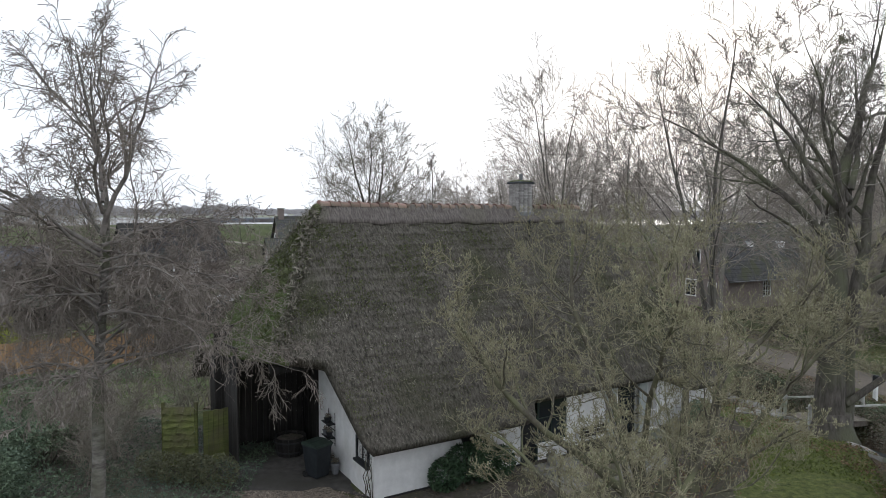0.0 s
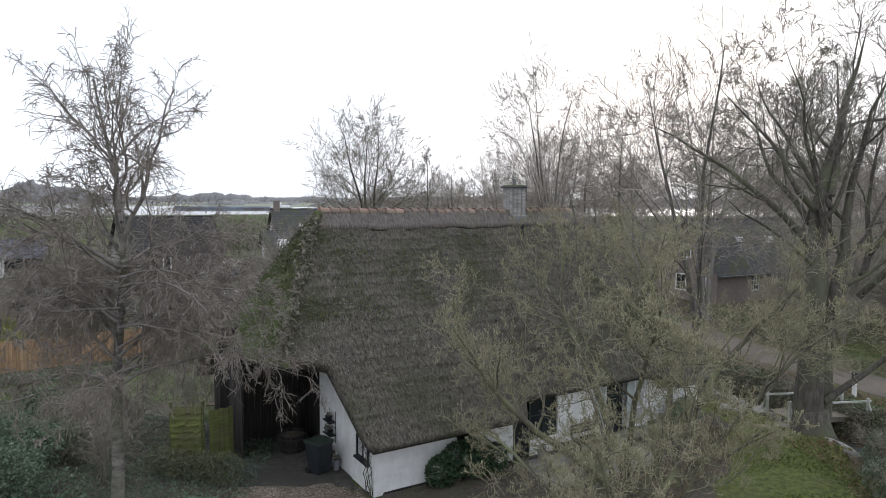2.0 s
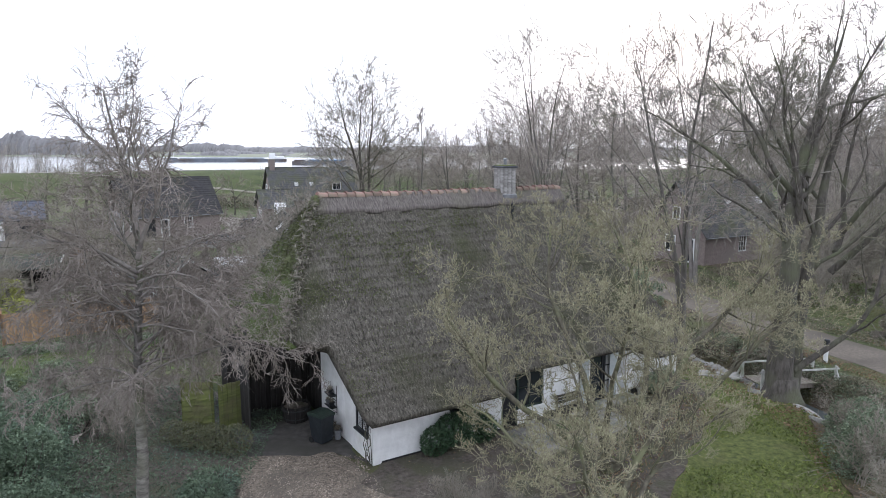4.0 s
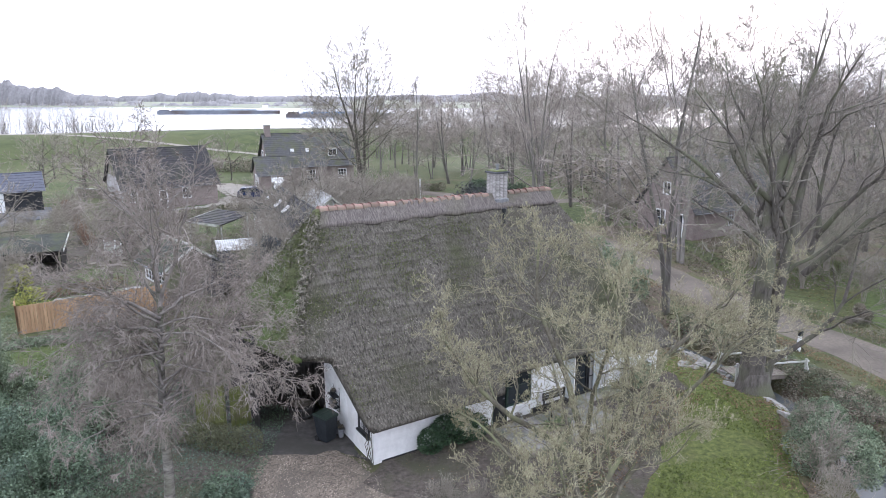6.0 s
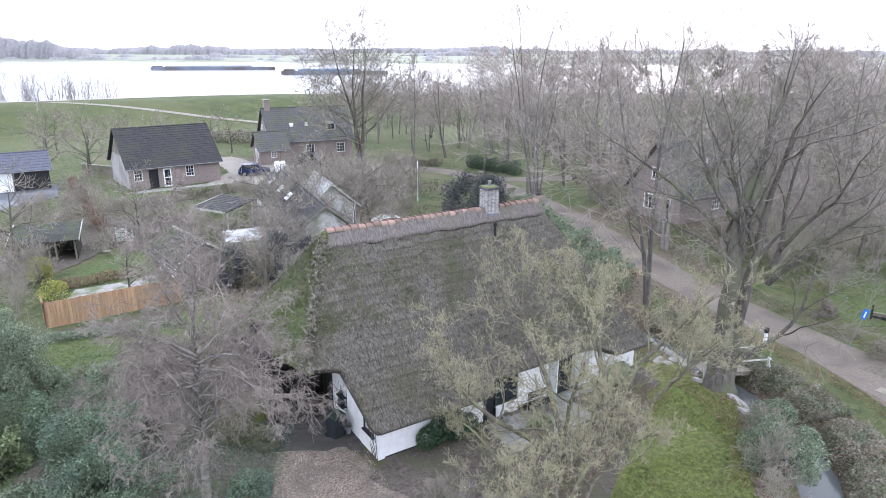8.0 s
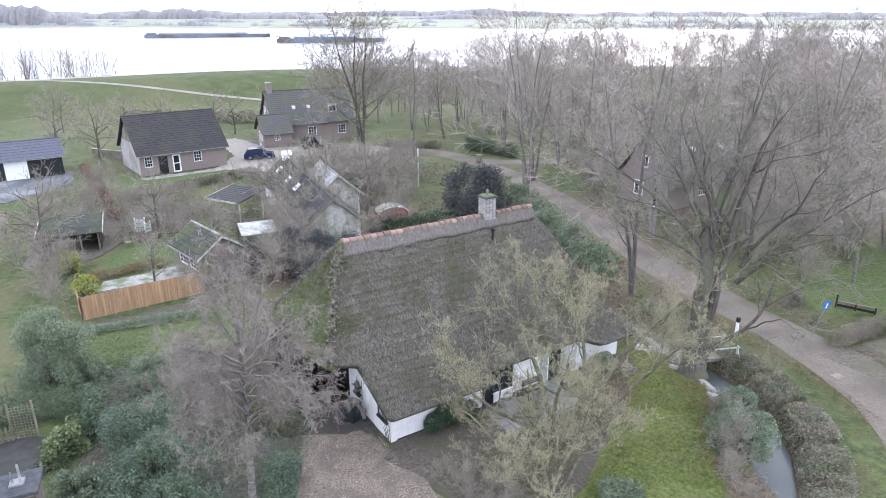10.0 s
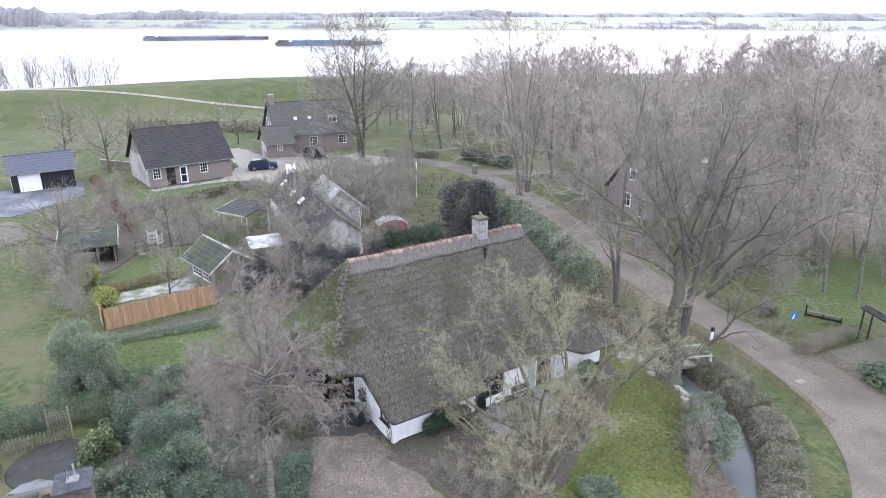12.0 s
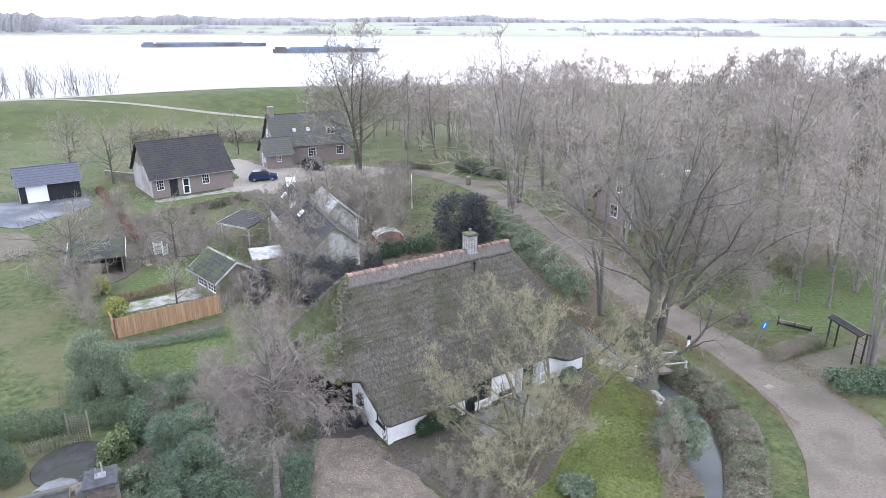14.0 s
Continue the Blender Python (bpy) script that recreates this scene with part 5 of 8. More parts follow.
for x, y, s in ((-10.8, 40.6, 0.8), (-13.0, 56, 1.0), (-9.0, 58.5, 1.1), (-4.4, 53.5, 0.9), (-8.0, 64, 1.1), (-3.5, 57, 1.1), (-10.5, 70.5, 0.9), (-4.0, 68, 1.1), (-1.5, 61, 1.0), (-10.8, 61.5, 1.0), (-6.2, 55.5, 1.2), (-14.6, 64.0, 0.8), (-2.0, 71.5, 0.9), (-12.2, 51.8, 1.1), (-13.4, 48.4, 0.9), (-4.6, 42.6, 0.8),
                (-8.4, 35.4, 0.75), (-10.6, 36.6, 0.9), (-11.4, 43.0, 0.9), (-15.5, 58.5, 0.8), (-12.8, 59.5, 1.1), (-12.2, 66, 0.9), (-16, 66.5, 0.7), (-10.0, 66.0, 1.1), (-7.0, 60.5, 1.2), (-18.8, 48.2, 0.7), (-9.8, 43.4, 0.8), (-12.0, 45.4, 0.9), (-10.4, 47.0, 0.9), (-9.4, 54.0, 1.2), (-7.6, 67.5, 1.0), (-5.5, 62.5, 1.1), (-3.0, 64.5, 1.0), (-3.2, 47.0, 0.8), (-8.4, 48.6, 1.0), (-2.4, 51.4, 0.9), (-8.8, 41.4, 0.8)):
    plant("thicket", x, y, s * 0.86, group="thicket behind the farmhouse")
for x, y, s in ((-11.0, 22.5, 0.6), (-13.0, 25.5, 0.5), (-9.6, 26.6, 0.8), (-10.2, 18.6, 0.55), (-9.2, 23.6, 0.7), (-12.2, 20.2, 0.55), (-27.5, 50, 1.1), (-31.5, 53.5, 0.9), (-25.5, 55.5, 0.7), (-29.0, 57.0, 0.6), (-33.6, 56.0, 0.7), (-22.5, 53.5, 0.8), (-23.0, 49.5, 0.8), (-34.0, 49.0, 0.8), (-26.5, 39.4, 0.7), (-31.4, 40.6, 0.7), (-25.8, 34.4, 0.7), (-24.4, 32.4, 0.6), (-26.6, 36.6, 0.8), (-27.6, 38.8, 0.9), (-36.0, 53.2, 0.75), (-34.6, 54.4, 0.8), (-33.6, 59.0, 1.1), (-34.4, 60.0, 0.8), (-30.6, 49.6, 0.7), (-24.6, 61.0, 0.4), (-26.8, 59.6, 0.45), (-21.8, 63.6, 0.4), (-19.6, 66.0, 0.45), (-20.6, 47.6, 0.6), (-16.4, 47.6, 0.6), (-20.5, 57.5, 0.7), (-17.5, 59.5, 1.0), (-14.8, 56.0, 1.1), (-11.6, 20.9, 0.6), (-12.4, 22.0, 0.55), (-10.4, 20.6, 0.55), (-13.6, 24.2, 0.5)):
    plant("shrub", x, y, s, group="bare garden shrubs")
for x, y, s in ((18.5, 60, 0.8), (17.6, 63, 0.8), (17.5, 77, 0.8), (29.5, 50, 0.7), (31.5, 44.0, 0.7), (27.0, 35.5, 0.6), (24.8, 38.5, 0.6), (30, 72, 0.9), (36, 74, 0.9), (44, 73, 0.9), (24.5, 75.5, 0.9), (26.0, 40.5, 1.1), (29.2, 43.0, 1.2), (33.0, 40.0, 1.1), (36.0, 46.0, 1.3), (31.0, 48.0, 1.2), (24.2, 44.0, 1.0), (36.5, 37.0, 1.0), (39.5, 41.0, 1.2), (27.4, 47.2, 1.2)):
    plant("thicket", x, y, s, group="undergrowth of the wood")


def bush(name, x, y, clumps, n, size, material, label, category="shrub", seed=1, group="", flat=0.2, slim=0.45, rz=0.0, core=True, shell=0.72):
    """A leafy shrub: short stems inside, a crown of many leaves in uneven clumps."""
    rng = np.random.default_rng(seed)
    ob = thing(name, x, y, ground_z(x, y) - 0.03, rz, label, category, group)
    part("foliage", blades("foliage", in_clumps(rng, clumps, n, shell), size, rng, flat, slim), material, ob)
    if core:
        m = len(clumps)
        S = np.array([(c[0] * 0.25, c[1] * 0.25, 0) for c in clumps])
        E = np.array([(c[0], c[1], c[2] + c[5] * 0.4) for c in clumps])
        P = S[:, None] + (E - S)[:, None] * np.linspace(0, 1, 5)[None, :, None]
        P[:, 1:-1] += rng.normal(0, 0.06, (m, 3, 3))
        part("woody_core", fast_mesh("woody_core", *tubes(P, np.tile(np.linspace(0.035, 0.01, 5), (m, 1)), 5)), M_BARK, ob)
    return ob


def ball(rng, r, h, k, sx=1.0, sy=1.0):
    """Clumps that together make a rounded shrub of radius r and height h."""
    out = []
    for _ in range(k):
        a, q, t = rng.uniform(0, 6.28), rng.random() ** 0.5, rng.random()
        zz = h * (0.25 + 0.55 * t)
        rr = r * (0.75 - 0.45 * t) * q
        e = r * rng.uniform(0.3, 0.5)
        out.append((rr * math.cos(a) * sx, rr * math.sin(a) * sy, zz, e, e, min(e, h * 0.3) * rng.uniform(0.8, 1.1)))
    return out


def tall_mass(rng, r, h, k):
    """Many small clumps filling a rounded mass from the ground up, its outline uneven."""
    out = []
    for _ in range(k):
        a, t = rng.uniform(0, 6.28), rng.random()
        wide = math.sin(math.pi * (0.22 + 0.68 * t)) ** 0.7
        q = rng.uniform(0.35, 0.9) * wide * r
        e = r * rng.uniform(0.22, 0.36)
        out.append((q * math.cos(a), q * math.sin(a), h * (0.1 + 0.8 * t), e, e, e * rng.uniform(0.8, 1.3)))
    return out


def row_clumps(rng, length, width, height, gap=0.5, wob=0.12):
    """Clumps in a row along x, as in a hedge."""
    out, x = [], -length / 2
    while x < length / 2:
        hh = height * rng.uniform(0.86, 1.08)
        out.append((x, rng.uniform(-wob, wob), hh * 0.5, gap * rng.uniform(0.8, 1.2), width / 2 * rng.uniform(0.8, 1.12), hh * 0.52))
        x += gap * rng.uniform(0.7, 1.1)
    return out


rb = random.Random(12)
bush("laurel_bush", -19.6, 23.4, tall_mass(rb, 2.15, 3.9, 50), 40000, 0.047, M_SILVERLEAF, "tall upright evergreen bush at the meadow's edge", "laurel bush", 1, shell=0.35)
bush("laurel_bush", -12.7, 17.0, tall_mass(rb, 1.75, 2.6, 36), 22400, 0.047, M_LAUREL, "broad glossy evergreen bush beside the path", "laurel bush", 2, shell=0.45)
bush("laurel_bush", -10.9, 14.3, tall_mass(rb, 2.1, 2.4, 40), 25600, 0.047, M_LAUREL, "spreading evergreen bush under the birch", "laurel bush", 3, shell=0.45)
bush("laurel_bush", -9.2, 12.0, tall_mass(rb, 1.9, 1.9, 26), 17600, 0.047, M_LAUREL, "low spreading evergreen at the drive", "laurel bush", 43, shell=0.45)
bush("laurel_bush", -11.6, 11.2, tall_mass(rb, 1.7, 2.3, 26), 14400, 0.047, M_LAUREL, "glossy evergreen below the birch", "laurel bush", 44, shell=0.45)
bush("ivy_mound", -6.2, 14.6, row_clumps(rb, 3.6, 1.5, 0.85), 9000, 0.05, M_LAUREL, "low dark evergreen mound at the gravel's edge", "shrub", 5, rz=95)
bush("grey_shrub", -14.4, 22.3, tall_mass(rb, 1.3, 1.9, 20), 9600, 0.047, M_SILVERLEAF, "pale grey-green leafy shrub", "shrub", 6, shell=0.3)
bush("grey_shrub", -12.4, 19.9, tall_mass(rb, 1.2, 1.5, 16), 6400, 0.047, M_SILVERLEAF, "grey-green shrub under the birch", "shrub", 42, shell=0.3)
bush("grey_shrub", -17.6, 23.4, tall_mass(rb, 1.0, 1.3, 16), 5600, 0.047, M_SILVERLEAF, "pale grey-green shrub beside the laurel", "shrub", 7, shell=0.3)
bush("grey_shrub", -14.3, 14.7, tall_mass(rb, 1.1, 1.1, 16), 6000, 0.047, M_SILVERLEAF, "leafy grey-green shrub below the rounded shrub", "shrub", 47, shell=0.3)
bush("grey_shrub", -13.2, 13.5, tall_mass(rb, 0.9, 0.9, 12), 4500, 0.047, M_SILVERLEAF, "low grey-green shrub beside the garden path", "shrub", 48, shell=0.3)
bush("rhododendron", -16.0, 17.3, tall_mass(rb, 1.2, 1.7, 20), 4500, 0.085, M_LIMELEAF, "light green rounded shrub beside the terrace", "shrub", 8, shell=0.5)
bush("yew_tree", 4.6, 50.2, [(c[0] * 1.15, *c[1:]) for c in tall_mass(rb, 3.1, 5.4, 70)], 20000, 0.15, M_YEW, "dark dense yew behind the farmhouse ridge", "yew tree", 9, slim=0.22, shell=0.25)
bush("laurel_bush", -7.2, 33.5, tall_mass(rb, 1.9, 3.4, 30), 11000, 0.06, M_YEW, "dark ivy-clad evergreen behind the roof", "shrub", 10, slim=0.3, shell=0.3)
bush("laurel_bush", -12.9, 37.4, tall_mass(rb, 1.5, 3.2, 30), 9000, 0.06, M_YEW, "dark evergreen shrub beside the tiled shed", "shrub", 11, slim=0.3, shell=0.3)
for x, y, r, h in ((-10.0, 38.0, 1.5, 4.0), (-8.0, 38.8, 1.4, 3.2), (-6.0, 40.0, 1.4, 2.6), (-8.9, 36.2, 1.3, 2.8), (-4.0, 42.4, 1.1, 2.2), (-6.6, 37.6, 1.4, 2.9)):
    bush("ivy_tree", x, y, tall_mass(rb, r, h, 44), 9000, 0.06, M_YEW, "dark ivy-clad shrub before the white barn", "ivy", int(60 + x + 10 * h), "ivy behind the farmhouse", slim=0.3, shell=0.3)
bush("laurel_bush", 13.7, 16.8, tall_mass(rb, 1.55, 1.7, 30), 13600, 0.047, M_SILVERLEAF, "grey-green evergreen shrub hanging over the ditch", "shrub", 14)
bush("laurel_bush", 14.4, 19.2, tall_mass(rb, 1.2, 1.4, 20), 8000, 0.047, M_SILVERLEAF, "dark evergreen shrub on the ditch bank", "shrub", 15)
bush("yucca", 7.4, 13.3, ball(rb, 1.2, 1.0, 12), 3500, 0.16, M_SILVERLEAF, "blue-green spiky plants on the lawn", "shrub", 16, slim=0.15)
bush("rosemary_bush", *house_at(12.6, -0.9), ball(rb, 0.9, 1.3, 9), 4500, 0.055, M_SILVERLEAF, "grey-green bush against the white wall", "shrub", 17)
bush("box_bush", -7.4, 18.9, row_clumps(rb, 2.6, 1.1, 0.95), 6000, 0.04, M_OLIVE, "low clipped olive box hedge beside the yard", "hedge", 18, rz=-20)
bush("yellow_shrub", -23.4, 34.6, tall_mass(rb, 1.0, 1.6, 16), 1800, 0.06, M_YELLOWLEAF, "yellow-green shrub at the fence corner", "shrub", 19)
bush("yellow_shrub", -26.4, 38.6, tall_mass(rb, 1.1, 2.2, 18), 2000, 0.06, M_YELLOWLEAF, "yellow-green shrub beside the lawn", "shrub", 20)
for (x0, y0), (x1, y1), w, h, mt, lab, nn, sz in (
        ((-27.0, 17.4), (-16.0, 20.7), 1.2, 1.75, M_HEDGE, "dark clipped evergreen garden hedge", 22000, 0.045),
        ((-16.3, 20.3), (-15.0, 18.0), 1.0, 2.0, M_HEDGE, "dark evergreen hedge beside the path", 6000, 0.06),
        ((-31.0, 58.4), (-20.2, 70.0), 0.9, 1.1, M_BRAMBLE, "brown winter hedge before the grass", 12000, 0.08),
        ((-28.6, 52.0), (-42.0, 73.4), 1.1, 1.0, M_REDHEDGE, "clipped russet beech hedge", 14000, 0.08),
        ((-53, 112), (-20, 108), 2.2, 2.2, M_BRAMBLE, "long brown hedge of the orchard", 9000, 0.16),
        ((23.7, 26.0), (28.0, 28.0), 1.5, 1.0, M_BRAMBLE, "brown clipped hedge at the fork", 16000, 0.035),
        ((25.8, 22.6), (31.4, 22.2), 3.0, 0.9, M_HEDGE, "low dark evergreen hedge along the road", 7000, 0.08),
        ((-24.2, 37.2), (-20.2, 40.0), 0.8, 0.8, M_REDHEDGE, "low russet hedge beside the stone terrace", 2500, 0.06),
        ((-20.6, 28.9), (-14.4, 31.3), 1.2, 0.5, M_SILVERLEAF, "low leafy border plants below the fence", 4500, 0.06),
        ((6.2, 84.4), (12.0, 78.4), 1.5, 1.9, M_HEDGE, "dark clipped hedge at the road's end", 9000, 0.1),
        ((-5.4, 86.6), (2.0, 85.2), 0.9, 1.2, M_BRAMBLE, "brown winter hedge beside the gravel yard", 3500, 0.1),
        ((-4.6, 46.2), (1.6, 49.0), 1.6, 1.7, M_IVY, "dark green clipped hedge behind the farmhouse", 7000, 0.085)):
    L = math.dist((x0, y0), (x1, y1))
    bush("hedge", (x0 + x1) / 2, (y0 + y1) / 2, row_clumps(rb, L, w, h), nn, sz, mt, lab, "hedge", int(L * 10), rz=math.degrees(math.atan2(y1 - y0, x1 - x0)), core=False, shell=0.6)

# a dark pine over the wood's edge
bush("pine_tree", 69, 86, [(c[0], c[1], c[2] + 8.0, c[3], c[4], c[5]) for c in tall_mass(rb, 4.0, 6.5, 50)], 9000, 0.28, M_YEW, "dark rounded pine above the bare wood", "pine tree", 96, slim=0.25, shell=0.3)

# the overgrown holly hedge along the road
holly = []
for i in range(24):
    for c in tall_mass(rb, rb.uniform(1.0, 1.5), rb.uniform(2.2, 3.3), 10):
        holly.append((c[0] - 10.4 + i * 0.9 + rb.uniform(-0.5, 0.5), c[1] + rb.uniform(-0.7, 0.7), *c[2:]))
bush("hedge", 10.6, 46.0, holly, 34000, 0.08, M_SILVERLEAF, "overgrown grey-green holly hedge along the road", "hedge", 97, rz=math.degrees(math.atan2(36.8 - 56.0, 12.9 - 9.0)), core=False, shell=0.4)


# ---- the neighbours' buildings ----
def wall_cells(L, H, t, holes):
    """A wall L long and H high along x, t thick, with rectangular openings (x0, z0, x1, z1)."""
    s = Shape()
    xs = sorted({0.0, L, *[h[0] for h in holes], *[h[2] for h in holes]})
    for a, b in zip(xs, xs[1:]):
        cuts = sorted((h[1], h[3]) for h in holes if h[0] < (a + b) / 2 < h[2])
        z = 0.0
        for lo, hi in cuts:
            if lo > z:
                s.box(a, 0, z, b, t, lo)
            z = hi
        if z < H:
            s.box(a, 0, z, b, t, H)
    return s


def tiled_slope(L, run, rise, over=0.3, row=0.36, thick=0.07):
    """A roof slope from the eave up, its tile courses as overlapping steps; x along the eave, y inwards."""
    n = max(3, int(math.hypot(run, rise) / row))
    s = Shape()
    pts = []
    for i in range(n):
        f0, f1 = i / n, (i + 1) / n
        pts += [(run * f0, rise * f0 + 0.035), (run * f1, rise * f1 + 0.005)]
    back = [(run, rise - thick), (0, -thick)]
    prof = pts + back
    s.prism(prof, -over, L + over, "x")
    return s


def gable_house(name, x, y, rz, L, depth, eave, ridge, wall_mat, roof_mat, label, category, openings=(), over=0.35, trim=None, gable_mat=None, row=0.36):
    """A house with a saddle roof; front wall along x at y = 0. openings: kind, x0, z0, x1, z1."""
    h = thing(name, x, y, 0, rz, label, category)
    t = 0.25
    holes = [(o[1], o[2], o[3], o[4]) for o in openings]
    part("wall", wall_cells(L, eave, t, holes), wall_mat, h)
    b = part("wall", wall_cells(L, eave, t, []), wall_mat, h)
    b.matrix_basis = pose(0, depth - t, 0)
    for gx in (0.0, L - t):
        part("gable_wall", Shape().prism([(t, 0), (depth - t, 0), (depth - t, eave), (depth / 2, ridge - 0.12), (t, eave)], gx + 0.002, gx + t - 0.002, "x"), gable_mat or wall_mat, h)
    run, rise = depth / 2 + over, (ridge - eave) * (depth / 2 + over) / (depth / 2)
    z0 = ridge - rise + 0.08
    s1 = part("roof", tiled_slope(L, run, rise, over, row), roof_mat, h)
    s1.matrix_basis = pose(0, -over, z0)
    s2 = part("roof", tiled_slope(L, run, rise, over, row), roof_mat, h)
    s2.matrix_basis = pose(L, depth + over, z0, 0, 0, 180)
    part("ridge", Shape().tube([(-over, depth / 2, ridge + 0.06), (L + over, depth / 2, ridge + 0.06)], 0.1, 8), roof_mat, h)
    if trim:
        for gx in (-over - 0.03, L + over):
            part("bargeboard", Shape().prism([(-over, z0 - 0.14), (depth / 2, ridge - 0.08), (depth + over, z0 - 0.14), (depth + over, z0 + 0.03), (depth / 2, ridge + 0.1), (-over, z0 + 0.03)], gx, gx + 0.03, "x"), trim, h)
    part("gutter", Shape().tube([(-over, -over - 0.06, z0 - 0.06), (L + over, -over - 0.06, z0 - 0.06)], 0.06, 6), M_ZINC, h)
    for o in openings:
        kd, x0, zz0, x1, zz1 = o
        if kd == "window":
            casement(h, "window", x0, x1, zz0, zz1, 3, 3, 0.06, M_PAINT, frame_w=0.08, bar=0.04)
        elif kd == "door":
            d = casement(h, "door", x0, x1, zz0, zz1, 1, 2, 0.06, M_PAINT, frame_w=0.16, bar=0.1)
        elif kd == "dark":
            part("door", Shape().box(x0, 0.12, zz0, x1, 0.17, zz1), M_BLACK, h, "dark open doorway")
        elif kd == "white":
            part("door", Shape().box(x0, 0.03, zz0, x1, 0.09, zz1), M_PAINT, h, "white up-and-over door")
    return h


barn = gable_house("brick_barn", -33.4, 69.3, 36.3, 10.3, 8.6, 2.65, 6.5, M_BRICK, M_ROOFTILE, "brown brick barn with a steep dark tiled roof", "barn",
                   (("window", 0.5, 0.95, 1.45, 2.25), ("dark", 2.1, 0.0, 3.15, 2.15), ("door", 3.7, 0.0, 4.65, 2.15), ("window", 6.25, 0.95, 7.25, 2.25)), gable_mat=M_GREYBRICK)
part("hayloft_hatch", Shape().bbox(-0.04, 3.5, 3.6, 0.0, 5.1, 5.1, 0.01), M_GREYWOOD, barn, "grey board hatch in the gable")
part("gable_boards", Shape().prism([(1.6, 3.65), (7.0, 3.65), (4.3, 6.2)], -0.03, 0.0, "x"), M_GREYWOOD, barn, "weathered boards in the gable top")
part("wall_lamp", Shape().lathe([(0.03, 0), (0.09, 0.05), (0.09, 0.15), (0.02, 0.2)], 8, (4.2, -0.1, 2.3)), M_PAINT, barn)
garage = gable_house("garage", -48.5, 67.0, 33.0, 6.6, 5.0, 2.45, 4.0, M_BLACK, M_BLUETILE, "black wooden garage with a blue-black roof and white door", "garage",
                     (("white", 0.7, 0.0, 3.0, 2.15), ("dark", 3.15, 0.0, 6.3, 2.15)), trim=M_GREYWOOD, row=0.42)
part("side_door", Shape().bbox(-0.03, 1.2, 0.0, 0.0, 2.1, 2.05, 0.008), M_PAINT, garage, "white side door")
big = gable_house("brick_house", -21.8, 88.8, 25.0, 12.0, 8.0, 3.1, 7.2, M_BRICK, M_OLDTILE, "brown brick house under a grey tiled roof", "house",
                  (("window", 5.0, 0.9, 6.3, 2.3), ("window", 9.6, 0.9, 10.9, 2.3)))
chm = part("chimney", Shape().bbox(0.15, 3.6, 6.6, 0.95, 4.4, 8.4, 0.03), M_BRICK, big, "brown brick chimney")
part("cap", Shape().bbox(0.08, 3.53, 8.4, 1.02, 4.47, 8.52, 0.02), M_STONE, chm)
for y0 in (2.2, 4.7):
    casement(big, "window", y0, y0 + 1.0, 3.6, 4.9, 1, 2, -0.03, M_PAINT, axis="u", frame_w=0.1)
for dx in (8.4,):
    dm = part("dormer", Shape().box(dx, 1.0, 3.9, dx + 1.5, 3.2, 5.2), M_GREYWOOD, big, "dormer with a pale window")
    casement(dm, "window", dx + 0.1, dx + 1.4, 4.1, 5.1, 2, 1, 0.94, M_PAINT, frame_w=0.09)
for dx in (3.2, 5.4):
    part("skylight", Shape().bbox(dx, 1.5, 4.75, dx + 0.5, 2.0, 5.2, 0.02), M_PAINT, big, "small pale roof light")
annex = gable_house("brick_annex", -22.7, 85.9, 25.0, 3.9, 4.6, 2.3, 4.3, M_BRICK, M_OLDTILE, "low brick annex with a grey tiled roof", "annex",
                    (("window", 1.5, 1.0, 2.3, 1.9),))
casement(annex, "window", 0.9, 1.6, 0.9, 2.0, 1, 2, -0.03, M_PAINT, axis="u", frame_w=0.09)
casement(annex, "door", 2.2, 3.0, 0.05, 2.05, 1, 2, -0.03, M_PAINT, axis="u", frame_w=0.12)
wood_house = gable_house("brick_house", 23.4, 53.4, 28.0, 11.5, 6.6, 2.8, 7.0, M_BRICK, M_OLDTILE, "brown brick house among the bare trees", "house",
                         (("window", 4.4, 0.9, 5.5, 2.3), ("window", 8.2, 0.9, 9.3, 2.3)))
casement(wood_house, "door", 1.1, 2.0, 0.05, 2.2, 1, 2, -0.03, M_PAINT, axis="u", frame_w=0.12)
casement(wood_house, "window", 3.2, 4.4, 0.8, 2.3, 2, 2, -0.03, M_PAINT, axis="u", frame_w=0.1)
casement(wood_house, "window", 2.8, 3.7, 3.7, 4.9, 2, 1, -0.03, M_PAINT, axis="u", frame_w=0.1)
for dx, dy in ((4.6, 1.7), (8.6, 1.5)):
    part("skylight", Shape().bbox(dx, dy, 4.9, dx + 0.7, dy + 0.6, 5.5, 0.02), M_PAINT, wood_house, "pale roof light")
shed = gable_house("tiled_shed", -19.0, 39.4, -47.5, 4.4, 3.5, 2.1, 3.3, M_GREYWOOD, M_SHEDTILE, "wooden garden shed with a mossy tiled roof", "shed",
                   (("window", 0.9, 0.9, 2.4, 1.9), ("window", 2.6, 0.9, 4.1, 1.9)), over=0.25, trim=M_OLDWHITE)
for ob in shed.children:
    if ob.name.startswith("ridge"):
        ob.data.materials[0] = M_STONE
white_barn = gable_house("white_barn", -5.5, 44.9, 113.0, 18.0, 4.6, 2.2, 4.1, M_WHITE, M_ROOFTILE, "low white-gabled barn with a dark roof", "barn", trim=M_GREYWOOD, gable_mat=M_OLDWHITE)
for dx in (7.6, 11.0, 15.2):
    part("skylight", Shape().bbox(dx, 3.6, 0, dx + 0.8, 4.4, 0.09, 0.02), M_PAINT, white_barn, "white polycarbonate roof light")
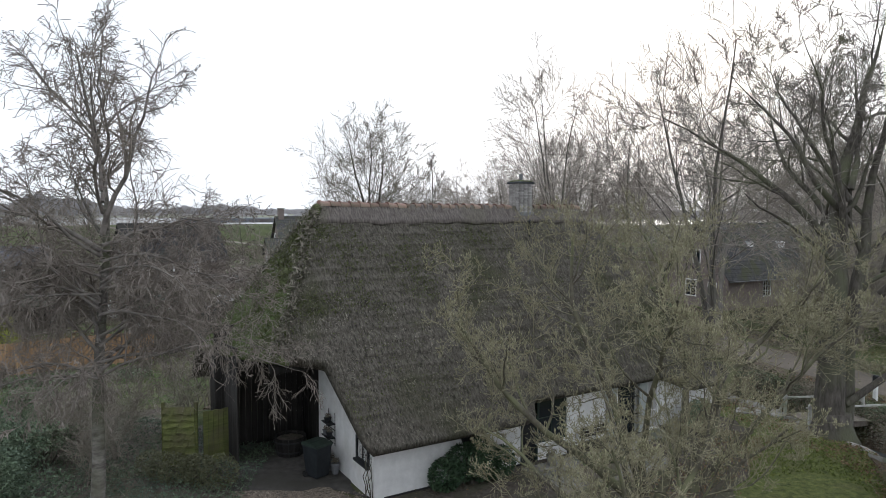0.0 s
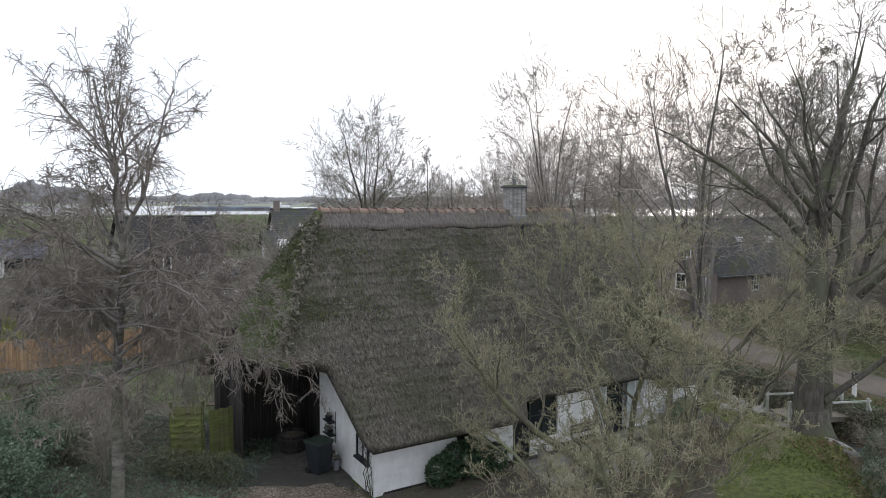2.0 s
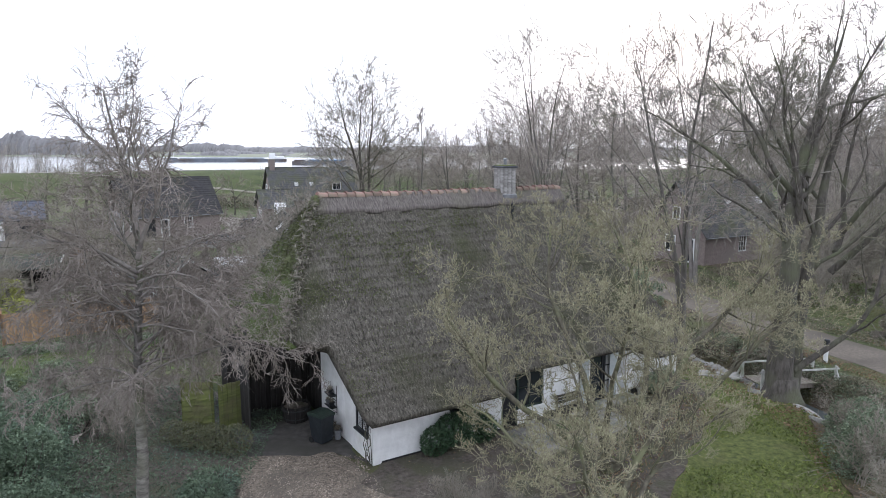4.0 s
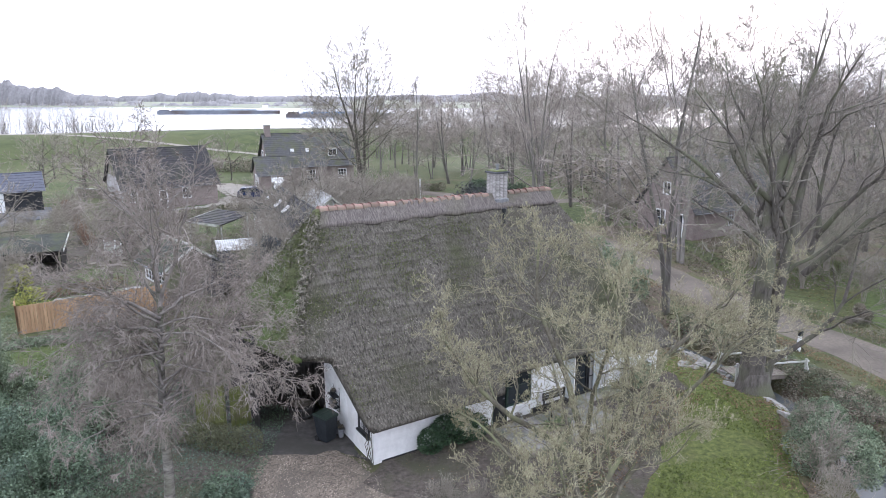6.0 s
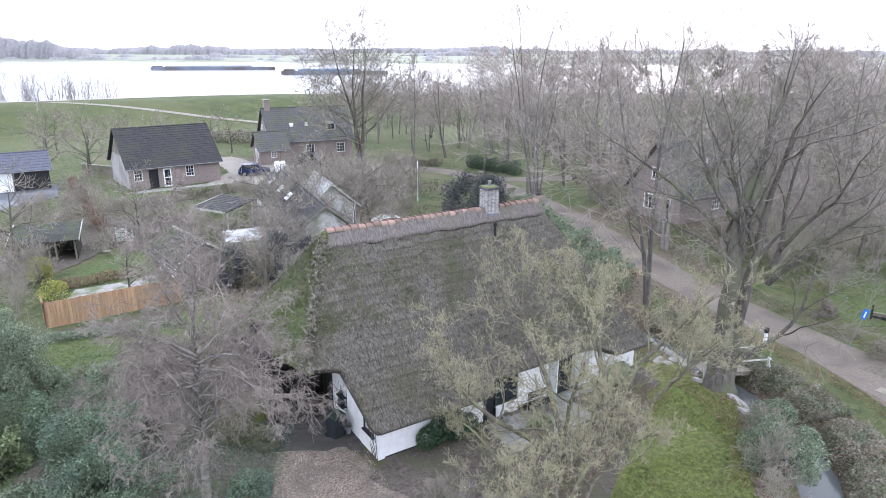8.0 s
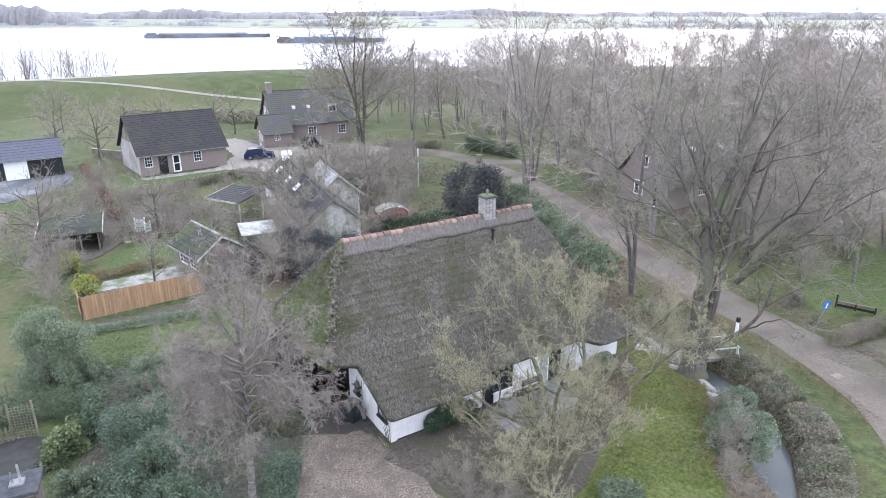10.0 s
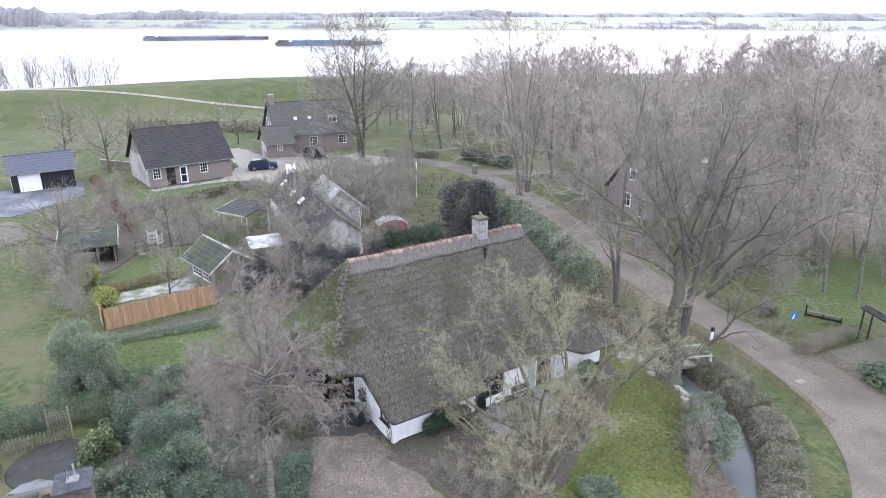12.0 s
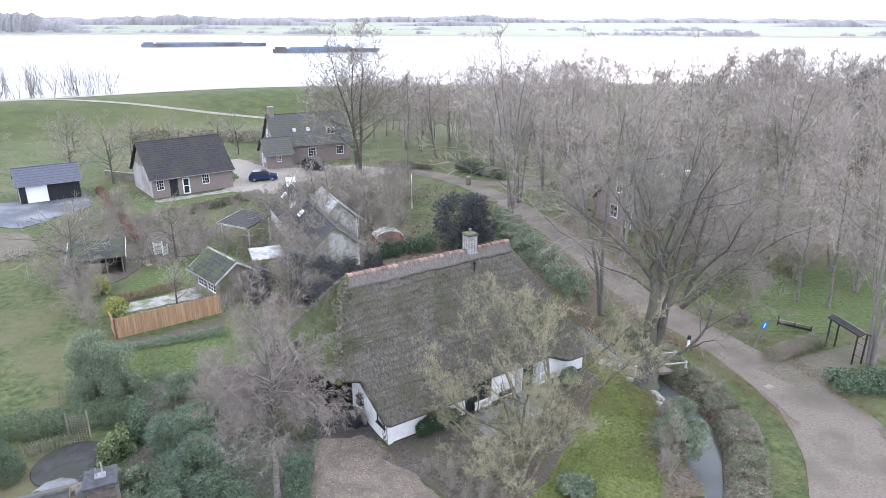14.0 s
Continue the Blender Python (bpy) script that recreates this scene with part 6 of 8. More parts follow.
for i, ob in enumerate([o for o in white_barn.children if o.name.startswith("skylight")]):
    ob.matrix_basis = Matrix.Translation((0, 2.3, 4.22)) @ pose(0, 0, 0, -math.degrees(math.atan2(1.9, 2.3)), 0, 0) @ Matrix.Translation((0, -2.6, 0))
part("cupola", Shape().bbox(16.7, 1.9, 3.9, 17.4, 2.7, 4.5, 0.02).prism([(16.6, 4.5), (17.5, 4.5), (17.05, 4.95)], 1.8, 2.8, "y"), M_PAINT, white_barn, "small white roof cupola")
gable_house("white_shed", -6.2, 52.6, 113.0, 6.0, 4.2, 2.4, 4.2, M_WHITE, M_CLEARSHEET, "white shed with a pale sheeted roof in the thicket", "shed", trim=M_OLDWHITE, gable_mat=M_OLDWHITE)

# the house whose chimney stands near the garden path
low = gable_house("neighbour_house", -20.8, 3.6, 22.0, 8.2, 6.0, 2.2, 4.1, M_BRICK, M_OLDTILE, "brick neighbour house with a grey tiled roof", "house", trim=M_GREYWOOD)
stk = thing("brick_chimney", -12.35, 9.0, 0, 22, "broad brick chimney with a lead-grey slab", "chimney")
part("stack", Shape().bbox(-0.5, -0.5, 0.0, 0.5, 0.5, 5.1, 0.02), M_SOOTBRICK, stk)
part("slab", Shape().bbox(-0.6, -0.6, 5.1, 0.6, 0.6, 5.2, 0.02), M_SLATE, stk)
part("cowl", Shape().bbox(-0.2, -0.16, 5.2, 0.2, 0.2, 5.27, 0.02), M_ZINC, stk, "low lead-covered vent")
part("spike", Shape().tube([(0.1, 0, 5.2), (0.1, 0, 5.85)], 0.035, 6), M_STONE, stk)
part("spike", Shape().tube([(-0.12, 0.05, 5.2), (-0.12, 0.05, 5.6)], 0.025, 6), M_ZINC, stk)
soot_brick = brick_mesh.copy()
soot_brick.materials.clear()
for k in range(16):
    z = 4.0 + k * 0.07
    for j in range(4):
        bk = part("brick", soot_brick, M_SOOTBRICK, stk)
        bk.matrix_basis = pose(-0.36 + j * 0.235 + (0.04 if k % 2 else 0), -0.5, z)

# open shelter with white fascia boards
sh = thing("garden_shelter", -20.0, 51.4, 0, -30, "open garden shelter with a dark roof and white fascia", "shelter")
for px, py in ((0.1, 0.1), (3.7, 0.1), (0.1, 3.0), (3.7, 3.0)):
    part("post", Shape().bbox(px - 0.06, py - 0.06, 0, px + 0.06, py + 0.06, 2.25 + py * 0.12, 0.01), M_OLDWHITE, sh)
part("roof", tiled_slope(3.8, 3.6, 0.5, 0.1, 0.36), M_ROOFTILE, sh).matrix_basis = pose(0, -0.25, 2.3)
part("fascia", Shape().box(-0.13, -0.31, 2.2, 3.93, -0.27, 2.36), M_OLDWHITE, sh)
part("fascia", Shape().prism([(-0.27, 2.22), (3.4, 2.72), (3.4, 2.86), (-0.27, 2.36)], -0.16, -0.12, "x"), M_OLDWHITE, sh)
gt = thing("garden_table", -17.6, 51.9, 0, -20, "grey garden table under the shelter", "table")
part("tabletop", Shape().bbox(-0.7, -0.4, 0.7, 0.7, 0.4, 0.75, 0.02), M_GREYWOOD, gt)
for px, py in ((-0.6, -0.3), (0.6, -0.3), (-0.6, 0.3), (0.6, 0.3)):
    part("leg", Shape().bbox(px - 0.04, py - 0.04, 0, px + 0.04, py + 0.04, 0.7, 0.006), M_GREYWOOD, gt)
# lean-to with corrugated clear sheets
lt = thing("lean_to", -14.2, 40.6, 0, 22, "lean-to with pale corrugated plastic sheets", "lean-to")
for px, py in ((0, 0), (2.7, 0), (0, 2.2), (2.7, 2.2)):
    part("post", Shape().bbox(px - 0.05, py - 0.05, 0, px + 0.05, py + 0.05, 2.2 + py * 0.1, 0.008), M_GREYWOOD, lt)
for k in range(3):
    s = Shape()
    pr = [(k * 0.92 + i * 0.0765, 0.03 * (i % 2)) for i in range(13)]
    s.prism(pr + [(x, z - 0.012) for x, z in reversed(pr)], -0.2, 2.4, "y")
    sheet = part("roof_sheet", s, M_CLEARSHEET, lt)
    sheet.matrix_basis = pose(0, 0, 2.24, math.degrees(math.atan(0.1)), 0, 0)

# the board fence
def fence_panel(w, h, mats, label, bw=0.145):
    f = thing("board_fence", 0, 0, 0, 0, label, "fence", "panels of the board fence")
    n = int(w / bw)
    for k in range(n):
        part("board", Shape().bbox(k * w / n + 0.004, -0.012 - 0.018 * (k % 2), 0.06, (k + 1) * w / n - 0.004, 0.012 - 0.018 * (k % 2), h, 0.004), mats, f)
    for z in (0.3, h - 0.25):
        part("rail", Shape().bbox(0, 0.014, z, w, 0.05, z + 0.08, 0.005), mats, f)
    part("post", Shape().bbox(-0.05, -0.05, 0, 0.05, 0.05, h + 0.06, 0.01), mats, f)
    return f


fp = fence_panel(1.86, 1.62, M_FENCE, "new orange-brown vertical board fence panel")
ax, ay, bx_, by_ = -21.7, 30.6, -15.4, 34.7
ang = math.degrees(math.atan2(by_ - ay, bx_ - ax))
fp.matrix_basis = pose(ax, ay, 0.0, 0, 0, ang)
for k in range(1, 4):
    copy_thing(fp, pose(lerp(ax, bx_, k / 4), lerp(ay, by_, k / 4), 0.01 * k, 0, 0, ang))
copy_thing(fp, pose(ax, ay, 0.0, 0, 0, ang + 90))

# ---- vehicles ----
def car(name, x, y, rz, paint, label, L=3.9, W=1.68, H=1.45):
    c = thing(name, x, y, ground_z(x, y) + 0.035, rz, label, "car")
    low_ = [(-L / 2, 0.28), (L / 2, 0.28), (L / 2, 0.62), (L / 2 - 0.12, 0.75), (L * 0.25, 0.88), (-L / 2 + 0.05, 0.92), (-L / 2, 0.7)]
    part("body", Shape().prism(low_, -W / 2, W / 2, "y"), paint, c)
    cab = [(L * 0.25, 0.88), (L * 0.08, H - 0.04), (-L * 0.05, H), (-L * 0.36, H - 0.04), (-L * 0.47, 0.9)]
    part("cabin", Shape().prism(cab, -W / 2 + 0.12, W / 2 - 0.12, "y"), paint, c)
    for sy in (-1, 1):
        yy = sy * (W / 2 - 0.115)
        part("side_window", Shape().prism([(L * 0.2, 0.93), (L * 0.07, H - 0.1), (-L * 0.08, H - 0.08), (-L * 0.08, 0.93)], min(yy, yy + sy * 0.012), max(yy, yy + sy * 0.012), "y"), M_GLASS, c)
        part("side_window", Shape().prism([(-L * 0.1, 0.93), (-L * 0.1, H - 0.08), (-L * 0.34, H - 0.1), (-L * 0.42, 0.93)], min(yy, yy + sy * 0.012), max(yy, yy + sy * 0.012), "y"), M_GLASS, c)
        part("headlight", Shape().bbox(L / 2 - 0.03, sy * 0.6 - 0.14, 0.6, L / 2 + 0.02, sy * 0.6 + 0.14, 0.74, 0.01), M_PAINT, c)
        for wx in (-L * 0.31, L * 0.32):
            wh = part("wheel", Shape().lathe([(0.2, -0.09), (0.3, -0.09), (0.31, -0.05), (0.31, 0.05), (0.3, 0.09), (0.2, 0.09)], 16, (wx, sy * (W / 2 - 0.08), 0.31), "y"), M_RUBBER, c)
            part("rim", Shape().lathe([(0.19, -0.095), (0.2, 0), (0.19, 0.095)], 12, (wx, sy * (W / 2 - 0.08), 0.31), "y"), M_ZINC, wh)
    return c


car("hatchback_car", -21.8, 78.9, 12, M_CARBLUE, "small dark blue hatchback on the gravel yard")
jeep = car("off_road_car", -15.4, 85.6, -20, M_CARGREY, "dark off-road car parked by the brick house", 3.9, 1.75, 1.8)
part("spare_wheel", Shape().lathe([(0.12, -0.1), (0.33, -0.1), (0.35, 0), (0.33, 0.1), (0.12, 0.1)], 14, (-2.05, 0, 0.95), "x"), M_RUBBER, jeep)
trailer = thing("covered_trailer", -3.2, 50.6, 0, 20, "domed red trailer with a white rim and pale roof", "trailer")
part("body", Shape().bbox(-1.7, -0.9, 0.45, 1.7, 0.9, 1.3, 0.05), M_RED, trailer)
def arch(r0, r1, h0, h1):
    """Half a flat ring, or half a disc where r1 is 0."""
    out = [(-r0 * math.cos(a * math.pi / 12), 1.3 + h0 * math.sin(a * math.pi / 12)) for a in range(13)]
    return out + ([(r1 * math.cos(a * math.pi / 12), 1.3 + h1 * math.sin(a * math.pi / 12)) for a in range(13)] if r1 else [])


part("front_panel", Shape().prism(arch(1.62, 0, 0.7, 0), -0.9, -0.84, "y"), M_RED, trailer, "red arched front panel")
part("rear_panel", Shape().prism(arch(1.62, 0, 0.7, 0), 0.84, 0.9, "y"), M_RED, trailer)
part("rim", Shape().prism(arch(1.74, 1.62, 0.8, 0.7), -0.96, -0.82, "y"), M_PAINT, trailer, "white arched rim")
part("cover", Shape().prism(arch(1.7, 1.6, 0.76, 0.68), -0.82, 0.95, "y"), M_OLDWHITE, trailer, "weathered pale domed cover")
for wx in (-0.5, 0.5):
    for sy in (-0.85, 0.85):
        part("wheel", Shape().lathe([(0.1, -0.09), (0.3, -0.09), (0.31, 0), (0.3, 0.09), (0.1, 0.09)], 12, (wx, sy, 0.31), "y"), M_RUBBER, trailer)
part("drawbar", Shape().beam((1.7, 0, 0.5), (2.9, 0, 0.45), 0.08, 0.08), M_ZINC, trailer)
trailer.scale = (0.82, 0.82, 0.82)


def barge(x, y, rz, L, hatch, label):
    b = thing("river_barge", x, y, -0.55, rz, label, "barge")
    W = 10.5
    hull = [(-L / 2, -W / 2 * 0.8), (-L / 2 + 3, -W / 2), (L / 2 - 9, -W / 2), (L / 2 - 2, -W / 4), (L / 2, 0), (L / 2 - 2, W / 4), (L / 2 - 9, W / 2), (-L / 2 + 3, W / 2), (-L / 2, W / 2 * 0.8)]
    part("hull", Shape().prism(hull, -0.6, 2.6), M_HULL, b)
    part("bow", Shape().prism([(L / 2 - 9, -4), (L / 2 - 1.5, -1), (L / 2 - 1.5, 1), (L / 2 - 9, 4)], 2.6, 3.6), M_HULL, b)
    part("hatch", Shape().bbox(-L / 2 + 18, -4.2, 2.6, L / 2 - 11, 4.2, 3.7, 0.3), hatch, b)
    wh = part("wheelhouse", Shape().bbox(-L / 2 + 9, -2.6, 2.6, -L / 2 + 14, 2.6, 7.0, 0.2), M_PAINT, b, "white wheelhouse")
    part("window", Shape().box(-L / 2 + 14.0, -2.2, 5.2, -L / 2 + 14.05, 2.2, 6.5), M_GLASS, wh)
    part("deckhouse", Shape().bbox(-L / 2 + 2, -3.8, 2.6, -L / 2 + 9, 3.8, 4.6, 0.2), M_PAINT, b)
    part("mast", Shape().tube([(L / 2 - 6, 0, 3.5), (L / 2 - 6, 0, 7.5)], 0.12, 6), M_PAINT, b)
    return b


barge(-168, 540, -164, 94, M_HATCH, "long dark empty barge on the river")
barge(-60, 448, -170, 70, M_HATCHBLUE, "dark cargo barge with blue hatches on the river")


# ---- the wooded far bank ----
def far_wood(x0, x1, y0, deep, h, seed, label, step=2.0, low=0.4, gaps=0.0, coarse=0.01, rag=0.06):
    """A belt of bare wood far off: an uneven, closed mass of crowns, interrupted where the noise is low."""
    rng = np.random.default_rng(seed)
    X = np.arange(x0, x1, step)
    T = np.array([low + noise.noise(Vector((x * coarse, seed * 3.1, 0))) + 0.45 * noise.noise(Vector((x * coarse * 6, seed * 1.7, 0))) for x in X])
    T = np.where(T < gaps, 0.0, np.maximum(T, 0.12)) * h * rng.uniform(1 - rag, 1 + rag * 0.6, len(X))
    T[0] = T[-1] = 0.0
    Y = y0 - 0.15 * X
    n = len(X)
    rows = []
    for dy, f in ((0, 0.0), (0.1, 0.55), (0.3, 0.9), (0.55, 1.0), (0.8, 0.85), (1.0, 0.0)):
        j = rng.uniform(-0.08, 0.08, n)
        rows.append(np.column_stack([X + rng.uniform(-0.3, 0.3, n) * step, Y + (dy + j) * deep, 0.6 + T * f * rng.uniform(1 - rag, 1 + rag * 0.5, n)]))
    V = np.concatenate(rows)
    i, k = np.meshgrid(np.arange(n - 1), np.arange(len(rows) - 1))
    q = np.stack([k * n + i, k * n + i + 1, (k + 1) * n + i + 1, (k + 1) * n + i], -1).reshape(-1, 4)
    tall = np.maximum(T[:-1], T[1:]) > 0
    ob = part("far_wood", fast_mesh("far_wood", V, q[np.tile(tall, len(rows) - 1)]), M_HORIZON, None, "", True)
    return tagged(ob, label, "wood", kind="stuff")


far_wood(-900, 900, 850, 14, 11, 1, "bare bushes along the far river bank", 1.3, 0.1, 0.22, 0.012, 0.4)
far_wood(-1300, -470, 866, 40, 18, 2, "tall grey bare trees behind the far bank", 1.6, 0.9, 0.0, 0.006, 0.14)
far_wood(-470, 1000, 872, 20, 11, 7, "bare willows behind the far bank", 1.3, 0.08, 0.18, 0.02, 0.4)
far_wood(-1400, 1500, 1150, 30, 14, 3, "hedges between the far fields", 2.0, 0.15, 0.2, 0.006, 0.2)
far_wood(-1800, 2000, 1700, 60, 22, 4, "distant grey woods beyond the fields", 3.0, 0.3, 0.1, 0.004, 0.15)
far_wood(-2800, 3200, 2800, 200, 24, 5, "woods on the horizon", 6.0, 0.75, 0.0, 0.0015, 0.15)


# ---- things in the farmhouse garden ----
def at_house(name, u, v, rz, label, category, group="", z=0.03):
    x, y = house_at(u, v)
    return thing(name, x, y, z, HR + rz, label, category, group)


wb = at_house("wheelie_bin", -0.75, 2.45, 20, "dark grey wheeled rubbish bin with a green lid", "rubbish bin")
part("body", Shape().add([(-0.24, -0.27, 0.06), (0.24, -0.27, 0.06), (0.24, 0.2, 0.06), (-0.24, 0.2, 0.06), (-0.29, -0.34, 0.98), (0.29, -0.34, 0.98), (0.29, 0.32, 0.98), (-0.29, 0.32, 0.98)],
                         [(0, 3, 2, 1), (4, 5, 6, 7), (0, 1, 5, 4), (1, 2, 6, 5), (2, 3, 7, 6), (3, 0, 4, 7)]), M_BIN, wb)
part("rim", Shape().bbox(-0.31, -0.36, 0.95, 0.31, 0.34, 0.99, 0.01), M_BIN, wb)
part("lid", Shape().prism([(-0.37, 0.99), (0.36, 0.99), (0.34, 1.06), (0.0, 1.1), (-0.36, 1.04)], -0.31, 0.31, "x"), M_BINLID, wb, "dark green lid")
part("handle", Shape().tube([(-0.25, 0.4, 0.97), (0.25, 0.4, 0.97)], 0.016, 6), M_BIN, wb)
for sx in (-0.26, 0.26):
    part("wheel", Shape().lathe([(0.03, -0.03), (0.1, -0.03), (0.1, 0.03), (0.03, 0.03)], 12, (sx, 0.22, 0.1), "x"), M_RUBBER, wb)

tub = at_house("half_barrel", -0.85, 4.7, 0, "dark wooden half barrel planter", "planter")
for k in range(16):
    a0, a1 = 2 * math.pi * k / 16 + 0.015, 2 * math.pi * (k + 1) / 16 - 0.015
    prof = [(0.43, 0.0), (0.5, 0.3), (0.52, 0.6)]
    s = Shape()
    vv = []
    for r, z in prof:
        for a in (a0, a1):
            vv += [(r * math.cos(a), r * math.sin(a), z), ((r - 0.04) * math.cos(a), (r - 0.04) * math.sin(a), z)]
    s.add(vv, [(0, 2, 6, 4), (4, 6, 10, 8), (1, 5, 7, 3), (5, 9, 11, 7), (0, 4, 5, 1), (4, 8, 9, 5), (2, 3, 7, 6), (6, 7, 11, 10), (8, 10, 11, 9), (0, 1, 3, 2)])
    part("stave", s, M_DARKWOOD, tub)
for z, r in ((0.12, 0.465), (0.45, 0.52)):
    part("hoop", Shape().lathe([(r, z), (r + 0.008, z), (r + 0.012, z + 0.05), (r, z + 0.05)], 24), M_TAR, tub)
part("soil", Shape().lathe([(0.1, 0.5), (0.47, 0.5), (0.3, 0.56), (0.02, 0.57)], 16), M_SOIL, tub)

rack = at_house("wall_shelf", -0.01, 3.1, 0, "iron wall rack with flower pots on the gable", "plant rack", z=0)
for z in (0.95, 1.38):
    part("shelf", Shape().bbox(-0.24, -0.3, z, 0.0, 0.3, z + 0.025, 0.004), M_BLACK, rack)
    part("bracket", Shape().tube([(0, -0.25, z - 0.2), (-0.2, -0.25, z)], 0.01, 5), M_BLACK, rack)
    part("bracket", Shape().tube([(0, 0.25, z - 0.2), (-0.2, 0.25, z)], 0.01, 5), M_BLACK, rack)
for yy in (-0.28, 0.28):
    part("upright", Shape().tube([(-0.01, yy, 0.7), (-0.01, yy, 1.75)], 0.011, 5), M_BLACK, rack)


def pot(u, v, r, h, material, label, z=0.03):
    p = at_house("flower_pot", u, v, 0, label, "flower pot", "pots at the gable", z)
    part("body", Shape().lathe([(r * 0.7, 0), (r, h * 0.85), (r * 1.1, h * 0.86), (r * 1.1, h), (r * 0.95, h), (r * 0.9, h * 0.9), (0.02, h * 0.88)], 14), material, p)
    rng = np.random.default_rng(int(u * 100 + v * 10 + 500))
    part("plant", blades("plant", in_clumps(rng, [(0, 0, h + r * 0.6, r * 0.9, r * 0.9, r * 0.7)], 160, 0.2), r * 0.3, rng, 0.0, 0.2), M_BRAMBLE, p)
    return p


for u, v, r, h, m_, lab, z in ((-0.15, 2.96, 0.1, 0.16, M_BLACK, "dark pot with a withered plant", 0.98), (-0.15, 3.26, 0.1, 0.15, M_ZINC, "grey pot with a withered plant", 0.98), (-0.15, 3.1, 0.11, 0.15, M_BLACK, "dark bowl with dry stalks", 1.41),
                               (-0.2, 2.35, 0.13, 0.34, M_ZINC, "grey zinc bucket pot on the ground", 0.03), (-0.22, 2.7, 0.14, 0.36, M_ZINC, "grey zinc bucket with a dry plant", 0.03), (-0.2, 3.05, 0.12, 0.5, M_STONE, "tall stone pot against the wall", 0.03)):
    pot(u, v, r, h, m_, lab, z)

# the waney-edged green screen and the old door beside it
sc = thing("board_screen", -8.6, 19.95, 0.0, 4, "green algae-covered screen of overlapping waney boards", "garden screen")
for k in range(9):
    z = 0.1 + k * 0.205
    n = 12
    lowz = [z - 0.035 * math.sin(j * 1.1 + k * 2.1) - 0.02 * math.sin(j * 2.3 + k) for j in range(n)]
    s = Shape()
    s.v = [(j * 0.95 / (n - 1), -0.11, lowz[j]) for j in range(n)] + [(j * 0.95 / (n - 1), -0.02, z + 0.2) for j in range(n)] + [(j * 0.95 / (n - 1), -0.08, lowz[j]) for j in range(n)] + [(j * 0.95 / (n - 1), 0.0, z + 0.2) for j in range(n)]
    s.f = [(j, j + 1, n + j + 1, n + j) for j in range(n - 1)] + [(3 * n + j, 3 * n + j + 1, 2 * n + j + 1, 2 * n + j) for j in range(n - 1)] + [(j + 1, j, 2 * n + j, 2 * n + j + 1) for j in range(n - 1)] + [(n + j, n + j + 1, 3 * n + j + 1, 3 * n + j) for j in range(n - 1)]
    part("board", s, M_GREENWOOD, sc)
for x in (-0.05, 0.95):
    part("post", Shape().bbox(x, -0.05, 0, x + 0.08, 0.05, 2.1, 0.01), M_GREENWOOD, sc)
od = thing("old_gate", -7.45, 20.15, 0.0, 38, "old greenish plank gate leaning by the yard", "gate")
for k in range(5):
    part("plank", Shape().bbox(k * 0.16, -0.015, 0.05, k * 0.16 + 0.15, 0.015, 1.75 - 0.02 * (k % 2), 0.004), M_GREENWOOD, od)
for z in (0.3, 1.4):
    part("ledge", Shape().bbox(0.0, 0.016, z, 0.79, 0.05, z + 0.1, 0.004), M_GREENWOOD, od)

# ivy against the front wall, a vine on the corner
ux, uy = house_at(3.1, -0.35)
bush("ivy_bush", ux, uy, [(-1.0, 0, 0.5, 0.55, 0.4, 0.5), (-0.4, 0, 0.75, 0.6, 0.42, 0.55), (0.25, -0.05, 0.7, 0.6, 0.45, 0.6), (0.85, 0, 0.5, 0.55, 0.42, 0.5), (0.3, 0.1, 1.05, 0.45, 0.3, 0.3)], 7000, 0.055, M_IVY, "dense dark ivy bush against the white wall", "ivy", 31, rz=HR)
vine = at_house("climbing_vine", -0.04, 0.0, 0, "bare climbing vine stems on the wall corner", "climber", z=0)
for k in range(5):
    rv = random.Random(k)
    pts = [(-0.06 - 0.03 * rv.random(), 0.12 * k - 0.1 + 0.12 * rv.uniform(-1, 1) * (j > 0), j * 0.2) for j in range(9 - k % 3)]
    part("stem", Shape().tube(pts, [0.018 - 0.0016 * j for j in range(len(pts))], 5), M_BARK, vine)

# the terrace before the door
slabs = at_house("terrace", 4.9, -2.3, 0, "small terrace of mossy grey slabs at the door", "terrace", z=0.0)
rs = random.Random(3)
for i in range(9):
    for j in range(4):
        part("slab", Shape().bbox(i * 0.52, j * 0.52, 0.0, i * 0.52 + 0.5, j * 0.52 + 0.5, 0.05 + rs.uniform(-0.006, 0.006), 0.01), M_PAVE, slabs)
edge = at_house("sleeper_edging", 4.6, -2.5, -2, "old timber sleepers edging the terrace", "edging")
for k in range(3):
    part("sleeper", Shape().bbox(k * 1.55, -0.1, 0, k * 1.55 + 1.5, 0.1, 0.16, 0.02), M_GREYWOOD, edge)
px, py = house_at(6.6, -1.9)
pb = thing("planter_box", px, py, 0.05, HR, "grey wooden planter box with clipped box", "planter")
part("box", Shape().box(-0.6, -0.25, 0, 0.6, -0.22, 0.42).box(-0.6, 0.22, 0, 0.6, 0.25, 0.42).box(-0.6, -0.22, 0, -0.57, 0.22, 0.42).box(0.57, -0.22, 0, 0.6, 0.22, 0.42), M_GREYWOOD, pb)
part("soil", Shape().box(-0.57, -0.22, 0.02, 0.57, 0.22, 0.36), M_SOIL, pb)
rgp = np.random.default_rng(77)
part("plant", blades("plant", in_clumps(rgp, [(-0.3, 0, 0.5, 0.35, 0.28, 0.22), (0.25, 0, 0.5, 0.35, 0.28, 0.2)], 1500, 0.5), 0.035, rgp), M_LIMELEAF, pb)
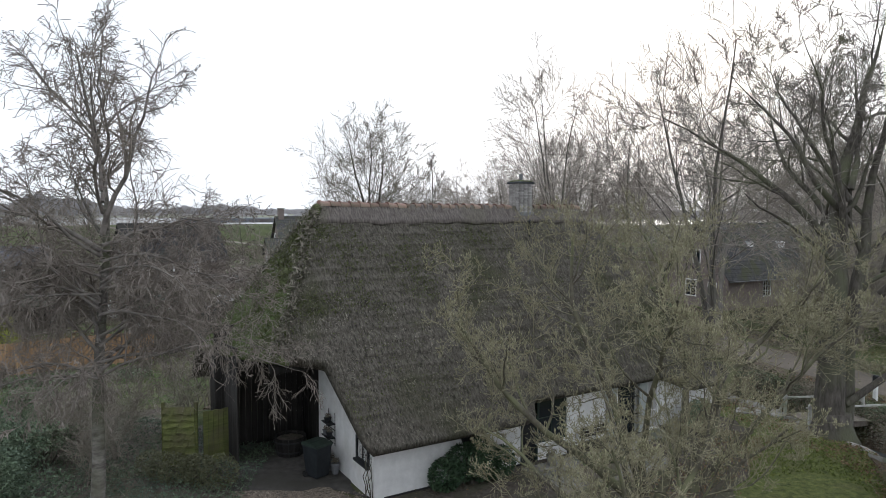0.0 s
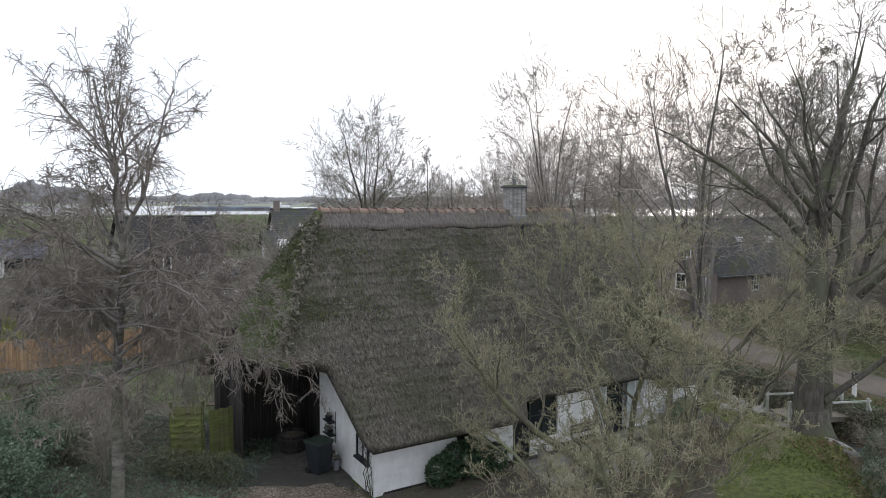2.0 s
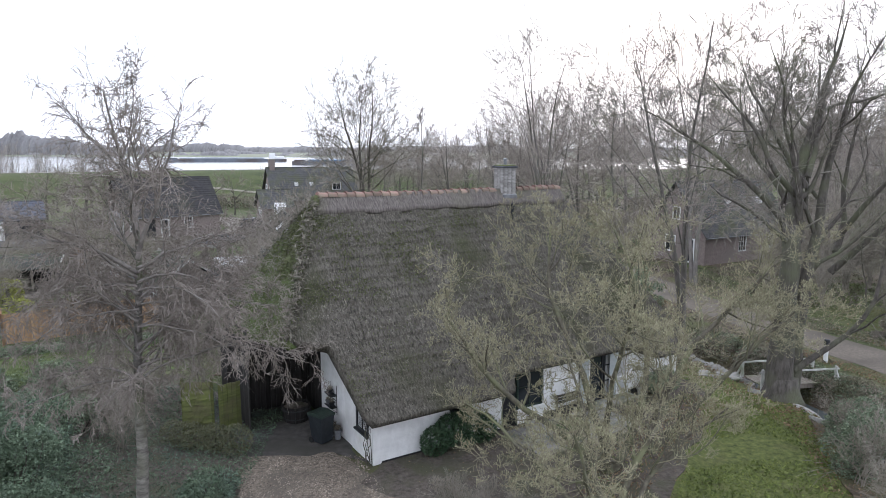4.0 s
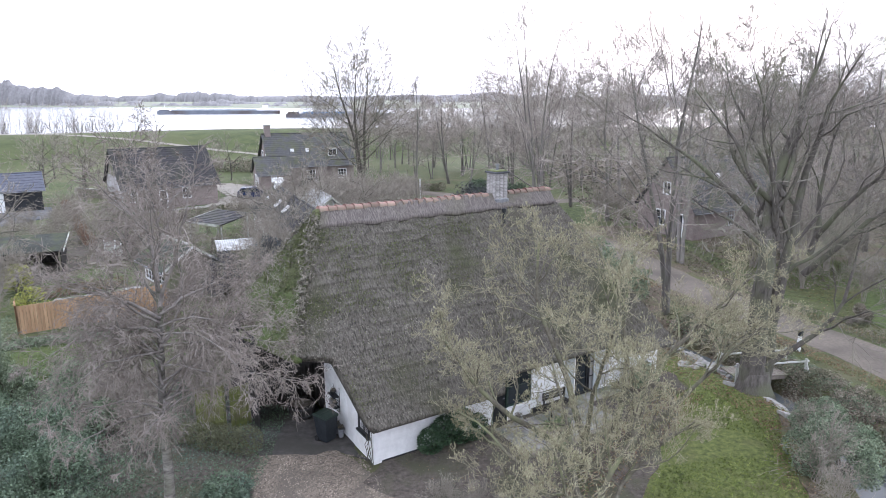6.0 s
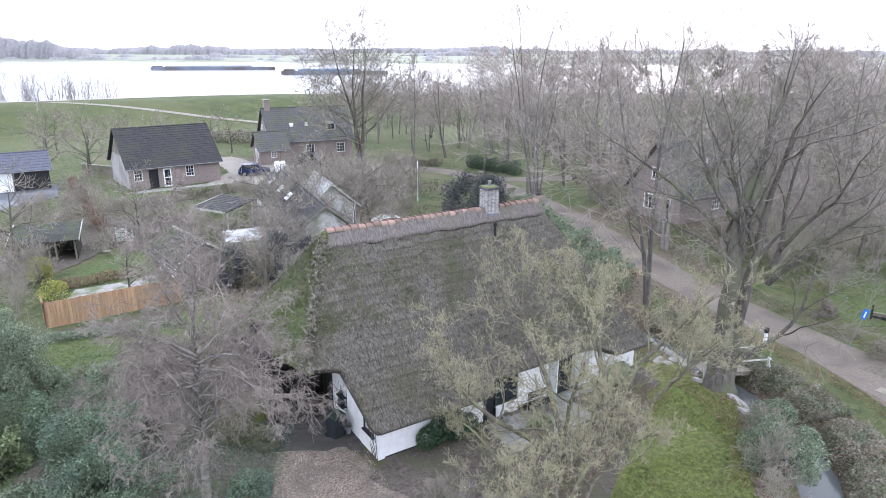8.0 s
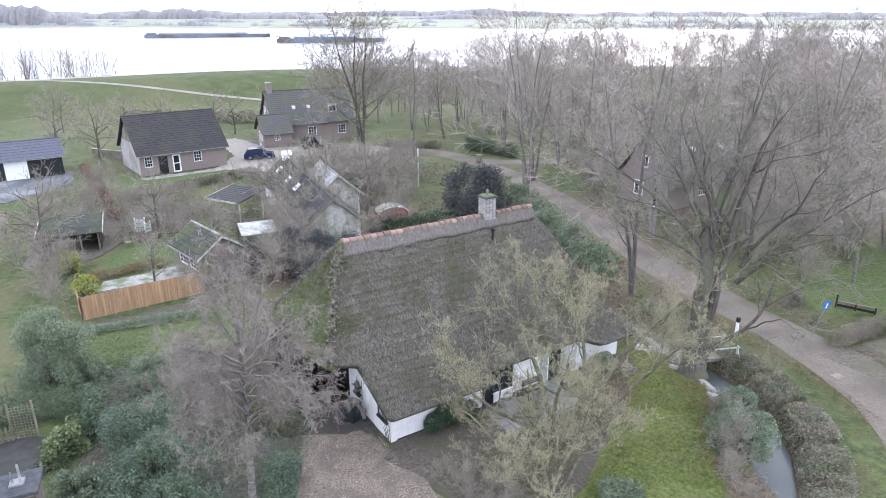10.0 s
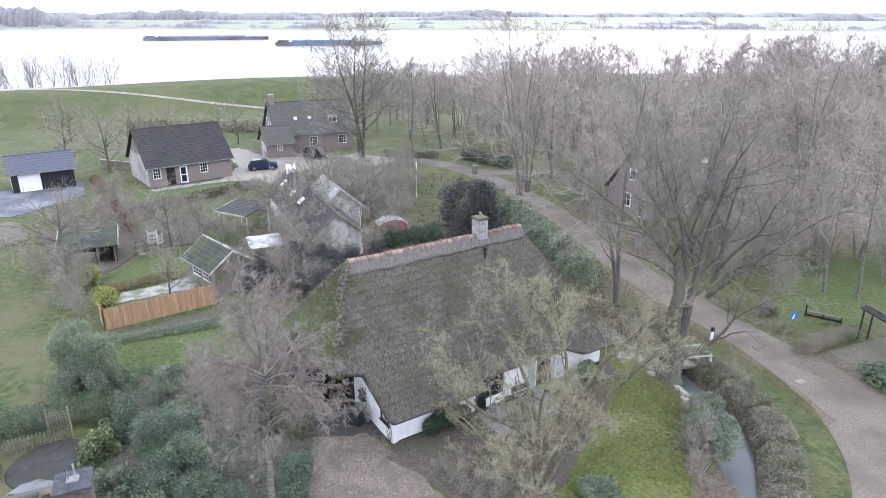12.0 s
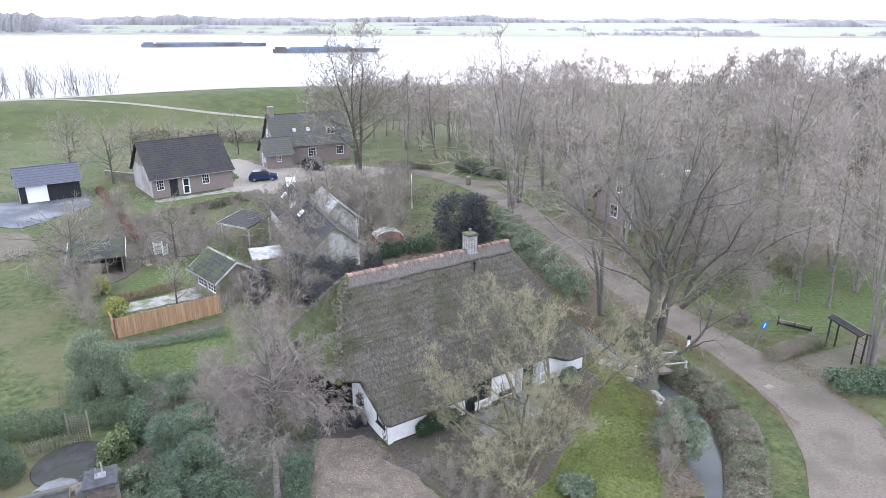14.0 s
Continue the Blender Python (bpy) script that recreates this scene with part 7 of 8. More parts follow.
lx, ly = house_at(7.9, -0.55)
bn = thing("garden_bench", lx, ly, 0.03, HR, "dark slatted bench against the white wall", "bench")
for k in range(4):
    part("slat", Shape().bbox(-0.6, -0.22 + k * 0.12, 0.42, 0.6, -0.13 + k * 0.12, 0.45, 0.005), M_DARKWOOD, bn)
for k in range(3):
    part("slat", Shape().bbox(-0.6, 0.27, 0.55 + k * 0.12, 0.6, 0.3, 0.64 + k * 0.12, 0.005), M_DARKWOOD, bn)
for x in (-0.55, 0.5):
    part("leg", Shape().bbox(x, -0.22, 0, x + 0.05, -0.17, 0.42, 0.005).bbox(x, 0.24, 0, x + 0.05, 0.29, 0.9, 0.005), M_DARKWOOD, bn)
for u, v, r, h in ((5.9, -0.5, 0.17, 0.34), (8.3, -0.9, 0.2, 0.3), (11.7, -0.5, 0.2, 0.4)):
    pot(u, v, r, h, M_STONE, "round stone pot on the terrace")

# ---- ditch, bridge and bank ----
br = thing("footbridge", 13.7, 24.8, 0.0, 8, "small white-railed wooden footbridge over the ditch", "bridge")
for k in range(17):
    part("plank", Shape().bbox(0.2 * k, -0.65, 0.1, 0.2 * k + 0.185, 0.65, 0.145, 0.005), M_GREYWOOD, br)
for y in (-0.55, 0.5):
    part("bearer", Shape().bbox(-0.1, y, -0.1, 3.5, y + 0.1, 0.098, 0.01), M_GREYWOOD, br)
for y in (-0.72, 0.66):
    for x in (-0.1, 3.3):
        part("post", Shape().bbox(x, y, -0.1, x + 0.11, y + 0.11, 0.86, 0.02), M_OLDWHITE, br)
        part("brace", Shape().beam((x + 0.05, y + (0.45 if y > 0 else -0.34), 0.0), (x + 0.05, y + 0.05, 0.7), 0.06, 0.06), M_OLDWHITE, br)
    part("rail", Shape().bbox(-0.2, y + 0.03, 0.7, 3.5, y + 0.08, 0.77, 0.008), M_OLDWHITE, br)
bl = thing("bollard", 18.5, 27.6, 0.02, 0, "white bollard with a black cap at the road", "bollard")
part("post", Shape().lathe([(0.1, 0), (0.09, 0.75), (0.09, 0.8)], 10), M_PAINT, bl)
part("cap", Shape().lathe([(0.12, 0.8), (0.13, 0.86), (0.13, 1.05), (0.1, 1.1), (0.02, 1.11)], 10), M_BLACK, bl)
rw = random.Random(19)
REVET = [(12.3, 28.6), (12.72, 27.4), (13.0, 26.5), (13.42, 25.5), (13.5, 24.7)]
rev = thing("bank_revetment", 0, 0, 0, 0, "row of pale broken stone slabs holding the ditch bank", "revetment")
for (ax, ay), (bx, by) in zip(REVET, REVET[1:]):
    for k in range(4):
        f = (k + 0.5) / 4
        w, h = math.dist((ax, ay), (bx, by)) / 8 * rw.uniform(0.9, 1.08), rw.uniform(0.2, 0.27)
        sl = part("slab", Shape().prism([(-w, -h), (-w * 0.3, -h * 1.1), (w, -h * 0.9), (w * 0.95, h * 0.8), (w * 0.2, h), (-w * 0.9, h * 0.85)], -0.06, 0.06), M_STONE, rev)
        sl.matrix_basis = pose(lerp(ax, bx, f) + 0.14, lerp(ay, by, f), rw.uniform(-0.14, -0.06), 0, 0, math.degrees(math.atan2(by - ay, bx - ax))) @ pose(0, 0, 0, 42 + rw.uniform(-9, 9), rw.uniform(-6, 6), 0)
rq = random.Random(9)
for k in range(9):
    d0 = DITCH[4 + (k // 3)]
    sx, sy = d0[0] - 1.1 + rq.uniform(-0.3, 0.3), d0[1] - (k % 3) * 0.75 + rq.uniform(-0.2, 0.2)
    st = thing("bank_stone", sx, sy, ground_z(sx, sy) - 0.06, rq.uniform(0, 90), "pale stone slab set in the ditch bank", "stone", "stones on the bank")
    st.rotation_euler = (radians(rq.uniform(-10, 10)), radians(rq.uniform(5, 25)), radians(rq.uniform(0, 90)))
    w, l = rq.uniform(0.25, 0.4), rq.uniform(0.3, 0.5)
    part("slab", Shape().prism([(-w, -l * 0.6), (-w * 0.3, -l), (w * 0.8, -l * 0.8), (w, l * 0.4), (w * 0.2, l), (-w * 0.8, l * 0.7)], 0, 0.16), M_STONE, st)
for k in range(7):
    sx, sy = 12.0 + 0.28 * k + rq.uniform(-0.1, 0.1), 25.9 - 0.12 * k + 0.45 * (k % 2)
    st = thing("stepping_stone", sx, sy, 0.0, rq.uniform(0, 90), "mossy flat stepping stone in the grass", "stone", "stepping stones")
    part("slab", Shape().prism([(-0.22, -0.2), (0.05, -0.27), (0.25, -0.1), (0.2, 0.2), (-0.1, 0.25)], -0.05, 0.06), M_STONE, st)


def along(line, offset0, offset1, n, rng):
    """Random places beside a line, between two distances to its right."""
    P = np.array(line, float)
    seg = np.linalg.norm(np.diff(P, axis=0), axis=1)
    k = rng.choice(len(seg), n, p=seg / seg.sum())
    t = rng.random(n)[:, None]
    D = np.diff(P, axis=0)[k] / seg[k][:, None]
    N = np.stack([-D[:, 1], D[:, 0]], 1)
    off = rng.uniform(offset0, offset1, n)[:, None]
    return P[k] + (P[k + 1] - P[k]) * t + N * off


def bank_growth(name, line, o0, o1, n, h, size, material, label, seed, slim=0.4):
    rng = np.random.default_rng(seed)
    XY = along(line, o0, o1, n, rng)
    hh = h * np.array([0.55 + 0.6 * noise.noise(Vector((x * 0.9, y * 0.9, seed))) for x, y in XY])
    Z = heights(XY[:, 0], XY[:, 1]) + np.maximum(hh, 0.08) * rng.random(n) ** 0.8
    ob = part(name, blades(name, np.column_stack([XY, Z]), size, rng, 0.3, slim), material)
    return tagged(ob, label, "undergrowth", kind="stuff")


bank_growth("bramble_bank", DITCH[2:10], 0.9, 2.9, 46000, 0.75, 0.05, M_BRAMBLE, "brown brambles and dead leaves on the ditch bank", 51)
bank_growth("bramble_bank", DITCH[2:10], 1.0, 3.0, 11000, 0.72, 0.055, M_SILVERLEAF, "grey-green ivy leaves on the ditch bank", 52)
bank_growth("dead_stems", DITCH[1:4], -3.0, -0.9, 4000, 0.9, 0.10, M_BRAMBLE, "brown dead stems behind the farmhouse corner", 53, 0.15)
bank_growth("fallen_leaves", DITCH[3:9], -3.2, -0.8, 5000, 0.03, 0.045, M_DEADLEAF, "brown fallen leaves on the lawn's edge", 54)
bank_growth("dead_stems", ROAD[8:11], 1.8, 3.8, 5000, 0.25, 0.06, M_BRAMBLE, "brown undergrowth along the road", 55, 0.3)
bank_growth("dead_stems", ROAD[5:9], -4.5, -2.0, 7000, 0.16, 0.07, M_DEADLEAF, "leaf litter and stems along the road", 56, 0.4)
for x, y, s in ((12.7, 16.2, 0.62), (12.4, 14.4, 0.45), (13.9, 18.4, 0.5), (12.9, 13.6, 0.4)):
    plant("shrub", x, y, s, "pale bare shrub hanging over the ditch", "shrubs on the bank")
for x, y, s in ((1.6, 15.0, 0.27), (0.9, 14.6, 0.25), (2.3, 14.2, 0.27), (0.3, 15.2, 0.24), (3.2, 13.6, 0.24), (1.3, 13.9, 0.27), (1.9, 13.1, 0.25), (2.7, 12.9, 0.27), (0.7, 15.6, 0.22), (2.4, 12.2, 0.25), (3.0, 11.8, 0.25), (3.6, 12.6, 0.25)):
    plant("shrub", x, y, s, "low purple-brown bare heath shrub", "heath shrubs in the bed")

def floor_growth(name, x0, y0, x1, y1, n, h, size, material, label, seed, keep):
    rng = np.random.default_rng(seed)
    XY = rng.uniform((x0, y0), (x1, y1), (n, 2))
    XY = XY[keep(XY[:, 0], XY[:, 1])]
    m = len(XY)
    hh = h * np.array([0.5 + 0.9 * noise.noise(Vector((x * 0.25, y * 0.25, seed))) for x, y in XY])
    Z = heights(XY[:, 0], XY[:, 1]) + np.maximum(hh, 0.05) * rng.random(m)
    ob = part(name, blades(name, np.column_stack([XY, Z]), size, rng, 0.2, 0.3), material)
    return tagged(ob, label, "undergrowth", kind="stuff")


def clear_of_road(x, y):
    return line_distance(x, y, ROAD)[0] > 2.4


def uneven(x, y, f, k, least):
    return np.array([noise.noise(Vector((a * f, b * f, k))) > least for a, b in zip(x, y)])


floor_growth("wood_undergrowth", 18, 58, 105, 132, 26000, 1.6, 0.28, M_WOODFLOOR, "brown undergrowth on the wood's floor", 91, clear_of_road)
floor_growth("wood_undergrowth", 10, 27, 34, 58, 16000, 0.35, 0.12, M_WOODFLOOR, "brown leaves and stems beside the road", 92, lambda x, y: clear_of_road(x, y) & ((x < 19) | (y > 38)) & ~((x > 19.5) & (x < 34.5) & (y > 52.5) & (y < 66)))
floor_growth("garden_growth", -17, 9.5, -5, 26, 60000, 0.45, 0.05, M_LAUREL, "low ivy and ground cover under the birch", 93, lambda x, y: (x < -5.5) & (y < 22 - 0.5 * (x + 6)))
floor_growth("garden_growth", -40, 46, -20, 60, 9000, 0.5, 0.12, M_BRAMBLE, "brown dead stalks in the kitchen garden", 94, lambda x, y: uneven(x, y, 0.3, 0, -0.1))
floor_growth("garden_growth", -18, 36, 4, 74, 14000, 0.7, 0.14, M_WOODFLOOR, "brown undergrowth between the sheds", 95, lambda x, y: clear_of_road(x, y) & uneven(x, y, 0.2, 9, -0.15))
def in_bed(x, y):
    """The strip of bed between the white wall and the lawn."""
    u = (x - HX) * math.cos(radians(HR)) + (y - HY) * math.sin(radians(HR))
    v = -(x - HX) * math.sin(radians(HR)) + (y - HY) * math.cos(radians(HR))
    return (v < -0.1) & (u > 0.6) & (x < 6.0 + (y - 14) * 0.6) & ~((u > 4.8) & (u < 9.7) & (v > -2.4))


floor_growth("fallen_leaves", -1, 12, 12, 26, 9000, 0.05, 0.045, M_DEADLEAF, "brown fallen leaves on the soil bed", 111, in_bed)
floor_growth("ground_cover", -1, 12, 12, 26, 5200, 0.2, 0.045, M_OLIVE, "low olive ground cover in the soil bed", 112, lambda x, y: in_bed(x, y) & uneven(x, y, 0.5, 4, 0.0))
rng_p = np.random.default_rng(17)
XYp = rng_p.uniform((-6.0, 8.5), (2.0, 18.8), (26000, 2))
XYp = XYp[(XYp[:, 0] < 1.6 - (XYp[:, 1] - 9) * 0.42) & (XYp[:, 0] > -5.5 + np.maximum(0, 13.5 - XYp[:, 1]) * 0.25) & (XYp[:, 1] < 18.3)]
pm = len(XYp)
sz = rng_p.uniform(0.012, 0.036, (pm, 1))
Cp = np.column_stack([XYp, np.full(pm, 0.028)])
ap = rng_p.uniform(0, 6.28, pm)
e1 = np.column_stack([np.cos(ap), np.sin(ap), np.zeros(pm)])
e2 = np.column_stack([-np.sin(ap), np.cos(ap), np.zeros(pm)])
Vp = np.stack([Cp + e1 * sz, Cp + e2 * sz * 0.8, Cp - e1 * sz * 0.9, Cp - e2 * sz * 0.7, Cp + np.array([0, 0, 1]) * sz * 0.9], 1).reshape(-1, 3)
bp_ = (np.arange(pm) * 5)[:, None, None]
Fp = (np.array([[0, 1, 4], [1, 2, 4], [2, 3, 4], [3, 0, 4]])[None] + bp_).reshape(-1, 3)
M_PEBBLE = mat("pebbles", (0.11, 0.09, 0.07), (0.37, 0.315, 0.255), 1.5, 0.9, 0.0, spread=0.5, island=True)
tagged(part("loose_gravel", fast_mesh("loose_gravel", Vp, Fp), M_PEBBLE), "loose brown and grey pebbles on the drive", "gravel", kind="stuff")

# ---- road corner: sign, lych gate, low fence ----
sg = thing("road_sign", 22.8, 27.1, -0.05, -10, "blue rectangular sign on a leaning thin post", "road sign")
sg.rotation_euler = (0, radians(13), radians(-10))
part("post", Shape().tube([(0, 0, 0), (0, 0, 2.5)], 0.028, 8), M_ZINC, sg)
part("plate", Shape().bbox(-0.15, -0.05, 1.95, 0.15, -0.03, 2.5, 0.004), M_SIGN, sg, "blue sign plate")
part("symbol", Shape().box(-0.035, -0.056, 2.04, 0.035, -0.05, 2.36), M_PAINT, sg)
lg = thing("lych_gate", 28.8, 26.45, 0, 96, "wooden gate with a small dark pent roof", "gate")
for x in (-1.25, 1.25):
    for y in (-0.35, 0.35):
        part("post", Shape().bbox(x - 0.045, y - 0.045, 0, x + 0.045, y + 0.045, 2.2, 0.01), M_DARKWOOD, lg)
    for k in range(4):
        part("lattice_bar", Shape().beam((x, -0.3, 0.4 + k * 0.45), (x, 0.3, 0.75 + k * 0.45), 0.02, 0.025), M_DARKWOOD, lg)
part("roof", tiled_slope(2.9, 0.42, 0.2, 0.05, 0.2), M_ROOFTILE, lg).matrix_basis = pose(-1.45, -0.42, 2.2)
part("roof", tiled_slope(2.9, 0.42, 0.2, 0.05, 0.2), M_ROOFTILE, lg).matrix_basis = pose(1.45, 0.42, 2.2, 0, 0, 180)
part("ridge", Shape().beam((-1.5, 0, 2.42), (1.5, 0, 2.42), 0.08, 0.05), M_GREYWOOD, lg)
lf = thing("low_fence", 26.8, 31.2, 0, -37, "low dark weathered board fence on the grass", "fence")
for x, h in ((0.0, 0.9), (1.1, 0.5), (2.2, 0.5)):
    part("post", Shape().bbox(x - 0.05, -0.05, 0, x + 0.05, 0.05, h, 0.01), M_DARKWOOD, lf)
for x in (0.06, 1.16):
    part("board", Shape().bbox(x, -0.02, 0.1, x + 0.98, 0.02, 0.26, 0.006), M_DARKWOOD, lf)
    part("board", Shape().bbox(x, -0.02, 0.28, x + 0.98, 0.02, 0.44, 0.006), M_GREYWOOD, lf)
part("cap_rail", Shape().bbox(0.06, -0.07, 0.445, 2.2, 0.07, 0.49, 0.008), M_GREYWOOD, lf)
mh = thing("manhole_cover", 21.7, 22.6, 0.025, 30, "pale square drain cover in the road", "drain cover")
part("lid", Shape().bbox(-0.3, -0.25, 0, 0.3, 0.25, 0.016, 0.006), M_GREYWOOD, mh)
bush("pampas_clump", 24.6, 32.0, ball(rb, 0.7, 1.4, 8), 1600, 0.14, M_BRAMBLE, "pale dry ornamental grass clump", "grass clump", 71, slim=0.12, core=False)
bush("pampas_clump", 23.9, 31.5, ball(rb, 0.7, 0.4, 6), 900, 0.10, M_GREYWOOD, "pale heap of cut stalks on the grass", "brushwood", 72, slim=0.12, core=False)

# ---- neighbour's garden ----
tr = thing("trellis", -18.9, 18.3, 0, 14, "white weathered square lattice trellis", "trellis")
for k in range(8):
    part("lath", Shape().bbox(0.05 + k * 0.13, -0.012, 0.1, 0.075 + k * 0.13, 0.0, 1.8, 0.003), M_GREYWOOD, tr)
for k in range(12):
    part("lath", Shape().bbox(0.03, 0.002, 0.15 + k * 0.14, 1.0, 0.014, 0.175 + k * 0.14, 0.003), M_GREYWOOD, tr)
for x in (0, 1.0):
    part("post", Shape().bbox(x - 0.04, -0.03, 0, x + 0.04, 0.05, 1.95, 0.008), M_GREYWOOD, tr)
pk = thing("picket_fence", -20.9, 17.2, 0, 26, "low weathered picket fence beside the terrace", "fence")
for k in range(14):
    part("picket", Shape().prism([(k * 0.17, 0.05), (k * 0.17 + 0.08, 0.05), (k * 0.17 + 0.08, 0.8), (k * 0.17 + 0.04, 0.87), (k * 0.17, 0.8)], -0.01, 0.01, "y"), M_GREYWOOD, pk)
for z in (0.25, 0.6):
    part("rail", Shape().bbox(-0.05, 0.012, z, 2.4, 0.045, z + 0.06, 0.004), M_GREYWOOD, pk)
rt_ = thing("round_terrace", -18.0, 16.6, 0.0, 0, "round dark brown terrace deck in the garden", "terrace")
part("deck", Shape().lathe([(1.9, 0.0), (1.9, 0.1), (1.86, 0.12), (0.01, 0.12)], 40), M_DECK, rt_)
bush("topiary_cone", -20.7, 15.5, [(0, 0, 0.5, 0.95, 0.95, 0.6), (0, 0, 1.1, 0.85, 0.85, 0.7), (0, 0, 1.75, 0.55, 0.55, 0.55)], 11000, 0.035, M_HEDGE, "clipped dark green cone topiary", "topiary", 81)
cv = thing("covered_furniture", -17.3, 13.7, 0.0, 20, "garden table under a grey tarpaulin", "tarpaulin")
part("cover", Shape().lathe([(1.25, 0.02), (1.2, 0.3), (1.12, 0.6), (1.0, 0.74), (0.5, 0.8), (0.02, 0.86)], 9), M_TARP, cv)
part("clip", Shape().lathe([(0.16, 0.0), (0.16, 0.04), (0.08, 0.05)], 10, (-0.75, 0.1, 0.77)), M_BLACK, cv)
for k in range(7):
    x, y = lerp(-22.6, -21.0, k / 6), lerp(30.5, 21.5, k / 6)
    p = thing("fence_post", x, y, 0, 0, "thin weathered wooden fence post", "fence post", "posts along the field")
    part("post", Shape().lathe([(0.05, 0), (0.045, 1.3), (0.02, 1.35)], 7), M_GREYWOOD, p)
pole = thing("flag_pole", -0.8, 63.7, 0, 0, "slim white pole beside the road", "pole")
part("mast", Shape().lathe([(0.06, 0), (0.05, 4.2), (0.02, 4.3)], 8), M_PAINT, pole)
lb = thing("litter_bin", 6.9, 75.4, 0.02, 0, "grey litter bin beside the road", "litter bin")
part("body", Shape().lathe([(0.3, 0), (0.36, 0.1), (0.38, 1.0), (0.4, 1.02), (0.4, 1.1), (0.3, 1.12)], 14), M_GREYWOOD, lb)
hut = thing("garden_hut", -30.4, 42.2, 0, 22, "low open-fronted garden hut with a mossy felt roof", "hut")
for k in range(24):
    part("board", Shape().bbox(k * 0.175, 3.3, 0, k * 0.175 + 0.168, 3.34, 2.05, 0.005), M_DARKWOOD, hut)
for x in (0.0, 4.16):
    part("side_wall", Shape().prism([(0.1, 0), (3.3, 0), (3.3, 2.05), (0.1, 1.62)], x, x + 0.05, "x"), M_DARKWOOD, hut)
for x in (0.05, 1.4, 2.8, 4.1):
    part("post", Shape().bbox(x - 0.06, 0.0, 0, x + 0.06, 0.1, 1.62, 0.01), M_GREYWOOD, hut)
for k in range(3):
    part("roof_sheet", Shape().prism([(-0.35 + k * 1.35, 1.6 + k * 0.18), (1.05 + k * 1.35, 1.79 + k * 0.18), (1.05 + k * 1.35, 1.85 + k * 0.18), (-0.35 + k * 1.35, 1.66 + k * 0.18)], -0.25, 4.45, "x"), M_SHEDTILE, hut, "mossy roofing felt")
for x in (-0.3, 4.45):
    part("verge_board", Shape().prism([(-0.37, 1.58), (3.75, 2.14), (3.75, 2.28), (-0.37, 1.72)], x, x + 0.05, "x"), M_OLDWHITE, hut, "weathered white verge board")
part("workbench", Shape().bbox(0.6, 0.5, 0.8, 2.4, 1.1, 0.86, 0.01).bbox(0.7, 0.55, 0, 0.8, 0.65, 0.8, 0.005).bbox(2.2, 0.55, 0, 2.3, 0.65, 0.8, 0.005), M_GREYWOOD, hut)
for x, y, rz in ((-25.3, 45.6, 0), (-24.7, 44.6, 50), (-25.9, 47.0, 20)):
    ch = thing("garden_chair", x, y, 0, rz, "weathered garden chair on the lawn", "chair", "garden chairs")
    part("seat", Shape().bbox(-0.25, -0.25, 0.4, 0.25, 0.25, 0.44, 0.02), M_GREYWOOD, ch)
    part("backrest", Shape().bbox(-0.25, 0.22, 0.44, 0.25, 0.26, 0.88, 0.015), M_GREYWOOD, ch)
    for sx, sy in ((-0.2, -0.2), (0.2, -0.2), (-0.2, 0.2), (0.2, 0.2)):
        part("leg", Shape().bbox(sx - 0.02, sy - 0.02, 0, sx + 0.02, sy + 0.02, 0.4, 0.004), M_GREYWOOD, ch)
ow = thing("garden_wall", -44.5, 80.8, 0, -22, "low grey brick garden wall beside the barn", "wall")
part("wall", Shape().box(0, 0, 0, 7.0, 0.22, 1.1), M_GREYWOOD, ow)
part("coping", Shape().bbox(-0.04, -0.04, 1.1, 7.04, 0.26, 1.17, 0.01), M_STONE, ow)


# ---- grass tufts: short blades in the lawns and the meadow ----
def tufts(name, x0, y0, x1, y1, n, size, h, material, label, seed, keep, f=0.35, least=-0.1):
    rng = np.random.default_rng(seed)
    XY = rng.uniform((x0, y0), (x1, y1), (n, 2))
    XY = XY[keep(XY[:, 0], XY[:, 1])]
    XY = XY[uneven(XY[:, 0], XY[:, 1], f, seed, least)]
    m = len(XY)
    B = np.column_stack([XY, heights(XY[:, 0], XY[:, 1]) + 0.01])
    a = rng.uniform(0, 6.28, m)
    side = np.column_stack([np.cos(a), np.sin(a), np.zeros(m)]) * size * rng.uniform(0.5, 1.2, (m, 1))
    lean = rng.normal(0, 0.7, (m, 3)) * size * 1.6
    lean[:, 2] = h * rng.uniform(0.4, 1.2, m)
    V = np.stack([B - side, B + side, B + side * 0.5 + lean, B - side * 0.5 + lean], 1)
    ob = part(name, fast_mesh(name, V.reshape(-1, 3), np.arange(m * 4).reshape(-1, 4)), material)
    return tagged(ob, label, "grass", kind="stuff")


def off_paving(x, y):
    return clear_of_road(x, y) & (line_distance(x, y, DITCH)[0] > 1.3)


M_TUFT = mat("meadow_tuft", (0.045, 0.073, 0.02), (0.117, 0.147, 0.047), 0.5, 0.95, 0.0, c3=(0.128, 0.124, 0.055), big=0.15, spread=0.35, island=True)
tufts("lawn_tufts", 5, 12, 14.5, 27.5, 26000, 0.03, 0.06, M_GRASSBLADE, "short mossy grass of the lawn", 101, lambda x, y: (line_distance(x, y, [(6.2, 13.0), (9.0, 17.0), (12.0, 24.5)])[0] < 30) & (x > 6.0 + (y - 14) * 0.6) & (line_distance(x, y, DITCH)[0] > 1.3))
tufts("meadow_tufts", -70, 14, -21, 62, 60000, 0.05, 0.02, M_TUFT, "rough winter grass of the meadow", 102, lambda x, y: (x < -22.5 - 0.12 * (y - 20)) & ((y < 48) | (x < -46)), 0.13, -0.35)
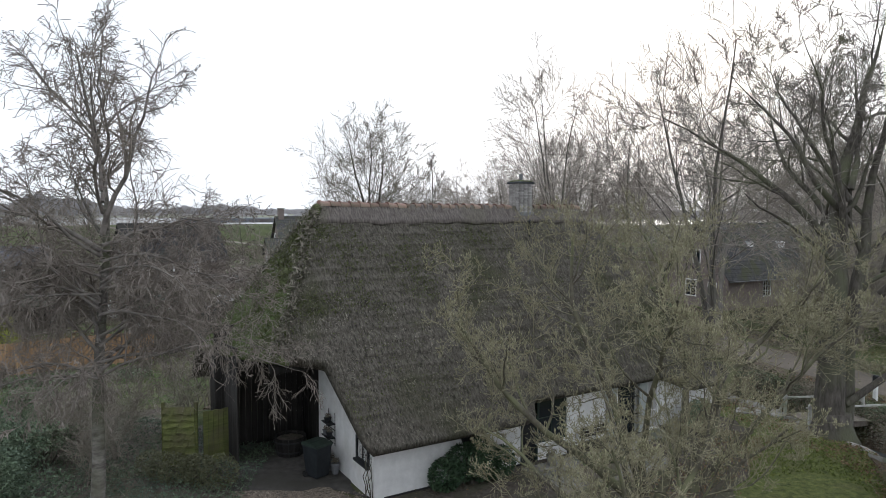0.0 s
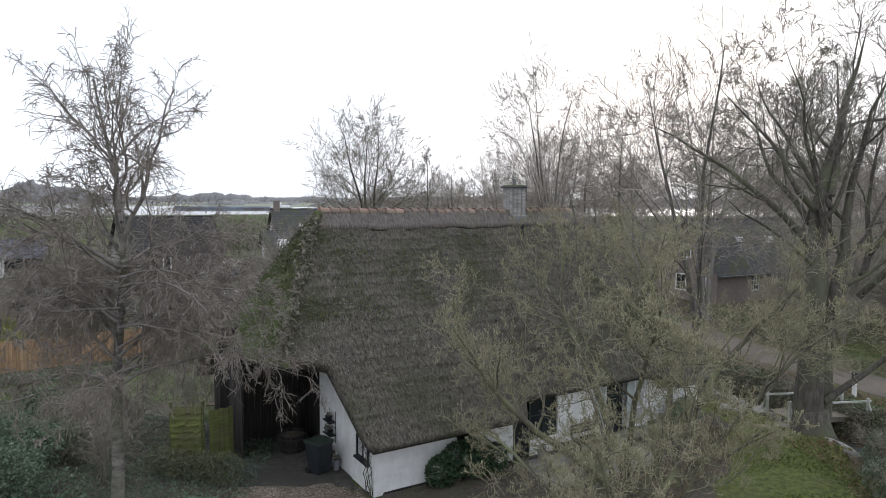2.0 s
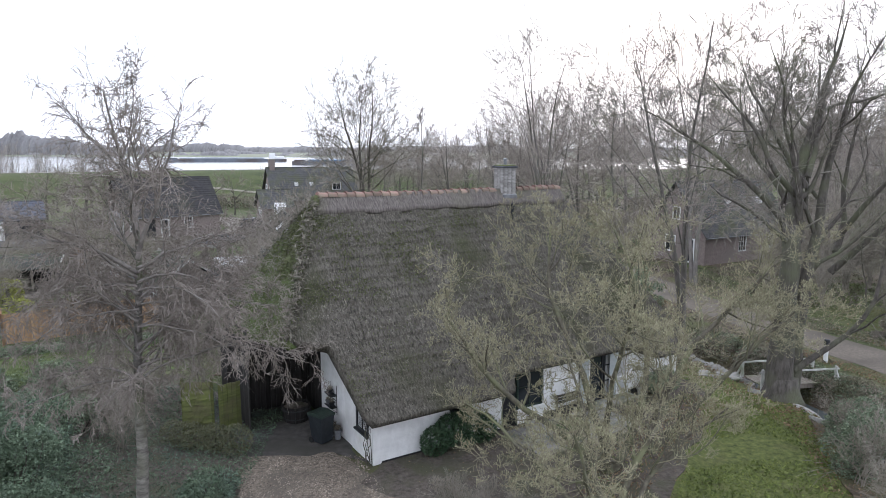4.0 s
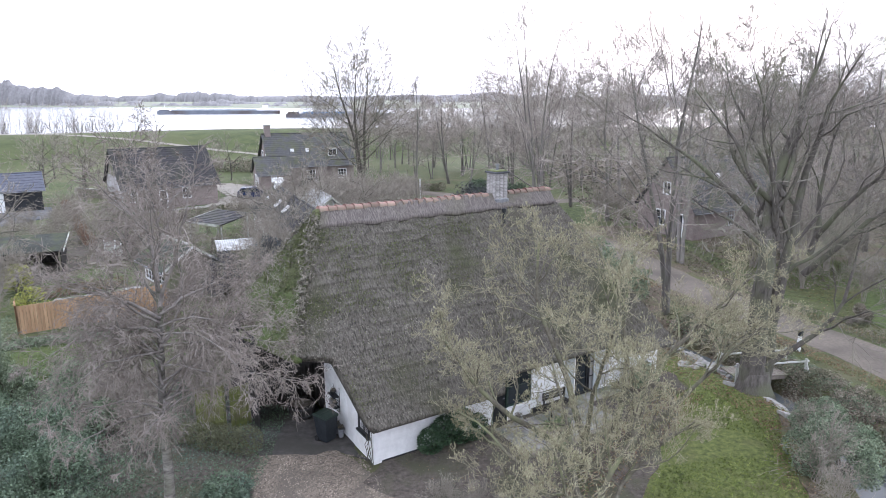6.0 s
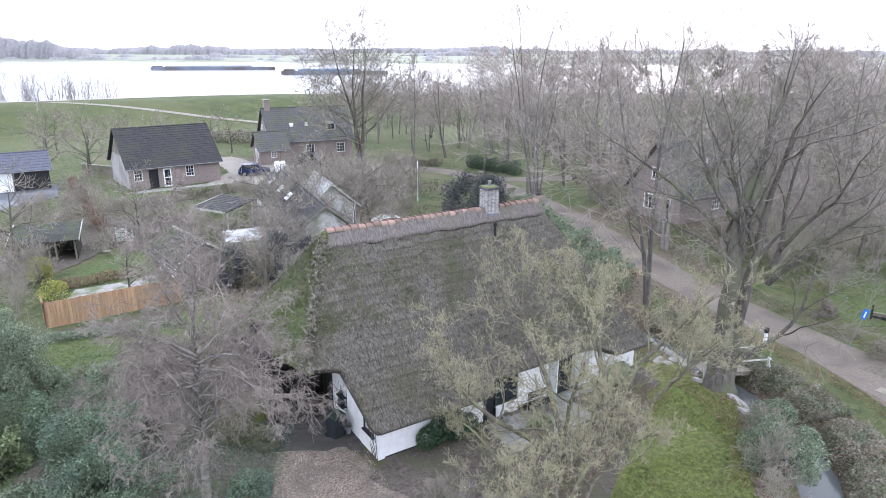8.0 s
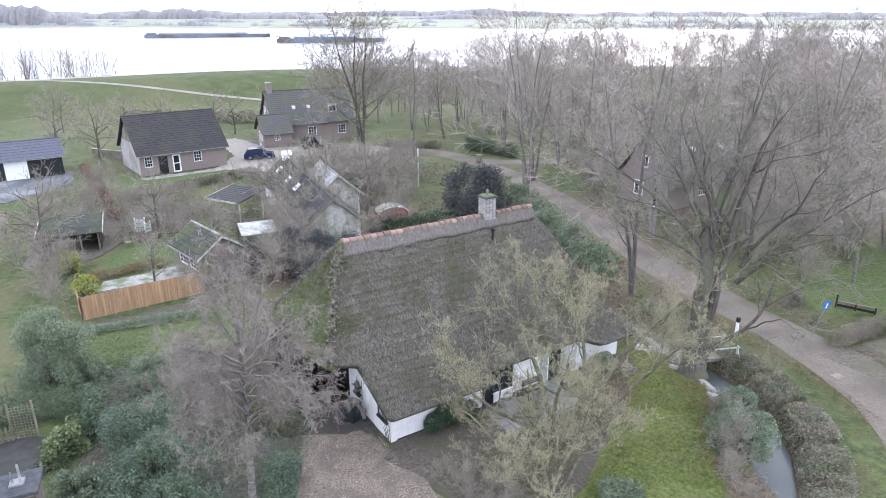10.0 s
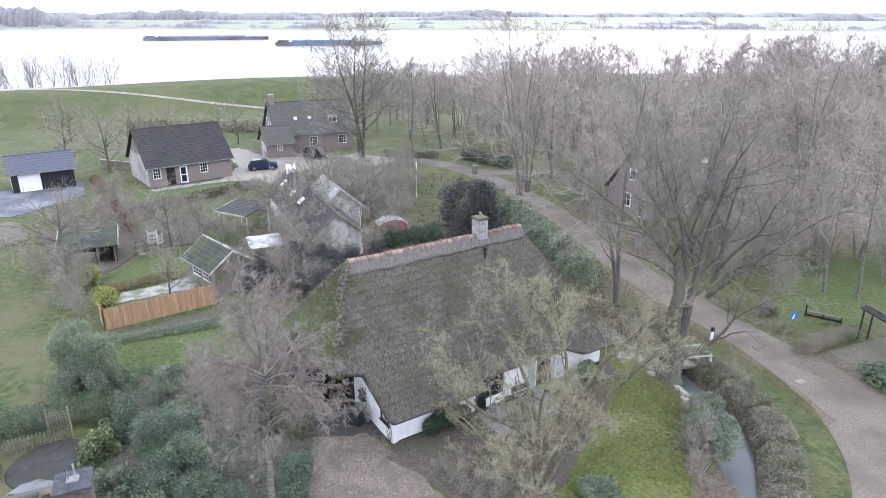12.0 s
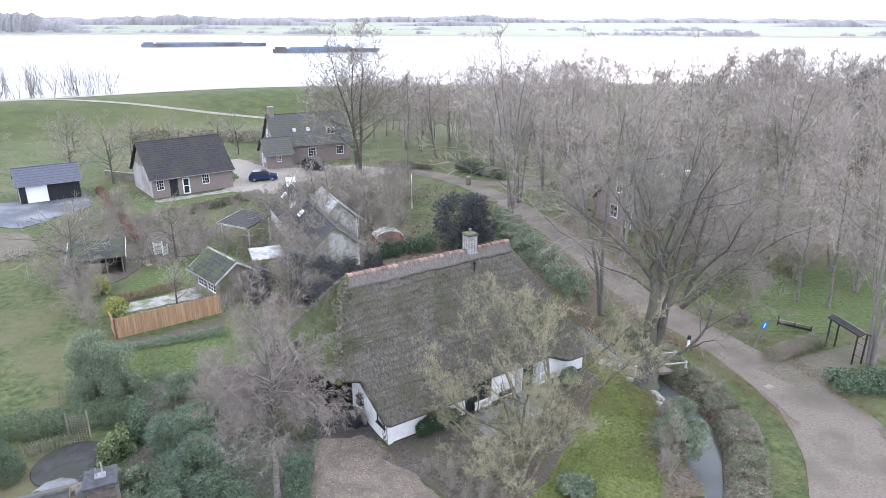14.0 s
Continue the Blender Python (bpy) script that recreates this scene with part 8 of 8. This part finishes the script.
tufts("meadow_tufts", -22, 21, -13.5, 31, 14000, 0.04, 0.03, M_TUFT, "soft green grass below the fence", 103, lambda x, y: (x > -21.5) & (y > 22.5 + 0.3 * (x + 20)))
tufts("verge_tufts", 16, 8, 34, 46, 50000, 0.04, 0.025, M_TUFT, "grass verge along the road", 104, lambda x, y: off_paving(x, y) & (line_distance(x, y, [(23.0, 23.2), (26.6, 25.2), (31.5, 27.2), (38, 29.5)])[0] > 1.6), 0.4, -0.25)
tufts("verge_leaves", 16, 8, 34, 46, 9000, 0.04, 0.03, M_DEADLEAF, "brown leaves scattered on the verge", 105, off_paving, 0.3, 0.05)
floor_growth("border_plants", -18.6, 20.8, -15.0, 28.5, 4500, 0.5, 0.06, M_SILVERLEAF, "pale leafy plants between lawn and laurel", 106, lambda x, y: uneven(x, y, 0.6, 2, -0.05) & (x < -15.2 - 0.25 * (y - 21)))
bank_growth("fallen_leaves", ROAD[9:16], 2.1, 3.1, 3500, 0.03, 0.045, M_DEADLEAF, "brown leaves swept along the road's edge", 107)
bank_growth("fallen_leaves", ROAD[9:13], -3.0, -1.9, 2500, 0.03, 0.045, M_DEADLEAF, "brown leaves along the far road edge", 108)
LAWN_EDGE = [(3.6, 12.6), (4.9, 15.4), (6.7, 18.3), (9.0, 20.7), (11.0, 23.2)]
bank_growth("fallen_leaves", LAWN_EDGE, -0.9, 0.8, 5200, 0.03, 0.045, M_DEADLEAF, "brown leaves over the lawn's ragged edge", 113)
bank_growth("lawn_tufts", LAWN_EDGE, -0.5, 1.0, 5200, 0.08, 0.04, M_GRASSBLADE, "loose mossy tufts along the lawn's edge", 114, 0.2)
tufts("clearing_tufts", 24, 24, 50, 46, 36000, 0.05, 0.03, M_TUFT, "green grass under the birches", 115, lambda x, y: clear_of_road(x, y) & (y > 29) , 0.3, -0.3)
bank_growth("verge_weeds", ROAD[9:16], 2.2, 3.4, 5000, 0.14, 0.06, M_TUFT, "ragged grass at the road's edge", 109, 0.2)

# ---- clutter in the neighbour's garden ----
for x, y, rz, w, h, lab in ((-25.6, 48.2, 20, 0.9, 1.2, "white wooden screen leaning by the hut"), (-24.6, 47.9, 65, 0.7, 0.9, "small white wooden screen on the lawn")):
    sc = thing("garden_screen", x, y, 0, rz, lab, "screen")
    for k in range(3):
        part("board", Shape().bbox(0, -0.02, 0.1 + k * h / 3, w, 0.02, 0.1 + (k + 0.8) * h / 3, 0.006), M_OLDWHITE, sc)
    for px in (0.05, w - 0.05):
        part("post", Shape().bbox(px - 0.04, 0.02, 0, px + 0.04, 0.09, h + 0.15, 0.008), M_PAINT, sc)
for x, y, rz in ((-24.2, 46.2, 15), (-23.6, 45.6, 40), (-15.9, 50.6, 20)):
    cr = thing("wooden_crate", x, y, 0, rz, "weathered wooden crate in the garden", "crate", "garden crates")
    for k in range(3):
        part("slat", Shape().bbox(-0.35, -0.26, 0.04 + k * 0.16, 0.35, -0.235, 0.16 + k * 0.16, 0.004), M_GREYWOOD, cr)
        part("slat", Shape().bbox(-0.35, 0.235, 0.04 + k * 0.16, 0.35, 0.26, 0.16 + k * 0.16, 0.004), M_GREYWOOD, cr)
    for sx in (-0.35, 0.32):
        part("end_panel", Shape().bbox(sx, -0.23, 0, sx + 0.03, 0.23, 0.5, 0.005), M_GREYWOOD, cr)
for k in range(10):
    x, y = lerp(-30.4, -20.6, k / 9), lerp(57.6, 68.6, k / 9)
    p = thing("fence_post", x, y, 0, 0, "thin dark post of the garden hedge", "fence post", "posts of the hedge")
    part("post", Shape().lathe([(0.05, 0), (0.045, 1.35), (0.02, 1.4)], 6), M_GREYWOOD, p)
